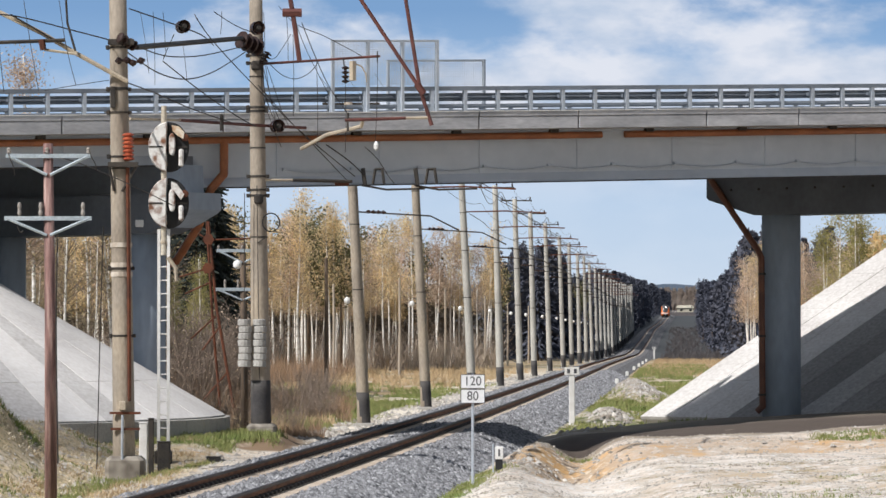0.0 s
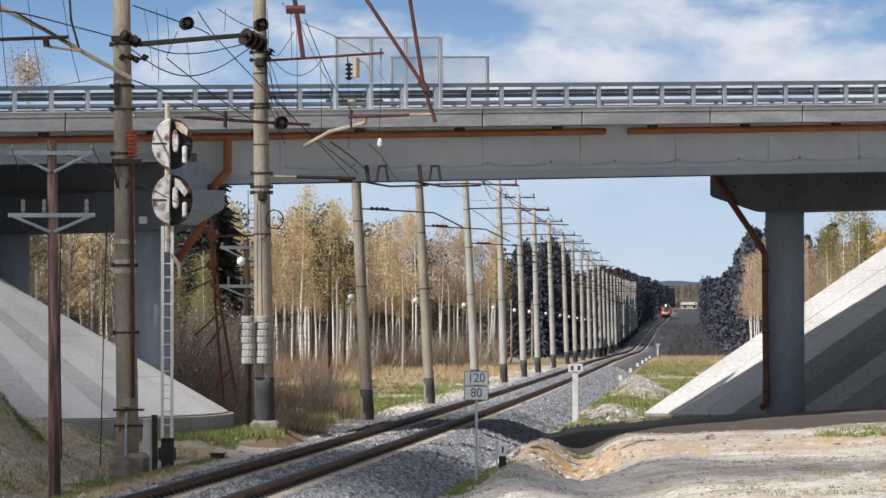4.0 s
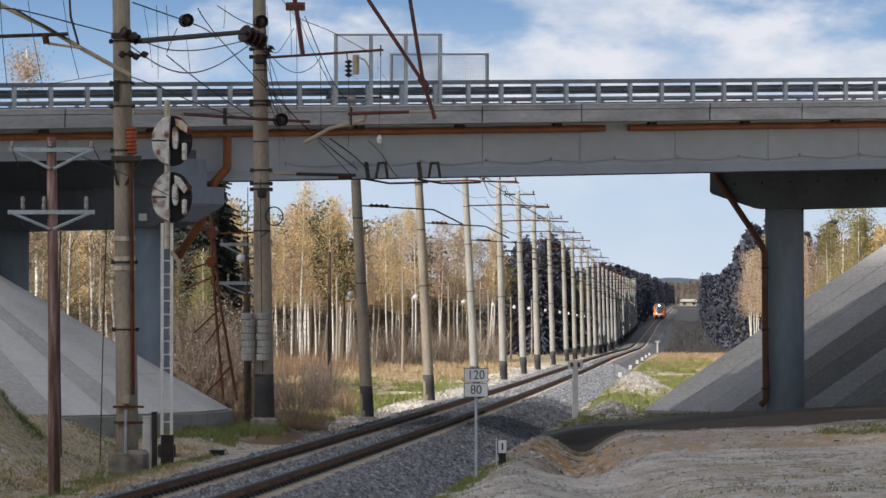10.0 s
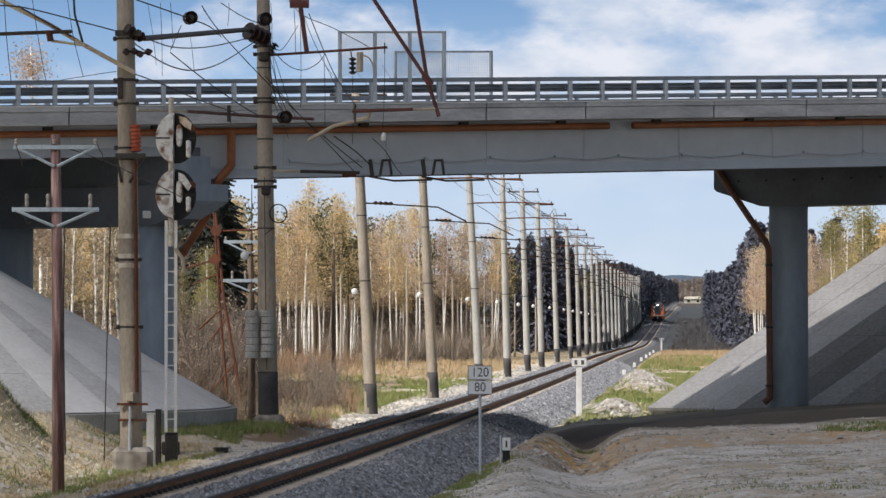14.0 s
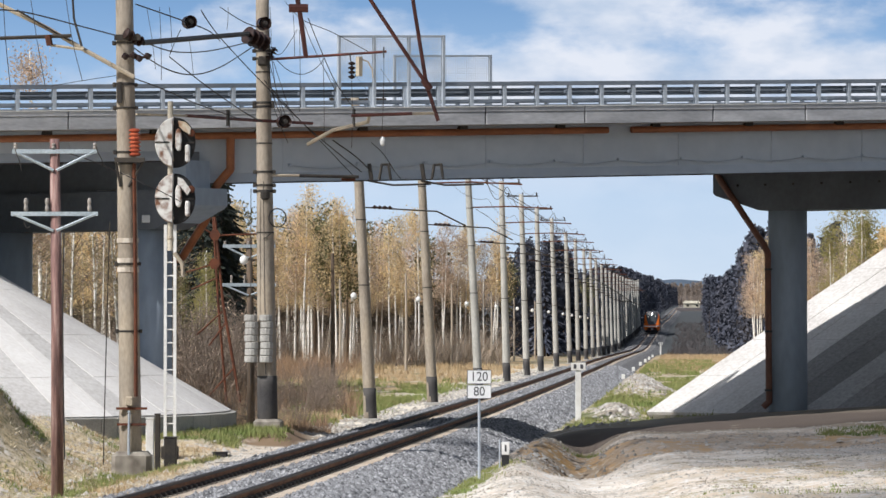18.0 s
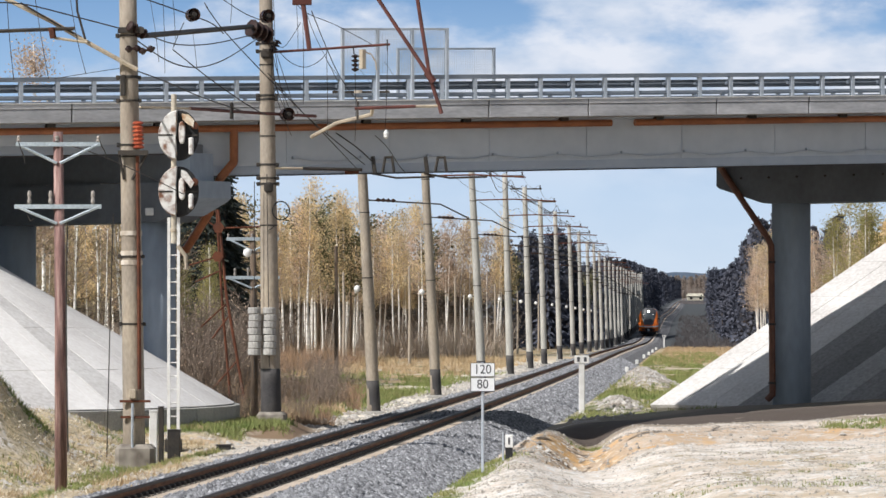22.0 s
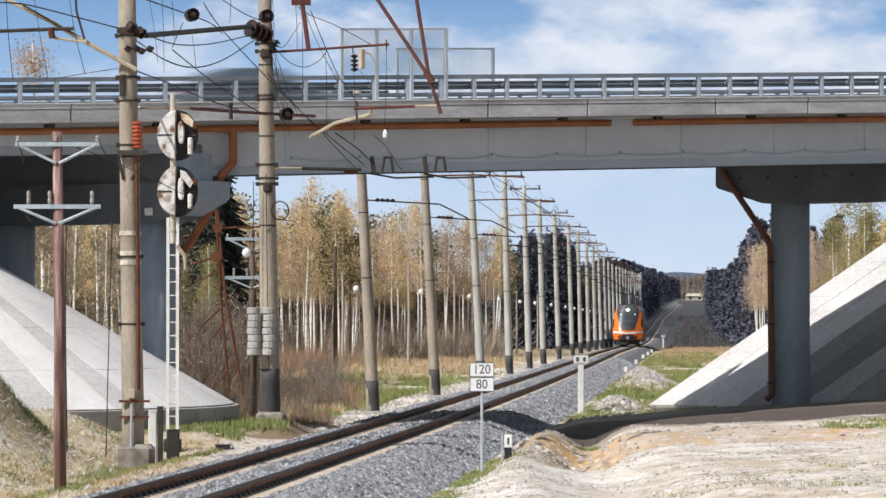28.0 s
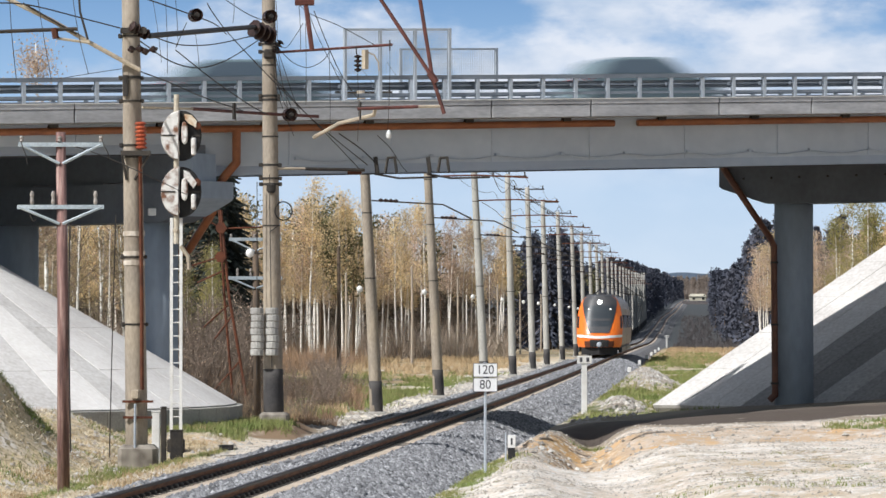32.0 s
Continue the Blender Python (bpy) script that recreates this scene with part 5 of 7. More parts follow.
def speed_sign():
    s = thing("speed_sign", "white speed sign reading 120 over 80 on a thin post", "sign", m=pose(0.885, 77, -0.545))
    part("post", Geo().tube([(0, 0, -0.3), (0, 0, 2.30)], 0.03, 8), GALV, s)
    for zc, body in ((2.14, "120"), (1.83, "80")):
        pl = part("panel", Geo().slab((-0.255, -0.055, zc - 0.148), (0.255, -0.035, zc + 0.148), 0.006), SIGNWHITE, s, "white sign panel with dark figures")
        fr = Geo()
        for a, b in (((-0.255, zc - 0.148), (0.255, zc - 0.136)), ((-0.255, zc + 0.136), (0.255, zc + 0.148)), ((-0.255, zc - 0.136), (-0.243, zc + 0.136)), ((0.243, zc - 0.136), (0.255, zc + 0.136))):
            fr.box((a[0], -0.060, a[1]), (b[0], -0.056, b[1]))
        part("border", fr, INK, pl)
        text(body, 0.27, 0, zc - 0.0, pl, INK, -0.0585)


SIGNWHITE = mat("sign_white", (0.82, 0.83, 0.84), (0.76, 0.77, 0.78), 2.0, 0.4, bump=0)
INK = mat("sign_ink", (0.06, 0.06, 0.07), (0.08, 0.08, 0.09), 4.0, 0.5, bump=0)
speed_sign()

t = thing("distance_marker", "small white and black marker post on gravel", "marker", m=pose(1.51, 81, float(ground_z(1.51, 81)) - 0.04))
part("foot", Geo().slab((-0.08, -0.08, -0.2), (0.08, 0.08, 0.28), 0.01), BLACK, t)
part("head", Geo().slab((-0.09, -0.09, 0.28), (0.09, 0.09, 0.56), 0.012), WHITE, t)
part("mark", Geo().box((-0.02, -0.098, 0.35), (0.02, -0.091, 0.5)), INK, t)
part("stake", Geo().tube([(-0.13, -0.1, -0.4), (-0.13, -0.1, 0.62)], 0.02, 6), GALV, t)


def plate_post(x, y, h, w, label):
    z = float(ground_z(x, y)) - 0.02
    s = thing("picket_post", label, "post", "picket posts", m=pose(x, y, z))
    part("post", Geo().slab((-w, -w, -0.3), (w, w, h), 0.015), WHITE, s)
    pl = part("plate", Geo().slab((-0.26, -w - 0.03, h - 0.14), (0.26, -w - 0.005, h + 0.14), 0.01), WHITE, s)
    for a in (-0.12, 0.12):
        part("mark", Geo().box((a - 0.05, -w - 0.035, h - 0.08), (a + 0.05, -w - 0.031, h + 0.08)), INK, pl)


plate_post(5.0, 130, 1.95, 0.10, "white wooden picket post with a marker plate")
plate_post(float(line_x(480)) + 3.4, 480, 1.5, 0.10, "far white picket post with a plate")
for d in (223, 262, 300, 335, 370, 410):
    x = float(line_x(d)) + 2.95
    t = thing("marker_stub", "short white marker stub on the ballast edge", "marker", "marker stubs", m=pose(x, d, float(ground_z(x, d))))
    part("stub", Geo().slab((-0.11, -0.11, -0.2), (0.11, 0.11, 0.42), 0.02), WHITE, t)
    part("foot", Geo().slab((-0.13, -0.13, -0.2), (0.13, 0.13, 0.1), 0.02), BLACK, t)


# ---- leaning lattice mast behind the pier ----
def lattice():
    d = 126.0
    s = thing("lattice_mast", "leaning rusty steel lattice mast with bracing", "mast")
    legs = [[(-7.62, 126, 6.41), (-7.35, 126, 3.54), (-6.75, 126, 0.05)], [(-7.74, 127, 6.44), (-7.54, 127, 3.16), (-7.27, 127, 0.03)]]
    for l in legs:
        part("leg", Geo().tube(l, 0.05, 6), RUST, s)
    for a, b in (((-7.60, 126, 5.77), (-6.09, 126, 5.83)), ((-7.60, 126, 5.77), (-8.41, 126, 6.26)), ((-7.64, 126, 4.80), (-8.61, 126, 4.51)), ((-7.25, 126, 2.77), (-7.83, 126, 1.99)), ((-6.98, 126, 1.22), (-7.83, 126, 0.25)), ((-7.54, 126, 4.32), (-8.48, 127, 3.94)), ((-7.37, 126, 3.15), (-8.28, 127, 2.38))):
        part("brace", Geo().tube([a, b], 0.03, 5), RUST, s)
    for c in ((-7.61, 125.9, 5.79), (-7.63, 125.9, 4.80)):
        part("gusset", Geo().lathe([(0.02, -0.02), (0.20, -0.015), (0.20, 0.015), (0.02, 0.02)], 6, Matrix.Translation(c) @ pose(0, 0, 0, 90, 0, 0)), RUST, s)


lattice()


# ---- drain pipes and cable on the bridge ----
def bridge_pipes():
    p = thing("drain_pipe", "brown drain pipe under the bridge edge", "pipe", m=BRIDGE)
    for a, b in ((-26, 3.5), (4.25, 34)):
        part("run", Geo().tube([rise(Vector((a, 0.85, 8.03 + 0.0016 * a))), rise(Vector(((a + b) / 2, 0.85, 8.03 + 0.0008 * (a + b)))), rise(Vector((b, 0.85, 8.03 + 0.0016 * b)))], 0.095, 10), PIPE, p)
    for k in range(20):
        u = -25 + 3.0 * k
        part("hanger", Geo().box((u - 0.12, 0.75, 8.1), (u + 0.12, 0.95, 8.21), fn=rise), DARK, p)
    down = [(-7.85, 0.85, 7.75), (-7.85, 0.85, 6.85), (-8.2, 1.0, 6.4), (-8.3, 1.5, 5.5), (-8.5, 2.7, 4.55), (-9.0, 3.1, 4.3)]
    for a, b in zip(down, down[1:]):
        part("pipe_section", Geo().tube([a, b], 0.115, 10), PIPE, p)
    for a in down[1:-1]:
        part("elbow", Geo().lathe([(0.03, -0.115), (0.09, -0.08), (0.117, 0.0), (0.09, 0.08), (0.03, 0.115)], 10, Matrix.Translation(a)), PIPE, p)
    q = thing("drain_pipe", "dark brown drain pipe down the pier to the paved slope", "pipe", m=BRIDGE)
    on_pier = lambda a, b, z: Vector((16.6, -0.3, z)) + PIER_ALONG * a + PIER_ACROSS * b
    down = [on_pier(10.6, -0.74, 7.35), on_pier(10.45, -0.74, 7.15), on_pier(8.85, -0.7, 5.15), on_pier(8.72, -0.68, 4.9), on_pier(8.7, -0.66, 0.35), on_pier(8.85, -0.75, 0.18)]
    for a, b in zip(down, down[1:]):
        part("pipe_section", Geo().tube([a, b], 0.10, 10), PIERPIPE, q)
    for a in down[1:-1]:
        part("elbow", Geo().lathe([(0.03, -0.10), (0.08, -0.07), (0.102, 0.0), (0.08, 0.07), (0.03, 0.10)], 10, Matrix.Translation(a)), PIERPIPE, q)
    for zz in (0.7, 2.5, 4.4):
        part("clip", Geo().lathe([(0.12, -0.03), (0.12, 0.03)], 10, Matrix.Translation(on_pier(8.71, -0.67, zz))), DARK, q)
    c = thing("cable", "thin grey cable draped along the girder", "cable", m=BRIDGE)
    pts = []
    for k in range(64):
        u = -6 + 0.4 * k
        pts.append(rise(Vector((u, 1.09, 7.19 - 0.1 * math.sin(math.pi * ((u + 6) % 2.0) / 2.0)))))
    part("run", Geo().tube(pts, 0.018, 5), GALV, c)
    for k in range(13):
        part("clip", Geo().slab((-6 + 2 * k - 0.07, 1.03, 7.17 + GRADE * (-6 + 2 * k)), (-6 + 2 * k + 0.05, 1.14, 7.25 + GRADE * (-6 + 2 * k)), 0.01), GALV, c)
    w = thing("flood_lamp", "small white lamp on the pier crosshead", "lamp", m=BRIDGE)
    part("body", Geo().slab((-0.14, -0.10, 0), (0.14, 0.0, 0.2), 0.02, Matrix.Translation(Vector((-8.34, -0.3, 5.42)) + PIER_ALONG * 2.45 - PIER_ACROSS * 0.64)), WHITE, w)


bridge_pipes()


# ---- mesh screens above the track ----
def screen(u0, n, w, v, z0, z1, label):
    s = thing("safety_screen", label, "screen", "mesh screens", m=BRIDGE)
    for i in range(n + 1):
        part("post", Geo().box((u0 + i * w - 0.04, v - 0.05, z0), (u0 + i * w + 0.04, v + 0.05, z1), fn=rise), GALV, s)
    part("top_rail", Geo().box((u0 - 0.04, v - 0.04, z1 - 0.06), (u0 + n * w + 0.04, v + 0.04, z1 + 0.0), fn=rise), GALV, s)
    for i in range(n):
        g = Geo()
        a, b = u0 + i * w + 0.05, u0 + (i + 1) * w - 0.05
        for k in range(1, 20):
            x = a + (b - a) * k / 20
            g.box((x - 0.0035, v - 0.003, z0 + 0.75), (x + 0.0035, v + 0.003, z1 - 0.06), fn=rise)
        rows = int((z1 - z0 - 0.8) / 0.05)
        for k in range(rows):
            z = z0 + 0.78 + 0.05 * k
            g.box((a, v - 0.0035, z - 0.0035), (b, v + 0.0035, z + 0.0035), fn=rise)
        part("mesh_panel", g, GALV, s, "fine welded wire mesh")


screen(-4.98, 3, 1.03, 0.18, 8.66, 10.65, "galvanised wire mesh safety screen on the bridge edge")
screen(1.0, 2, 1.59, 9.9, 8.66, 10.75, "galvanised wire mesh safety screen on the far edge")


# ---- far lineside cabin ----
def far_cabin():
    x, y = 104.0, 1500.0
    z = float(ground_z(x, y)) - 1.6
    c = thing("lineside_cabin", "pale yellow lineside cabin on a dark bank far along the track", "cabin", m=pose(x, y, z))
    part("bank", Geo().loft([[(-8, -4, -1.0), (8, -4, -1.0), (8, 4, -1.0), (-8, 4, -1.0)], [(-6, -2.5, 3.0), (6, -2.5, 3.0), (6, 2.5, 3.0), (-6, 2.5, 3.0)]]), SCRUB, c)
    part("wall", Geo().slab((-3.2, -2, 3.0), (3.2, 2, 4.8), 0.05), YELLOW, c)
    part("roof", Geo().loft([[(-3.6, -2.4, 4.8), (3.6, -2.4, 4.8), (3.6, 2.4, 4.8), (-3.6, 2.4, 4.8)], [(-2.9, -0.2, 5.9), (2.9, -0.2, 5.9), (2.9, 0.2, 5.9), (-2.9, 0.2, 5.9)]]), YELLOW, c)
    for k in (-2.2, 1.6):
        part("window", Geo().box((k, -2.03, 3.5), (k + 1.0, -1.99, 4.3)), GLASS, c)


YELLOW = mat("pale_yellow_paint", (0.56, 0.53, 0.42), (0.46, 0.43, 0.35), 0.5, 0.7)
far_cabin()


# ---- trees ----
def leafy(rng, pts, n, size, spread):
    """n small leaf faces scattered about the points: arrays of corners and quads."""
    c = pts[rng.integers(0, len(pts), n)] + rng.normal(0, spread, (n, 3))
    a = rng.normal(0, 1, (n, 3))
    b = rng.normal(0, 1, (n, 3))
    a /= np.linalg.norm(a, axis=1)[:, None]
    b -= a * (a * b).sum(1)[:, None]
    b /= np.linalg.norm(b, axis=1)[:, None]
    s = (size * (0.5 + rng.random(n)))[:, None]
    v = np.stack([c - a * s - b * s * 0.4, c + a * s - b * s * 0.4, c + b * s * 0.9], 1)
    return v.reshape(-1, 3), np.arange(3 * n).reshape(-1, 3)


def birch(seed, h, leaves, size, width=0.16):
    rng = np.random.default_rng(seed)
    r = random.Random(seed)
    trunk, twigs, tips = Geo(), Geo(), []
    bend = (r.uniform(-0.5, 0.5), r.uniform(-0.5, 0.5))
    stem = [Vector((bend[0] * (t ** 1.6) + 0.08 * math.sin(7 * t + seed), bend[1] * t ** 1.6, h * t)) for t in np.linspace(0, 1, 9)]
    trunk.tube([stem[0] - Vector((0, 0, 0.4))] + stem[1:], 0.105 * h / 13, 7, 0.02)
    for k in range(46):
        t = r.uniform(0.42, 0.97)
        i = min(int(t * 8), 7)
        p = stem[i].lerp(stem[i + 1], t * 8 - i)
        a = r.uniform(0, 2 * math.pi)
        ln = width * h * (1.12 - t) * r.uniform(0.6, 1.25) + 0.35
        d = Vector((math.cos(a), math.sin(a), r.uniform(0.5, 1.3)))
        e = p + d * ln * 0.6
        e2 = e + Vector((math.cos(a), math.sin(a), r.uniform(-0.9, 0.5))) * ln * 0.4
        twigs.tube([p, e, e2], 0.022, 3, 0.005)
        for s in range(2):
            q = p.lerp(e, r.uniform(0.4, 1))
            q2 = q + Vector((r.uniform(-1, 1), r.uniform(-1, 1), r.uniform(-0.8, 0.6))) * ln * 0.4
            twigs.tube([q, q2], 0.010, 3, 0.004)
            tips += [q, q.lerp(q2, 0.5), q2]
        tips += [e, e2, p.lerp(e, 0.7), e.lerp(e2, 0.5)]
    v, f = leafy(rng, np.array([tuple(p) for p in tips]), leaves, size, 0.34)
    return trunk, twigs, (v, f)


def spruce(seed, h, dense=1.0):
    rng = np.random.default_rng(seed)
    trunk = Geo().tube([(0, 0, -0.4), (0, 0, h * 0.5), (0, 0, h * 0.97)], 0.15 * h / 13, 6, 0.02)
    vs, fs = [], []
    k = 0
    z = 0.08 * h + 0.03 * h * rng.random()
    while z < h * 0.985:
        t = z / h
        reach = (0.21 * h * (1 - t) ** 0.85 + 0.12) * (0.75 + 0.4 * rng.random())
        for j in range(int(12 * dense) + 2):
            a = rng.random() * 2 * math.pi
            ln = reach * (0.6 + 0.6 * rng.random())
            d = np.array([math.cos(a), math.sin(a), 0])
            s = np.array([-math.sin(a), math.cos(a), 0])
            drop = 0.35 * ln
            w = 0.045 + 0.065 * ln
            p0 = np.array([0, 0, z])
            for u0, u1 in ((0.05, 0.38), (0.3, 0.7), (0.6, 1.0)):
                q0, q1 = p0 + d * ln * u0 - np.array([0, 0, drop * u0 ** 1.4]), p0 + d * ln * u1 - np.array([0, 0, drop * u1 ** 1.4])
                jit = rng.normal(0, 0.10, 3)
                vs += [q0 - s * w * (1 - u0 * 0.5) + jit, q1 - s * w * 0.35 - np.array([0, 0, 0.12]), q1 + s * w * 0.35 - np.array([0, 0, 0.02]), q0 + s * w * (1 - u0 * 0.5) - np.array([0, 0, 0.15])]
                fs.append((k, k + 1, k + 2, k + 3))
                k += 4
        z += h * 0.026 * (0.7 + 0.6 * rng.random()) / dense
    return trunk, None, (np.array(vs), np.array(fs))


def pine(seed, h):
    rng = np.random.default_rng(seed)
    r = random.Random(seed)
    trunk = Geo().tube([(0, 0, -0.4), (0.1, 0.05, h * 0.5), (0.15, 0, h * 0.95)], 0.15 * h / 13, 7, 0.03)
    twigs, tips = Geo(), []
    for k in range(26):
        z = h * r.uniform(0.5, 0.97)
        a, ln = r.uniform(0, 6.28), h * 0.12 * r.uniform(0.5, 1.2)
        e = Vector((0.12 + math.cos(a) * ln, math.sin(a) * ln, z + 0.3 * ln))
        twigs.tube([(0.12, 0, z), e], 0.03, 3, 0.01)
        tips += [e, e * 0.97, e + Vector((0, 0, 0.3))]
    v, f = leafy(rng, np.array([tuple(p) for p in tips]), 1800, 0.15, 0.42)
    return trunk, twigs, (v, f)


BIRCHES = [birch(20 + k, 12.5 + 0.5 * k, 2700, 0.066, 0.14 + 0.015 * (k % 3)) for k in range(6)]
SPRUCES = [spruce(40 + k, 12.5 + 0.4 * k) for k in range(4)]
PINES = [pine(60 + k, 13.0) for k in range(2)]


def tree_kind(kinds, name, label, trunk_m, twig_m, leaf_m):
    out = []
    for trunk, twigs, (v, f) in kinds:
        out.append((trunk.mesh("trunk", trunk_m, True), twigs.mesh("twig_work", twig_m) if twigs else None, arrays("crown", v, f, leaf_m)))
    return name, label, out


K_BIRCH = tree_kind(BIRCHES, "birch_tree", "slender white-barked birch with ochre spring leaves", BARK, TWIG, LEAF)
THINLEAF = leaf_mat("olive_buds", (0.40, 0.33, 0.19), (0.30, 0.25, 0.15))
THIN = [birch(30 + k, 12.5, 700, 0.06, 0.17) for k in range(4)]
K_BARE = tree_kind(THIN, "birch_tree", "nearly leafless grey birch behind the pier", BARK, BUSHTWIG, THINLEAF)
K_SLIM = tree_kind([birch(36, 14.1, 9500, 0.042, 0.03)], "birch_tree", "slim pale budding birch beyond the bridge", BARK, TWIG, LEAFO)
K_OCHRE = tree_kind(BIRCHES[:4], "birch_tree", "slender birch with tan budding crown", BARK, TWIG, LEAFO)
def bush(seed, h):
    """A leafless many-stemmed bush."""
    r = random.Random(seed)
    g, tw, tips = Geo(), Geo(), []
    for k in range(11):
        a, l = r.uniform(0, 6.28), r.uniform(0.15, 0.5)
        p0 = Vector((0.25 * math.cos(a), 0.25 * math.sin(a), -0.2))
        p1 = p0 + Vector((math.cos(a) * l * h * 0.5, math.sin(a) * l * h * 0.5, h * r.uniform(0.4, 0.6)))
        p2 = p1 + Vector((math.cos(a) * l * h * 0.5, math.sin(a) * l * h * 0.5, h * r.uniform(0.25, 0.5)))
        g.tube([p0, p1, p2], 0.035, 4, 0.008)
        for s in range(14):
            q = p0.lerp(p1, r.uniform(0.3, 1)) if s % 2 else p1.lerp(p2, r.random())
            d = Vector((r.uniform(-1, 1), r.uniform(-1, 1), r.uniform(0.1, 1.1))) * h * 0.2
            tw.tube([q, q + d * 0.6, q + d + Vector((0, 0, -0.1))], 0.012, 3, 0.004)
            tips += [q + d, q + d * 0.6]
    v, f = leafy(np.random.default_rng(seed), np.array([tuple(p) for p in tips]), 110, 0.04, 0.2)
    return g, tw, (v, f)


BUSHES = [bush(200 + k, 4.6) for k in range(4)]
K_BUSH = tree_kind(BUSHES, "bare_bush", "tangled leafless grey-brown bush", BUSHTWIG, BUSHTWIG, LEAFO)
K_SPRUCE = tree_kind(SPRUCES, "spruce_tree", "dark green spruce at the forest edge", BROWNBARK, TWIG, NEEDLE)
ROUND = [birch(150 + k, 13.0, 1500, 0.22, 0.16) for k in range(3)]
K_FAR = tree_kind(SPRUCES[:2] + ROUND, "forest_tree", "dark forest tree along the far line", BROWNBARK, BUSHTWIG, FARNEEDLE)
K_PINE = tree_kind(PINES, "pine_tree", "tall pine with olive green crown", BROWNBARK, TWIG, PINELEAF)
K_FRESH = tree_kind(BIRCHES[2:5], "birch_tree", "birch with fresh yellow-green leaves beyond the paved slope", BARK, TWIG, LEAFG)


def plant(kind, i, x, y, s, yaw, group):
    name, label, meshes = kind
    tr, tw, cr = meshes[i % len(meshes)]
    t = thing(name, label, "tree", group, m=pose(x, y, float(ground_z(x, y)) - 0.05, 0, 0, yaw) @ Matrix.Diagonal((s, s, s, 1)))
    part("trunk", tr, None, t)
    if tw and name != "forest_tree":
        tagged(part("twig_work", tw, None, t), kind="stuff")
    part("crown", cr, None, t)


def woods():
    r = random.Random(77)
    # birch wood left of the line, beyond the meadow
    for k in range(150):
        d = 258 + 95 * r.random() ** 1.2
        edge = -26 + 15 * min(1, (d - 258) / 85)
        x = float(line_x(d)) + edge - 24 * r.random() ** 1.3
        kind = K_BIRCH if r.random() < 0.55 else K_OCHRE
        if r.random() < 0.07:
            kind = K_PINE
        plant(kind, k, x, d, r.uniform(0.70, 0.97), r.uniform(0, 360), "birch wood")
    # spruces along the line
    for k in range(190):
        d = 330 + 330 * r.random() ** 1.1
        x = float(line_x(d)) - (12.0 if d < 560 else 9.0) - 13 * r.random() ** 1.4
        if x < 0.0175 * d:
            continue
        plant(K_FAR if r.random() < 0.85 else K_PINE, k, x, d, r.uniform(0.68, 0.88) * (1 if d < 480 else 1.1), r.uniform(0, 360), "spruce wood")
    for k in range(80):
        d = 600 + 700 * r.random()
        plant(K_FAR, k, float(line_x(d)) - 6.2 - 1.8 * r.random(), d, r.uniform(0.7, 0.95), r.uniform(0, 360), "spruce wood")
    for k in range(30):
        d = 425 + 100 * r.random()
        x = d * r.uniform(0.0185, 0.037)
        plant(K_FAR, 2 * k % 5 if k % 3 else k % 2, x, d, r.uniform(0.92, 1.12), r.uniform(0, 360), "spruce wood")
    for k in range(8):
        d = 440 + 70 * r.random()
        plant(K_FAR, k % 2, d * r.uniform(0.084, 0.096), d, r.uniform(0.84, 1.0), r.uniform(0, 360), "far bank spruces")
    # young trees past the paved slope
    for k in range(9):
        d = 172 + 40 * r.random()
        plant(K_FRESH, k, d * r.uniform(0.106, 0.130), d, r.uniform(0.5, 0.84), r.uniform(0, 360), "trees past the slope")
    # thicket and spruces behind the near pier
    for x, d, s in ((-10.6, 178, 0.96), (-10.1, 172, 0.84), (-11.6, 186, 0.98), (-11.3, 190, 1.0), (-12.2, 192, 0.9), (-12.6, 181, 0.98), (-11.2, 186, 1.02), (-11.8, 196, 1.04), (-11.9, 176, 0.94), (-10.9, 171, 0.8), (-13.0, 190, 1.0)):
        plant(K_SPRUCE, int(d), x, d, s, d * 7, "pier thicket")
    for k in range(5):
        d = 158 + 8 * r.random()
        plant(K_FRESH, k, -d * r.uniform(0.055, 0.072), d, r.uniform(0.3, 0.5), r.uniform(0, 360), "pier thicket")
    for k in range(34):
        d = 138 + 26 * r.random()
        plant(K_BUSH, k, -d * r.uniform(0.051, 0.075), d, r.uniform(0.55, 1.0), r.uniform(0, 360), "pier thicket")
    for k in range(14):
        d = 132 + 26 * r.random()
        plant(K_BUSH, k, -d * r.uniform(0.08, 0.118), d, r.uniform(0.55, 1.0), r.uniform(0, 360), "pier thicket")
    for k in range(22):
        d = 106 + 22 * r.random()
        plant(K_BUSH, k, float(line_x(d)) - r.uniform(4.9, 7.6), d, r.uniform(0.16, 0.36), r.uniform(0, 360), "meadow bushes")
    for k in range(34):
        d = 134 + 32 * r.random()
        plant(K_BUSH, k, -d * (r.uniform(0.026, 0.048) if k % 3 else r.uniform(0.028, 0.034)), d, r.uniform(0.2, 0.46), r.uniform(0, 360), "meadow bushes")
    plant(K_SLIM, 0, -15.3, 142, 1.0, 40, "pier thicket")
    for k in range(26):
        d = 130 + 30 * r.random()
        x = -d * r.uniform(0.07, 0.118)
        plant(K_BARE, k, x, d, r.uniform(0.5, 0.85), r.uniform(0, 360), "pier thicket")
    # far bank of the line
    for k in range(44):
        d = 300 + 130 * r.random()
        x = float(line_x(d)) + 15.5 + 0.012 * (d - 300) + 24 * r.random()
        plant(K_OCHRE, k, x, d, r.uniform(0.66, 0.86), r.uniform(0, 360), "far bank birches")
    for k in range(22):
        d = 262 + 60 * r.random()
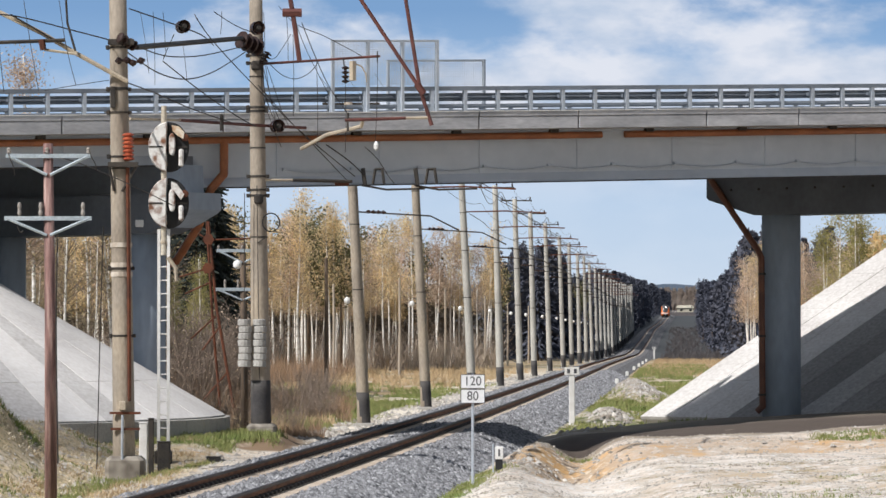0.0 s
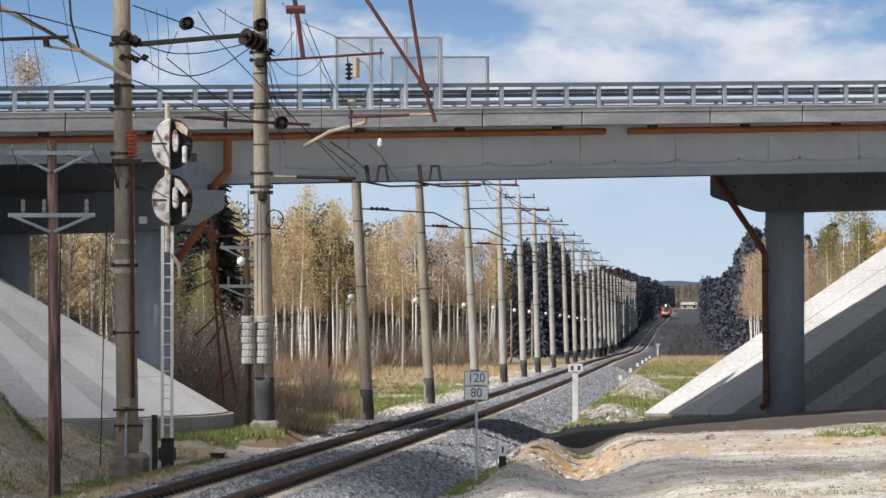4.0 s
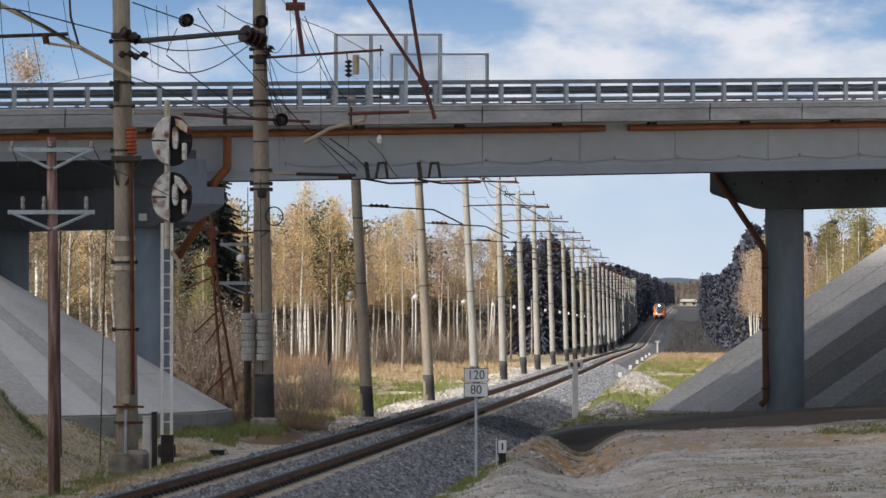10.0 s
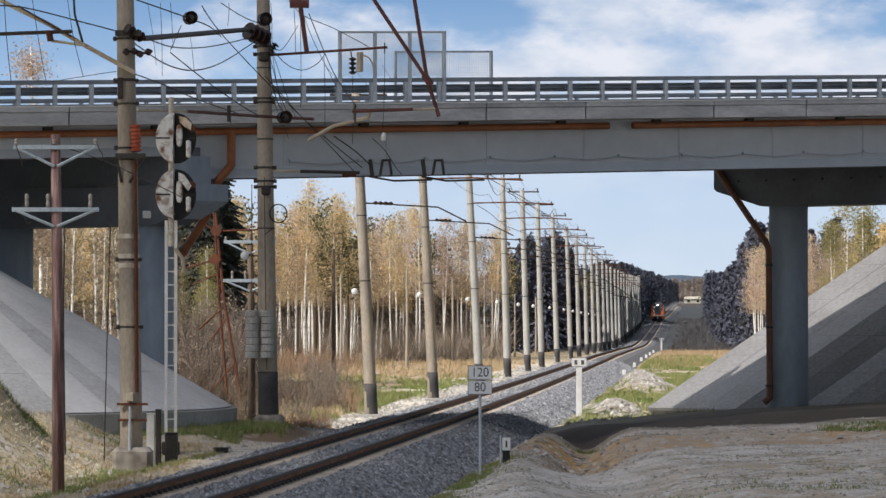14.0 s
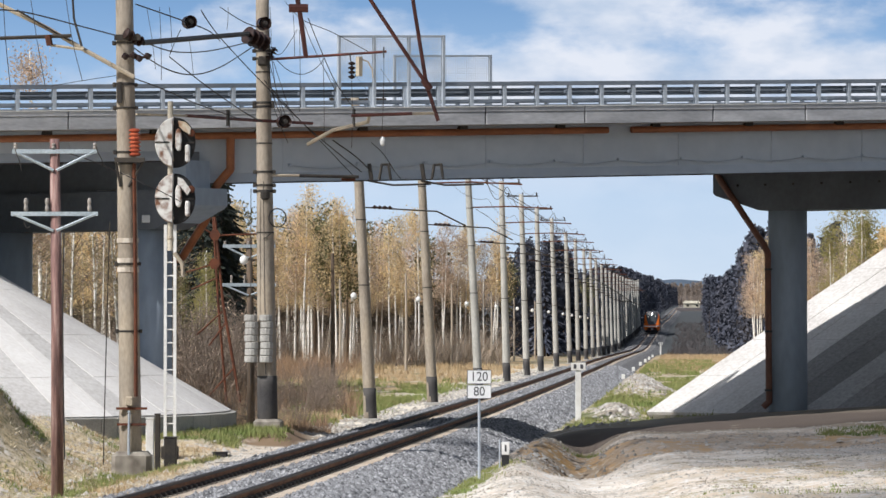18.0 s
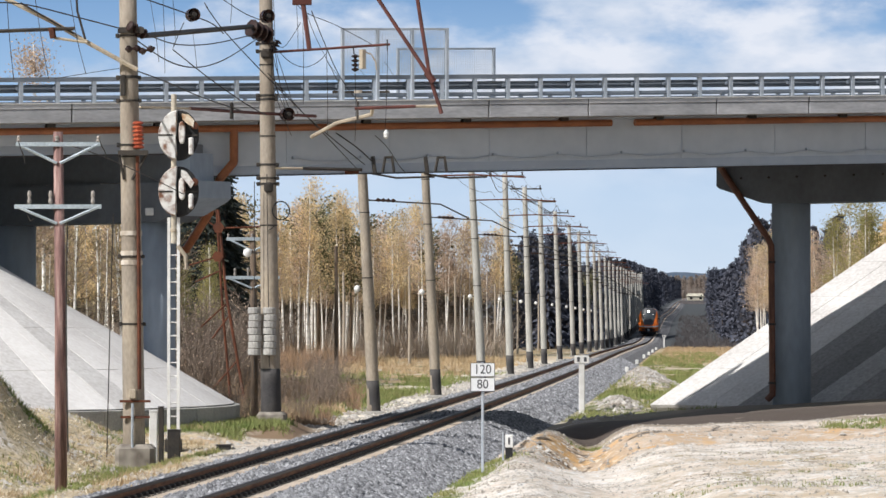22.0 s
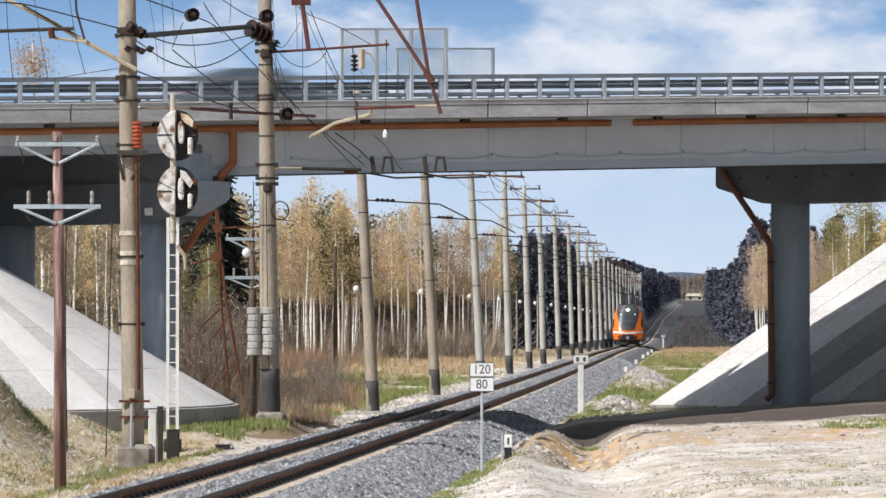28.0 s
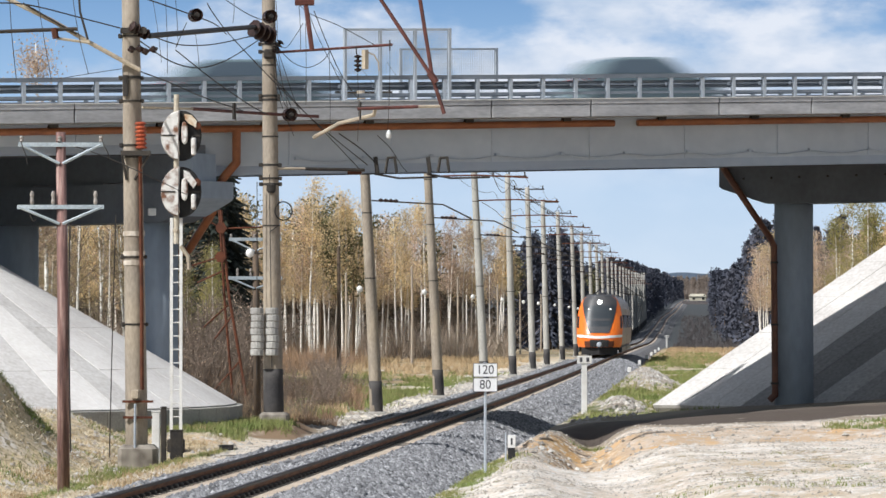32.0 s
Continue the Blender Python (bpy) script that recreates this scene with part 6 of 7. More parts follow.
        plant(K_OCHRE if k % 4 else K_BIRCH, k, d * r.uniform(0.0862, 0.105), d, r.uniform(0.58, 0.8), r.uniform(0, 360), "far bank birches")
    for k in range(80):
        d = 430 + 330 * r.random()
        x = float(line_x(d)) + (11.5 if d > 560 else 14.5) + 22 * r.random() ** 1.3
        plant(K_FAR, k, x, d, r.uniform(0.84, 1.0) if d < 560 else r.uniform(0.75, 0.95), r.uniform(0, 360), "far bank spruces")


woods()


def merged(name, label, spots, kinds, material):
    vs, fs, n = [], [], 0
    for i, (x, y, s) in enumerate(spots):
        _, _, (v, f) = kinds[i % len(kinds)]
        if f.shape[1] == 4:
            f = np.concatenate([f[:, :3], f[:, [0, 2, 3]]])
        a = i * 2.4
        w = np.stack([v[:, 0] * math.cos(a) - v[:, 1] * math.sin(a), v[:, 0] * math.sin(a) + v[:, 1] * math.cos(a), v[:, 2]], -1) * s
        w = w + np.array([x, y, float(ground_z(x, y))])
        vs.append(w)
        fs.append(f + n)
        n += len(v)
    ob = new(name, arrays(name, np.concatenate(vs), np.concatenate(fs), material))
    return tagged(ob, label, "woods", kind="stuff")


def clump(seed, h, n, size):
    """A dense conifer or bushy tree, leafed to the ground."""
    rng = np.random.default_rng(seed)
    z = h * rng.random(n) ** 0.85
    t = z / h
    reach = np.where(seed % 2, 2.3 * (1 - t) ** 0.7 + 0.15, 2.2 * np.sqrt(np.clip(1 - (2 * t - 0.95) ** 2, 0.02, 1)))
    a, q = rng.random(n) * 2 * math.pi, np.sqrt(rng.random(n))
    pts = np.stack([reach * q * np.cos(a), reach * q * np.sin(a), z], -1)
    return None, None, leafy(rng, pts, n, size, 0.12)


def far_woods():
    r = random.Random(5)
    lo = [clump(90 + k, 12.5, 900, 0.26) for k in range(5)]
    spots = []
    for k in range(720):
        side = -1 if k % 2 else 1
        d = 590 + 710 * r.random() if side < 0 else 405 + 895 * r.random() ** 1.3
        edge = 6.8 if side < 0 else 12.6 if d > 560 else 14.5
        spots.append((float(line_x(d)) + side * (edge + 15 * r.random() ** 1.6), d, r.uniform(0.80, 1.05) if side < 0 else r.uniform(0.70, 0.95) * (1.25 if d < 520 else 1.0)))
    for k in range(230):
        d = 585 + 700 * r.random()
        spots.append((float(line_x(d)) - 5.9 - 2.6 * r.random(), d, r.uniform(0.9, 1.06) + (0.08 if d > 750 else 0)))
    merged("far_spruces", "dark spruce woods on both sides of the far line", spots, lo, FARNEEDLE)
    lo = [clump(96 + k, 12.5, 420, 0.42) for k in range(4)]
    spots = []
    for k in range(800):
        d = 1300 + 1700 * r.random()
        side = -1 if k % 2 else 1
        spots.append((float(line_x(d)) + side * ((6.0 if side < 0 else 15) + 24 * r.random() ** 1.5), d, r.uniform(0.75, 1.05)))
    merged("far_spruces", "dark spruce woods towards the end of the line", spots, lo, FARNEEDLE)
    lo = [birch(120 + k, 13, 400, 0.30) for k in range(3)]
    spots = [(float(line_x(d)) + r.uniform(-70, 90), d, r.uniform(0.95, 1.3)) for d in [2500 + 760 * r.random() for k in range(420)]]
    merged("far_birches", "brown leafless woods across the end of the line", spots, lo, BROWNWOOD)
    spots = [(r.uniform(-60, -8) * (d / 330), d, r.uniform(0.85, 1.1)) for d in [330 + 90 * r.random() for k in range(120)]]
    merged("deep_woods", "brown birch woods behind the forest edge", spots, lo, LEAF)
    low = [clump(140 + 2 * k, 7.5, 700, 0.20) for k in range(4)]
    spots = [(r.uniform(-60, 5) * (d / 330), d, r.uniform(0.7, 1.1)) for d in [338 + 60 * r.random() for k in range(190)]]
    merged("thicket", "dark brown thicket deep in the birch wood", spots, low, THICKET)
    spots = [(r.uniform(36, 85) * (d / 330), d, r.uniform(0.75, 1.0)) for d in [330 + 90 * r.random() for k in range(110)]]
    merged("deep_woods", "brown birch woods behind the far bank", spots, lo, LEAF)


far_woods()


# ---- brush, grass and stones ----
def blades(name, label, spots, h, material, per=9, lean=0.4, width=0.012, seed=1):
    rng = np.random.default_rng(seed)
    c = np.repeat(np.array(spots, dtype=float), per, axis=0)
    n = len(c)
    c[:, :2] += rng.normal(0, 0.09, (n, 2))
    z = ground_z(c[:, 0], c[:, 1])
    a = rng.random(n) * 2 * math.pi
    hh = h * (0.4 + 0.9 * rng.random(n)) * c[:, 2]
    tip = np.stack([c[:, 0] + np.cos(a) * hh * lean * rng.random(n), c[:, 1] + np.sin(a) * hh * lean * rng.random(n), z + hh], -1)
    b = rng.random(n) * math.pi
    o = np.stack([np.cos(b) * width, np.sin(b) * width, 0 * b], -1) * (0.6 + 0.8 * rng.random((n, 1)))
    base = np.stack([c[:, 0], c[:, 1], z - 0.03], -1)
    v = np.stack([base - o, base + o, tip], 1).reshape(-1, 3)
    ob = new(name, arrays(name, v, np.arange(3 * n).reshape(-1, 3), material))
    return tagged(ob, label, name.replace("_", " "), kind="stuff")


def greenery():
    r = random.Random(21)
    spots = []
    while len(spots) < 2600:
        x, d = r.uniform(-13, -2), r.uniform(58, 112)
        rr = x - float(line_x(d))
        green = (-4.6 < rr < -2.9 and d < 83) or (-6.4 < rr < -3.9 and 88.5 < d < 96 and waves(x, d, 1.9) > -0.5)
        if green and r.random() < 0.8:
            spots.append((x, d, r.uniform(0.25, 0.75) if d < 83 else r.uniform(0.25, 0.75)))
    while len(spots) < 3500:
        x, d = r.uniform(-6.9, -3.9), r.uniform(88.5, 96.5)
        edge = -4.9 if d < 91.5 else -3.9
        if x < edge and waves(x, d, 2.3) > r.uniform(-0.9, 0.3):
            spots.append((x, d, r.uniform(0.35, 1.0)))
    for k in range(500):
        d = r.uniform(62, 84)
        spots.append((float(line_x(d)) + 3.1 + abs(r.gauss(0, 0.3)), d, r.uniform(0.15, 0.5) * (1 if waves(d, d * 0.7, 1.3) > -0.2 else 0.4)))
    for k in range(260):
        spots.append((r.uniform(9.5, 14), r.uniform(90, 93), r.uniform(0.3, 0.6)))
    while len(spots) < 5400:
        d = r.uniform(122, 240)
        x = float(line_x(d)) + r.uniform(3.2, 8.5)
        hump = max(bump(x, d, 9.7, 176, 0.9, 6), bump(x, d, 6.7, 138, 0.6, 3.5))
        if waves(x, d * 0.35, 1.1) + 0.5 * waves(x, d * 0.3, 3.0) > r.uniform(-0.2, 0.5) + 2 * hump:
            spots.append((x, d, r.uniform(0.25, 0.8)))
    for k in range(70):
        spots.append((r.uniform(2.2, 7.5), r.uniform(60.5, 66), r.uniform(0.1, 0.45)))
    while len(spots) < 6300:
        x, d = r.uniform(-14, -5.5), r.uniform(60, 97)
        if waves(x + 5, d * 0.8, 1.7) > r.uniform(0.25, 0.8) and bump(x, d, -11.0, 77, 2.2, 3.6) < 0.2:
            spots.append((x, d, r.uniform(0.15, 0.55)))
    while len(spots) < 6500:
        x, d = r.uniform(4.5, 13), r.uniform(60, 80)
        if waves(x * 0.6, d, 1.9) > r.uniform(0.3, 0.9):
            spots.append((x, d, r.uniform(0.06, 0.2)))
    for k in range(170):
        d = r.gauss(78.4, 0.5)
        spots.append((-d * r.uniform(0.106, 0.124), d, r.uniform(0.2, 1.0)))
    for k in range(60):
        spots.append((r.gauss(3.75, 0.15), r.gauss(93.2, 0.6), r.uniform(0.3, 0.8)))
    blades("green_grass", "fresh green spring grass beside the ballast", spots, 0.19, GRASS, 12, lean=0.9, width=0.015)
    spots = []
    while len(spots) < 3000:
        d = r.uniform(116, 222)
        x = float(line_x(d)) - 4.2 - 17 * r.random()
        if waves(x, d * 0.3, 0.8) > r.uniform(-0.5, 0.4):
            spots.append((x, d, r.uniform(0.3, 1.1)))
    while len(spots) < 6200:
        d = r.uniform(124, 182)
        x = float(line_x(d)) - r.uniform(4.9, 8.6)
        if waves(x + 2, d * 0.22, 0.9) > r.uniform(-0.35, 0.3):
            spots.append((x, d, r.uniform(0.4, 1.2)))
    while len(spots) < 8200:
        d = r.uniform(114, 215)
        x = float(line_x(d)) + r.uniform(3.3, 8.0)
        heap = max(bump(x, d, 9.7, 176, 1.0, 6), bump(x, d, 6.7, 138, 0.65, 3.5))
        if waves(x, d * 0.25, 1.0) > r.uniform(-0.6, 0.3) + 2 * heap:
            spots.append((x, d, r.uniform(0.3, 1.0)))
    while len(spots) < 9600:
        d = r.uniform(235, 345)
        x = float(line_x(d)) + r.uniform(3.4, 9.0)
        if waves(x, d * 0.12, 0.9) > r.uniform(-0.5, 0.4):
            spots.append((x, d, r.uniform(0.5, 1.3)))
    blades("meadow_grass", "green meadow grass beyond the poles", spots, 0.22, GRASS, 9, lean=0.8, width=0.025, seed=2)
    spots, litter = [], []
    while len(spots) < 2600:
        d = r.uniform(206, 300)
        x = float(line_x(d)) - 5 - 31 * r.random()
        k = waves(x, d * 0.4, 0.7)
        if k > r.uniform(-0.8, 0.5):
            spots.append((x, d, r.uniform(0.3, 1.0) + 0.7 * max(0.0, float(k))))
    while len(spots) < 3900:
        d = r.uniform(99, 134)
        x = float(line_x(d)) - 5.3 - 4.5 * r.random()
        if float(waves(x, d * 0.4, 1.6)) > r.uniform(-0.7, 0.3):
            spots.append((x, d, r.uniform(0.25, 0.95)))
    for k in range(1500):
        d = r.uniform(250, 450)
        spots.append((float(line_x(d)) + r.uniform(4.0, 14.0), d, r.uniform(0.2, 0.9)))
    for k in range(10500):
        x, d = r.uniform(-13, -5.0), r.uniform(60, 96)
        if waves(x, d, 1.4) > r.uniform(-0.9, 0.3):
            litter.append((x, d, r.uniform(0.4, 1.3)))
    blades("straw_litter", "pale flattened straw strewn over the gravel mound", litter, 0.06, STRAW, 10, lean=3.5, width=0.011, seed=14)
    tufts = []
    while len(tufts) < 1500:
        x, d = r.uniform(-13, -5.2), r.uniform(60, 97)
        if waves(x + 1, d * 0.9, 2.6) + 0.5 * waves(x, d, 6.0) > r.uniform(0.2, 0.9):
            tufts.append((x, d, r.uniform(0.4, 1.3)))
    blades("straw_tufts", "tufts of dead yellow grass on the gravel mound", tufts, 0.13, DRY, 12, lean=1.4, width=0.010, seed=17)
    blades("dry_grass", "dry straw-coloured grass and reeds", spots, 0.42, DRY, 9, lean=0.8, width=0.022, seed=3)
    spots = []
    for k in range(1500):
        d = r.uniform(215, 262)
        spots.append((float(line_x(d)) - 16 - 22 * r.random(), d, r.uniform(0.6, 1.4)))
    while len(spots) < 1760:
        d = r.uniform(133, 168)
        x = -d * r.uniform(0.022, 0.05)
        k = float(waves(x, d * 0.35, 1.5))
        if k > r.uniform(-0.3, 0.5):
            spots.append((x, d, r.uniform(0.15, 0.5) + 0.3 * max(0.0, k)))
    while len(spots) < 1960:
        d = r.uniform(104, 133)
        x = -d * r.uniform(0.03, 0.056)
        if float(waves(x + 1, d * 0.5, 1.9)) > r.uniform(-0.1, 0.6):
            spots.append((x, d, r.uniform(0.12, 0.45)))
    for k in range(420):
        d = r.uniform(140, 180)
        spots.append((-d * r.uniform(0.053, 0.076), d, r.uniform(0.5, 1.5)))
    blades("bare_brush", "reddish brown leafless brush in the meadow", spots, 1.25, SHRUB, 14, lean=0.9, width=0.014, seed=4)
    spots = []
    for k in range(1600):
        d = 440 + 560 * r.random() ** 1.3
        spots.append((float(line_x(d)) + r.uniform(4.5, 14.5), d, r.uniform(0.1, 0.45)))
    far = []
    for k in range(2600):
        d = 300 + 75 * r.random()
        far.append((r.uniform(-0.115, 0.018) * d, d, r.uniform(0.4, 1.1)))
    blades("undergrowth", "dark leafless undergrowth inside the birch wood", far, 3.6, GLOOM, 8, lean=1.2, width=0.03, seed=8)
    brown = []
    for k in range(1500):
        d = 2500 + 760 * r.random()
        brown.append((float(line_x(d)) + r.uniform(-60, 90), d, r.uniform(0.5, 1.2)))
    blades("far_brush", "brown leafless brush at the end of the line", brown, 8.0, BROWNWOOD, 6, lean=0.3, width=0.5, seed=12)
    blades("dark_scrub", "dark leafless scrub along the forest corridor", spots, 2.0, SCRUB, 10, lean=0.6, width=0.03, seed=6)


greenery()


def rubble():
    rng = np.random.default_rng(9)
    n = 115000
    x, d = rng.uniform(-14, 14, n) - 4 * rng.random(n) ** 2, 56 + 46 * rng.random(n) ** 1.25
    patch = waves(x, d, 1.1) + 0.7 * waves(x + 3, d, 3.1)
    scarp = (x > -4.7) & (x < -3.4) & (d > 90.5) & (d < 100)
    # no pale stones where the soil is painted dark for the bridge's shade
    dark_strip = (x > 2.0) & (d > 96.2)
    keep = ~scarp & ~dark_strip & ((x - line_x(d) > 3.0) | (x - line_x(d) < -1.9)) & (patch + 1.6 * rng.random(n) > 0.35)
    x, d = x[keep], d[keep]
    size = 0.007 + 0.028 * rng.random(len(x)) ** 2.6
    hx = np.concatenate([rng.normal(9.7, 0.6, 1500), rng.normal(6.7, 0.4, 420), rng.uniform(3.5, 6.0, 300)])
    hd = np.concatenate([rng.normal(175, 4.5, 1500), rng.normal(137.5, 2.6, 420), rng.uniform(110, 130, 300)])
    clear = hx - line_x(hd) > 3.4
    x, d = np.concatenate([x, hx[clear]]), np.concatenate([d, hd[clear]])
    size = np.concatenate([size, 0.03 + 0.09 * rng.random(clear.sum()) ** 2])
    # larger pale lumps on the mound and crumbs of clay in the ditch
    mx = np.concatenate([rng.uniform(-14, -4.6, 5200), rng.normal(3.2, 0.8, 900), rng.uniform(4, 12, 500)])
    md = np.concatenate([rng.uniform(60, 97, 5200), rng.normal(87, 3.5, 900), rng.uniform(84, 92, 500)])
    ok = ((mx - line_x(md) > 3.0) | (mx - line_x(md) < -2.2)) & (waves(mx, md, 1.5) + 1.3 * rng.random(len(mx)) > 0.45)
    x, d = np.concatenate([x, mx[ok]]), np.concatenate([d, md[ok]])
    size = np.concatenate([size, 0.018 + 0.06 * rng.random(ok.sum()) ** 2.2])
    # pale stones along the far verge
    vd = 100 + 170 * rng.random(9000) ** 1.3
    vx = line_x(vd) - 2.5 - 2.6 * rng.random(9000) ** 1.4
    ok = waves(vx, vd * 0.35, 1.3) + 1.2 * rng.random(9000) > 0.25
    x, d = np.concatenate([x, vx[ok]]), np.concatenate([d, vd[ok]])
    size = np.concatenate([size, 0.03 + 0.07 * rng.random(ok.sum()) ** 2])
    v, f = pebbles(rng, np.stack([x, d, ground_z(x, d) - 0.003], -1), size)
    ob = new("rubble", arrays("rubble", v, f, CHALK))
    tagged(ob, "loose chalky stones strewn over the sand", "stones", kind="stuff")


CHALK = mat("chalk_stone", (0.68, 0.65, 0.60), (0.38, 0.33, 0.27), 1.2, 0.9, piece=0.45)
rubble()


# ---- sky beyond the woods ----
def sky_backdrop():
    m = bpy.data.materials.new("cloudy_sky")
    m.use_nodes = True
    n, l = m.node_tree.nodes, m.node_tree.links
    n.remove(n["Principled BSDF"])
    em = n.new("ShaderNodeEmission")
    co, mp = n.new("ShaderNodeTexCoord"), n.new("ShaderNodeMapping")
    l.new(co.outputs["Object"], mp.inputs[0])
    mp.inputs["Scale"].default_value = (0.0040, 0.0040, 0.0085)
    mp.inputs["Location"].default_value = (0.62, 0.0, 0.40)
    t = n.new("ShaderNodeTexNoise")
    t.inputs["Scale"].default_value, t.inputs["Detail"].default_value, t.inputs["Roughness"].default_value = 1.0, 9, 0.55
    l.new(mp.outputs[0], t.inputs["Vector"])
    sep = n.new("ShaderNodeSeparateXYZ")
    l.new(co.outputs["Object"], sep.inputs[0])
    hgt = n.new("ShaderNodeMapRange")
    hgt.inputs[1].default_value, hgt.inputs[2].default_value = 40, 380
    l.new(sep.outputs[2], hgt.inputs[0])
    blue = n.new("ShaderNodeValToRGB")
    e = blue.color_ramp.elements
    e[0].position, e[0].color = 0.0, (0.64, 0.75, 0.87, 1)
    e[1].position, e[1].color = 1.0, (0.22, 0.385, 0.64, 1)
    for q, c in ((0.34, (0.55, 0.69, 0.86, 1)), (0.70, (0.36, 0.54, 0.78, 1))):
        blue.color_ramp.elements.new(q).color = c
    l.new(hgt.outputs[0], blue.inputs[0])
    cl = n.new("ShaderNodeMapRange")
    cl.interpolation_type = "SMOOTHSTEP"
    cl.inputs[1].default_value, cl.inputs[2].default_value = 0.40, 0.58
    # more cloud towards one side and lower down
    tilt, drop = n.new("ShaderNodeMath"), n.new("ShaderNodeMath")
    tilt.operation = drop.operation = "MULTIPLY_ADD"
    l.new(sep.outputs[0], tilt.inputs[0])
    tilt.inputs[1].default_value = 0.00013
    l.new(t.outputs[0], tilt.inputs[2])
    l.new(hgt.outputs[0], drop.inputs[0])
    drop.inputs[1].default_value = -0.5
    l.new(tilt.outputs[0], drop.inputs[2])
    lift, band, low = n.new("ShaderNodeMath"), n.new("ShaderNodeMath"), n.new("ShaderNodeMapRange")
    lift.operation, band.operation = "ADD", "MULTIPLY"
    l.new(drop.outputs[0], lift.inputs[0])
    lift.inputs[1].default_value = 0.40
    l.new(lift.outputs[0], cl.inputs[0])
    low.inputs[1].default_value, low.inputs[2].default_value, low.inputs[3].default_value = 150, 250, 0.12
    l.new(sep.outputs[2], low.inputs[0])
    l.new(cl.outputs[0], band.inputs[0])
    l.new(low.outputs[0], band.inputs[1])
    # grey bellies and white tops
    puff, tone = n.new("ShaderNodeTexNoise"), n.new("ShaderNodeValToRGB")
    puff.inputs["Scale"].default_value, puff.inputs["Detail"].default_value = 2.6, 6
    l.new(mp.outputs[0], puff.inputs["Vector"])
    l.new(puff.outputs[0], tone.inputs[0])
    tone.color_ramp.elements[0].position, tone.color_ramp.elements[1].position = 0.36, 0.62
    tone.color_ramp.elements[0].color, tone.color_ramp.elements[1].color = (0.52, 0.62, 0.77, 1), (0.80, 0.83, 0.90, 1)
    mx = n.new("ShaderNodeMix")
    mx.data_type = "RGBA"
    l.new(band.outputs[0], mx.inputs[0])
    l.new(blue.outputs[0], mx.inputs[6])
    l.new(tone.outputs[0], mx.inputs[7])
    l.new(mx.outputs[2], em.inputs[0])
    em.inputs[1].default_value = 1.0
    l.new(em.outputs[0], n["Material Output"].inputs[0])
    g = Geo()
    rings = []
    for a in range(-30, 31, 3):
        x, y = 4300 * math.sin(math.radians(a)), 4300 * math.cos(math.radians(a))
        rings.append([(x, y, -60), (x, y, 900)])
    ob = new("sky_backdrop", g.loft(rings, closed=False).mesh("sky_backdrop", m))
    tagged(ob, "pale blue sky with white clouds", "sky", kind="structure")
    # low wooded rise on the skyline
    g = Geo()
    pts = []
    r = random.Random(8)
    for k in range(140):
        x = -300 + 10 * k
        pts.append((x, 45.5 + 3.0 * math.sin(k * 0.11) + r.uniform(-1.6, 1.6)))
    g.loft([[(x, 3300, -20), (x, 3300, z), (x, 3340, z - 3), (x, 3400, -20)] for x, z in pts])
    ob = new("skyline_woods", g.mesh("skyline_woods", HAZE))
    tagged(ob, "low blue-green wooded rise on the skyline", "woods", kind="structure")


# the blue here is distance haze, painted as base colour
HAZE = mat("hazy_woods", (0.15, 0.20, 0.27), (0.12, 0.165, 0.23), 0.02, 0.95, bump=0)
sky_backdrop()


# ---- the train ----
ORANGE = mat("orange_enamel", (0.86, 0.20, 0.025), (0.80, 0.17, 0.02), 1.0, 0.3, bump=0, spec=0.5)
TRAINWHITE = mat("white_enamel", (0.85, 0.85, 0.85), (0.8, 0.8, 0.8), 1.0, 0.3, bump=0)
TRAINGREY = mat("dark_grey_enamel", (0.06, 0.062, 0.066), (0.08, 0.08, 0.085), 1.0, 0.4, bump=0)
# dark grey stands for the shade on the coach sides, not their livery
COACH = mat("shaded_coach_side", (0.13, 0.12, 0.12), (0.17, 0.15, 0.14), 0.5, 0.4, bump=0)
SCREEN = mat("tinted_screen", (0.035, 0.042, 0.05), (0.05, 0.06, 0.068), 1.0, 0.3, bump=0, spec=0.5)
LAMP = glow("headlamp", (1.0, 0.95, 0.82), 14.0)
SMALLLAMP = glow("side_lamp", (1.0, 0.96, 0.9), 1.1)


def half_width(z):
    return float(np.interp(z, [0.3, 0.8, 1.4, 2.4, 3.2, 3.9, 4.2], [1.34, 1.60, 1.66, 1.65, 1.54, 1.28, 0.97]))


def nose(s, z, off=0.0):
    back = float(np.interp(z, [0.3, 1.0, 1.45, 1.9, 4.2], [0.10, 0.0, 0.05, 0.35, 1.75]))
    return Vector((half_width(z) * s * (1 - 0.0), back + 0.85 * abs(s) ** 3.2 - off, z))


def patch(left, right, z0, z1, off, n=12, m=8):
    """A piece of the nose's skin between two edges that may slant."""
    g = Geo()
    rows = []
    for j in range(m + 1):
        t = j / m
        z = z0 + (z1 - z0) * t
        a, b = left[0] + (left[1] - left[0]) * t, right[0] + (right[1] - right[0]) * t
        rows.append([nose(a + (b - a) * i / n, z, off) for i in range(n + 1)])
    return g.loft(rows, closed=False)


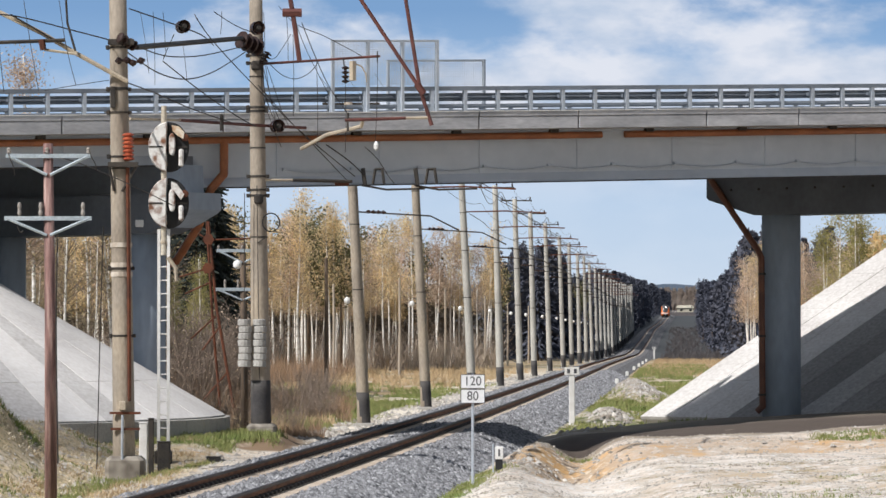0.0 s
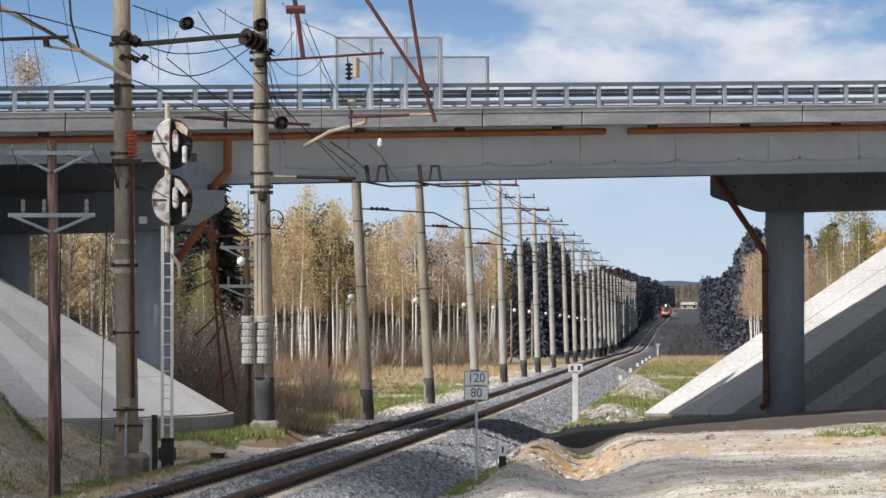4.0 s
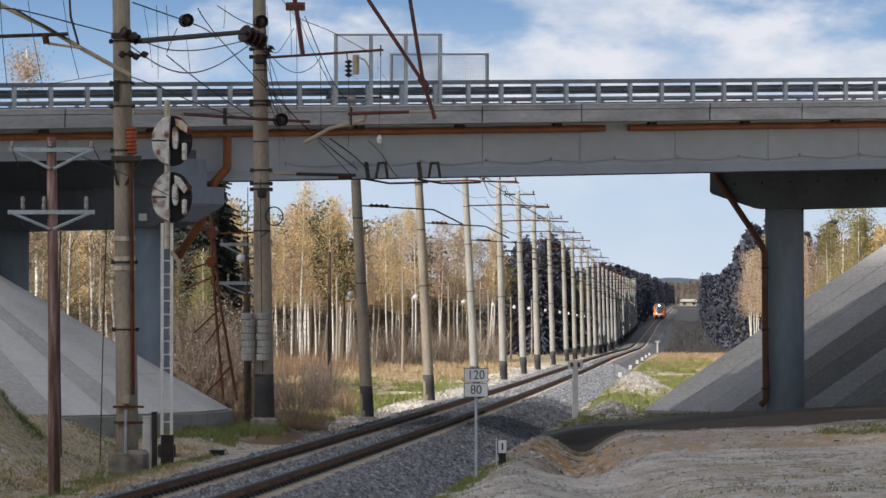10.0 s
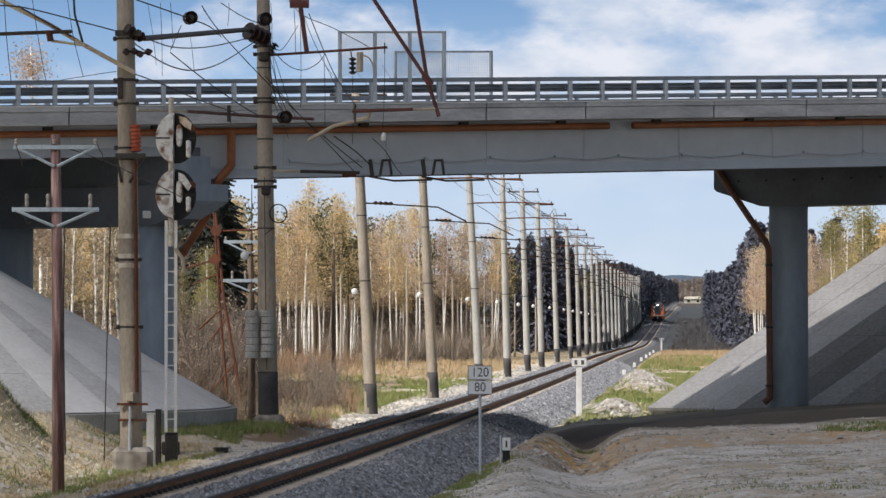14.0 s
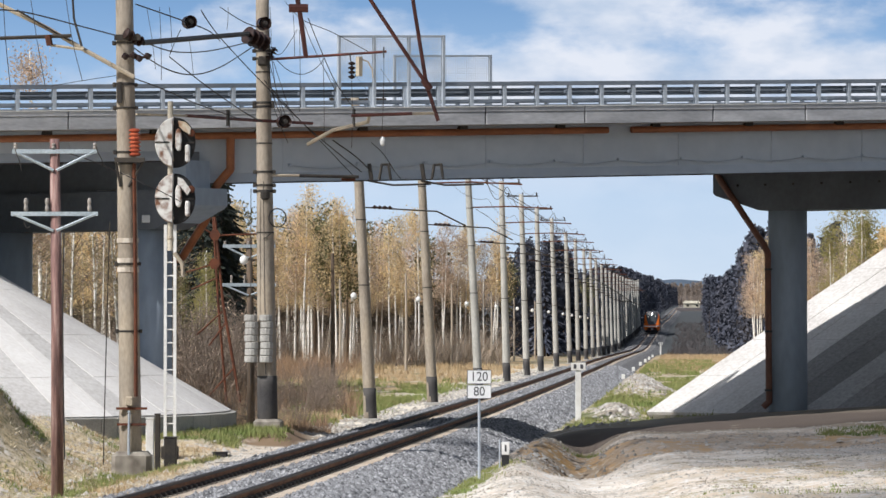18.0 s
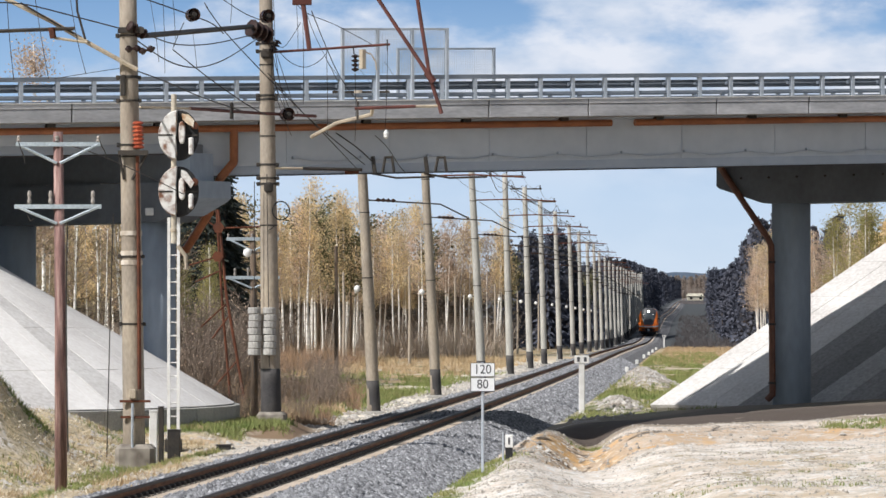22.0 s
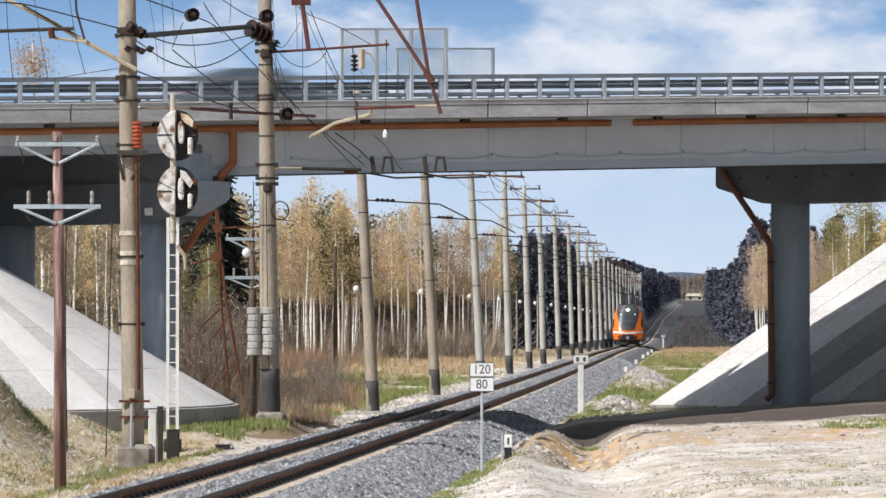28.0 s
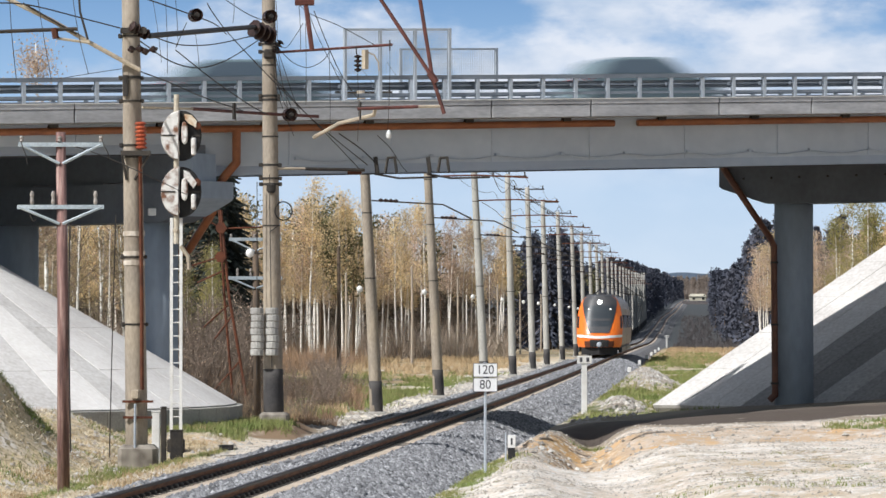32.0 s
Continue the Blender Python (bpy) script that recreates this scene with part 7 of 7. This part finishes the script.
def build_train():
    t = thing("railcar_train", "orange-nosed railcar train with shade-darkened sides, dark windscreen and lit headlamps", "train")
    zs = [0.62, 0.7, 0.8, 1.1, 1.4, 1.9, 2.4, 2.9, 3.3, 3.7, 3.95, 4.12, 4.2]
    g = Geo()
    rows = [[nose(-1 + i / 10, z) for i in range(21)] for z in zs]
    part("nose", g.loft(rows, closed=False), ORANGE, t, "orange raked nose", smooth=True)
    part("nose_roof", Geo().loft([rows[-1], [Vector((p.x, 3.0, 4.25)) for p in rows[-1]]], closed=False), TRAINGREY, t)
    for c in range(2):
        y0, y1 = (0.95 if c == 0 else 18.6 * c + 0.25), 18.6 * (c + 1) - 0.25
        ring_at = lambda y, k: [Vector((sg * half_width(z) * k, y + (0.9 * max(0, (z - 1.5)) * (c == 0 and y < 1.2)), z)) for sg, zz in ((-1, zs), (1, zs[::-1])) for z in zz]
        body = part("car_body", Geo().loft([ring_at(y0, 1.0), ring_at(y0 + 3.0, 1.0), ring_at(y1, 1.0)]), COACH, t, "coach body, its side's shade put into dark grey")
        for sg in (-1, 1):
            part("window_band", Geo().box((sg * 1.635 - 0.05, y0 + 2.8, 1.95), (sg * 1.635 + 0.05, y1 - 0.6, 2.85)), GLASS, body, "dark window band")
            part("skirt", Geo().box((sg * 1.54 - 0.06, y0 + 0.6, 0.3), (sg * 1.54 + 0.06, y1, 0.62)), TRAINGREY, body)
        part("roof", Geo().box((-0.95, y0 + 2.2, 4.15), (0.95, y1 - 0.3, 4.3)), TRAINGREY, body)
        if c < 1:
            part("gangway", Geo().box((-1.2, y1 - 0.05, 0.7), (1.2, y1 + 0.6, 3.8)), BLACK, t)
        for yb in (y0 + 2.2, y1 - 2.2):
            bogie = part("bogie", Geo().slab((-1.15, yb - 1.4, 0.3), (1.15, yb + 1.4, 0.7), 0.05), TRAINGREY, t)
            for ya in (-1.0, 1.0):
                for sg in (-1, 1):
                    part("wheel", Geo().lathe([(0.44, -0.06), (0.46, 0.0), (0.44, 0.06)], 16, pose(sg * 0.76, yb + ya, 0.46, 0, 90, 0)), DARK, bogie)
    part("brow", patch((-0.86, -1.0), (0.86, 1.0), 3.45, 4.2, 0.02), TRAINGREY, t, "dark grey brow above the windscreen", smooth=True)
    part("windscreen", patch((-0.46, -0.84), (0.46, 0.84), 1.75, 3.5, 0.035), SCREEN, t, "large dark tapering windscreen", smooth=True)
    part("screen_sill", patch((-0.43, -0.50), (0.43, 0.50), 1.62, 2.05, 0.045), TRAINGREY, t)
    part("dash", patch((-0.50, -0.60), (0.50, 0.60), 2.45, 2.60, 0.045), TRAINGREY, t)
    for s in (-1, 1):
        part("side_glass", patch((s * 0.90, s * 0.92), (s * 0.99, s * 0.99), 1.95, 2.75, 0.03, 3, 3), GLASS, t)
    stripe = Geo()
    rows = [[nose(s, 1.30 + 0.10 * abs(s) + dz, 0.035) for s in [-0.99 + 0.09 * i for i in range(23)]] for dz in (-0.09, 0.0, 0.09)]
    part("stripe", stripe.loft(rows, closed=False), TRAINWHITE, t, "white curved stripe across the nose", smooth=True)
    part("coupler_bay", patch((-0.42, -0.42), (0.42, 0.42), 0.64, 1.14, 0.04), BLACK, t, "black coupler opening")
    part("coupler", Geo().lathe([(0.06, 0.0), (0.16, 0.05), (0.2, 0.18), (0.12, 0.3)], 12, pose(0, 0.1, 0.8, 90, 0, 0)), GALV, t, "grey coupler head")
    for s in (-1, 1):
        part("lower_grille", patch((s * 0.40, s * 0.40), (s * 0.66, s * 0.66), 0.62, 1.05, 0.03, 4, 4), RUST, t)
    part("snow_plough", Geo().loft([[(-1.3, 0.55, 0.12), (0, 0.15, 0.12), (1.3, 0.55, 0.12), (1.3, 0.75, 0.12), (-1.3, 0.75, 0.12)], [(-1.3, 0.5, 0.62), (0, 0.1, 0.62), (1.3, 0.5, 0.62), (1.3, 0.75, 0.62), (-1.3, 0.75, 0.62)]]), BLACK, t)
    lamp = nose(0, 3.72, 0.06)
    part("headlamp", Geo().lathe([(0.155, 0), (0.14, 0.04), (0.04, 0.07)], 16, Matrix.Translation(lamp) @ pose(0, 0, 0, 90, 0, 0)), LAMP, t, "bright round top headlamp")
    for s in (-0.52, 0.52):
        q = nose(s, 3.25, 0.06)
        part("lamp", Geo().lathe([(0.065, 0), (0.06, 0.03), (0.02, 0.04)], 12, Matrix.Translation(q) @ pose(0, 0, 0, 90, 0, 0)), SMALLLAMP, t)
    part("pantograph", Geo().tube([(-0.5, 5.0, 4.3), (0, 6.0, 4.75), (-0.5, 7.0, 4.3)], 0.03).tube([(0.5, 5.0, 4.3), (0, 6.0, 4.75), (0.5, 7.0, 4.3)], 0.03).box((-0.2, 5.2, 4.28), (0.2, 6.8, 4.42)), TRAINGREY, t)
    return t


TRAIN = build_train()
TRAIN.scale = (1.0, 1.0, 1.05)


# ---- road vehicles ----
def vehicle(name, label, category, paint, length, width, side, glass, wheel_r=0.33, band=None, pane=None):
    """side and glass: outlines of the body and of the window band, along and up."""
    t = thing(name, label, category, "road traffic")
    half = width / 2
    rings = []
    for x, k in ((-1, 0.93), (-0.93, 1.0), (0.93, 1.0), (1, 0.93)):
        cy, cz = length / 2, 0.7
        rings.append([(cy + (y - cy) * k - cy, x * half * (1.0 - 0.11 * max(0, z - 0.95)), cz + (z - cz) * (k if abs(x) == 1 else 1)) for y, z in side])
    body = part("body", Geo().loft(rings), paint, t, smooth=False)
    for s in (-1, 1):
        rings = []
        for e in (0.0, 0.012):
            rings.append([(y - length / 2, s * (half * (1.0 - 0.11 * max(0, z - 0.95)) * 0.985 + e), z) for y, z in glass])
        part("side_window", Geo().loft(rings), pane or CARGLASS, body, "dark side windows" if pane else "grey reflecting side windows")
    part("windscreen", Geo().loft([[(y - length / 2 + e, s * half * 0.80, z) for s, (y, z) in ((-1, glass[-2]), (1, glass[-2]), (1, glass[-1]), (-1, glass[-1]))] for e in (0.02, 0.10)]), pane or CARGLASS, body)
    if band:
        part("stripe", Geo().loft([[(y - length / 2, -half - 0.006, z) for y, z in band], [(y - length / 2, -half - 0.001, z) for y, z in band]]), RUSTRED, body, "red swoosh stripe")
    for y in (length * 0.19, length * 0.81):
        for s in (-1, 1):
            w = part("wheel", Geo().lathe([(wheel_r * 0.9, -0.1), (wheel_r, -0.07), (wheel_r, 0.07), (wheel_r * 0.9, 0.1)], 18, pose(y - length / 2, s * (half - 0.12), wheel_r, 90, 0, 0)), BLACK, t)
            part("rim", Geo().lathe([(wheel_r * 0.6, -0.105), (wheel_r * 0.62, 0), (wheel_r * 0.6, 0.105)], 12, pose(y - length / 2, s * (half - 0.12), wheel_r, 90, 0, 0)), GALV, w)
    for s in (-1, 1):
        part("tail_lamp", Geo().slab((-length / 2 - 0.0, s * half * 0.8 - 0.12, 0.75), (-length / 2 + 0.1, s * half * 0.8 + 0.12, 0.95), 0.02), RUSTRED, t)
        part("headlight", Geo().slab((length / 2 - 0.14, s * half * 0.72 - 0.14, 0.62), (length / 2 - 0.02, s * half * 0.72 + 0.14, 0.78), 0.02), CERAMIC, t)
    return t


# grey-blue base stands in for sky mirrored in the panes
CARGLASS = mat("car_window_glass", (0.22, 0.27, 0.31), (0.17, 0.22, 0.26), 1.0, 0.08, 0.5, bump=0)
RUSTRED = mat("red_film", (0.35, 0.03, 0.03), (0.3, 0.025, 0.025), 2.0, 0.4, bump=0)
DARKPAINT = mat("charcoal_car_paint", (0.085, 0.095, 0.105), (0.095, 0.105, 0.115), 1.0, 0.22, 0.3, bump=0)
BLACKPAINT = mat("black_car_paint", (0.028, 0.032, 0.038), (0.034, 0.038, 0.044), 1.0, 0.22, 0.3, bump=0)
TEALPAINT = mat("grey_green_car_paint", (0.20, 0.27, 0.30), (0.21, 0.28, 0.31), 1.0, 0.22, 0.2, bump=0)
SILVERPAINT = mat("silver_car_paint", (0.22, 0.24, 0.26), (0.20, 0.22, 0.24), 1.0, 0.25, 0.5, bump=0)
VANWHITE = mat("white_van_paint", (0.80, 0.80, 0.80), (0.75, 0.75, 0.75), 1.0, 0.3, bump=0)


def saloon(h=1.5, l=4.6):
    side = [(0.02, 0.35), (0.0, 0.75), (0.08, 0.98), (0.45, 1.03), (l * 0.18, h - 0.1), (l * 0.27, h), (l * 0.57, h), (l * 0.62, h - 0.05), (l * 0.76, 1.02), (l * 0.93, 0.86), (l, 0.62), (l - 0.02, 0.3), (l * 0.5, 0.22)]
    glass = [(l * 0.14, 1.05), (l * 0.20, h - 0.18), (l * 0.28, h - 0.08), (l * 0.57, h - 0.08), (l * 0.72, 1.06)]
    return side, glass


def estate(h=1.7, l=4.7):
    side = [(0.02, 0.4), (0.0, 0.9), (0.1, 1.12), (0.3, h - 0.12), (l * 0.12, h), (l * 0.55, h), (l * 0.72, 1.12), (l * 0.94, 0.98), (l, 0.7), (l - 0.02, 0.34), (l * 0.5, 0.26)]
    glass = [(0.35, 1.12), (0.5, h - 0.18), (l * 0.15, h - 0.1), (l * 0.54, h - 0.1), (l * 0.67, 1.14)]
    return side, glass


def van(h=1.95, l=4.6):
    side = [(0.02, 0.4), (0.0, 1.0), (0.06, h - 0.15), (0.2, h), (l * 0.62, h), (l * 0.70, h - 0.1), (l * 0.86, 1.15), (l * 0.97, 0.95), (l, 0.65), (l - 0.02, 0.34), (l * 0.5, 0.26)]
    glass = [(0.25, 1.15), (0.25, h - 0.28), (l * 0.5, h - 0.22), (l * 0.68, h - 0.22), (l * 0.82, 1.15)]
    return side, glass


def coach(h=2.85, l=8.2):
    side = [(0.02, 0.4), (0.0, 1.4), (0.1, h - 0.25), (0.4, h), (l * 0.85, h), (l * 0.93, h - 0.2), (l * 0.985, 1.5), (l, 1.0), (l - 0.04, 0.4), (l * 0.5, 0.32)]
    glass = [(0.35, 1.45), (0.45, h - 0.35), (l * 0.5, h - 0.3), (l * 0.90, h - 0.4), (l * 0.95, 1.5)]
    return side, glass


SPEEDING = [
    (vehicle("car", "dark estate car with grey windows", "car", DARKPAINT, 4.7, 1.85, *estate(1.86)), 2.25, 0.9, 53.0, 3.3),
    (vehicle("car", "dark grey saloon car", "car", DARKPAINT, 4.6, 1.8, *saloon()), 22.8, -0.15, 40.5, 3.3),
    (vehicle("car", "mid grey saloon car", "car", SILVERPAINT, 4.5, 1.8, *saloon(1.45, 4.5)), 28.0, -5.0, 40.5, 6.4),
    (vehicle("car", "dark tall estate car", "car", BLACKPAINT, 4.9, 1.9, *estate(1.85, 4.9)), 28.7, 0.5, 39.5, 3.3),
    (vehicle("minibus", "white minibus with dark windows and red stripe", "minibus", VANWHITE, 8.2, 2.3, *coach(), 0.42, [(0.6, 0.9), (3.5, 1.05), (6.2, 1.4), (6.8, 1.4), (3.6, 0.95), (0.8, 0.75)], GLASS), 30.5, 0.5, 39.5, 3.3),
    (vehicle("van", "small white van with dark windows", "van", VANWHITE, 4.6, 1.85, *van(), pane=GLASS), 31.0, -11.3, 40.0, 3.3),
    (vehicle("car", "grey green saloon car", "car", TEALPAINT, 4.6, 1.8, *saloon(1.52, 4.6)), 32.0, 5.6, 39.0, 3.3),
    (vehicle("car", "dark grey green saloon car", "car", TEALPAINT, 4.7, 1.8, *saloon(1.5, 4.7)), 32.0, -6.7, 40.0, 3.3),
]

for s in (-1, 1):
    for k in range(7):
        part("window_pillar", Geo().box((-2.0 + 0.46 * k, s * 0.895 - 0.03, 1.14), (-1.9 + 0.46 * k, s * 0.895 + 0.035, 1.74)), VANWHITE, SPEEDING[5][0])


# ---- the cloud that drifts across the sun ----
def build_cloud():
    c = thing("cloud", "white fair-weather cloud drifting across the sun", "cloud")
    m = bpy.data.materials.new("cloud_white")
    m.use_nodes = True
    n, l = m.node_tree.nodes, m.node_tree.links
    n["Principled BSDF"].inputs["Base Color"].default_value = (0.9, 0.9, 0.92, 1)
    n["Principled BSDF"].inputs["Roughness"].default_value = 1.0
    thin, both = n.new("ShaderNodeBsdfTranslucent"), n.new("ShaderNodeMixShader")
    thin.inputs[0].default_value = (0.93, 0.93, 0.93, 1)
    both.inputs[0].default_value = 0.6
    l.new(n["Principled BSDF"].outputs[0], both.inputs[1])
    l.new(thin.outputs[0], both.inputs[2])
    l.new(both.outputs[0], n["Material Output"].inputs[0])
    clear = n.new("ShaderNodeBsdfTransparent")
    veil = n.new("ShaderNodeMixShader")
    veil.inputs[0].default_value = 0.58
    l.new(both.outputs[0], veil.inputs[1])
    l.new(clear.outputs[0], veil.inputs[2])
    l.new(veil.outputs[0], n["Material Output"].inputs[0])
    # a flat body with a wavering rim and a thinner skirt round it
    for grow, high, name in ((6.0, 5.0, "skirt"), (-2.5, 12.0, "billow")):
        g = Geo()
        rings = []
        ys = np.linspace(-60, 164 + grow, 60)
        for y in ys:
            wave = 1.3 * math.sin(y * 0.31) + 0.9 * math.sin(y * 0.77 + 1)
            lo = float(np.interp(y, (-60, 80, 110, 118, 124, 133, 147, 153, 159, 168), (-90, -80, -66, -57, -56, -63, -66, -57, -45, -42))) - grow - wave
            hi = float(np.interp(y, (-60, 75, 84, 92, 104, 112, 124, 133, 147, 153, 159, 168), (-25, -25, -11, -17, -29, -32, -22, -19, -23, -26, -31, -37))) + grow + wave
            mid, half = (lo + hi) / 2, (hi - lo) / 2 * min(1, max(0.05, (164 + grow - y) / 6)) ** 0.5
            rings.append([(mid + half * math.cos(a), y, high * math.sin(a) * (1 + 0.2 * math.sin(5 * a + y * 0.2))) for a in np.linspace(0, 2 * math.pi, 25)[:-1]])
        g.loft(rings)
        part(name, g, m, c, smooth=True)
    return c


CLOUD = build_cloud()


# ---- what moves ----
def train_pose(t):
    d = 265 + 34.5 * (32 - t)
    slope = (float(line_x(d + 8)) - float(line_x(d - 2))) / 10
    return pose(float(line_x(d)), d, float(line_z(d)), 0, 0, -math.degrees(math.atan(slope)))


def on_road(u, v):
    return BRIDGE @ pose(u, v, 8.475 + GRADE * u, 0, -math.degrees(math.atan(GRADE)), 0)


def cloud_pose(t):
    """Its shadow slides across the near land and the bridge."""
    x, y = 4.0 * t, -3.0 * t
    return Matrix.Translation(Vector((x, y, 0)) + TO_SUN * (250 / TO_SUN.z))


def motions():
    walk(CLOUD, [(0.0, cloud_pose(0)), (16.0, cloud_pose(16)), (32.0, cloud_pose(32))])
    walk(TRAIN, [(t, train_pose(t)) for t in range(0, 33, 2)])
    for k, (ob, t0, u0, speed, v) in enumerate(SPEEDING):
        ua, ub = -120.0 - 14 * k, 130.0 + 14 * (len(SPEEDING) - k)
        ta, tb = t0 + (ua - u0) / speed, t0 + (ub - u0) / speed
        rows = [(0.0, on_road(ua, v)), (ta, on_road(ua, v))]
        t = math.ceil(ta * 5 + 1) / 5
        while t < min(tb, 32.01):
            rows.append((t, on_road(u0 + speed * (t - t0), v)))
            t += 0.2
        if tb < 32:
            rows += [(tb, on_road(ub, v)), (32.0, on_road(ub, v))]
        elif rows[-1][0] < 31.99:
            rows.append((32.0, on_road(u0 + speed * (32 - t0), v)))
        walk(ob, rows)


motions()
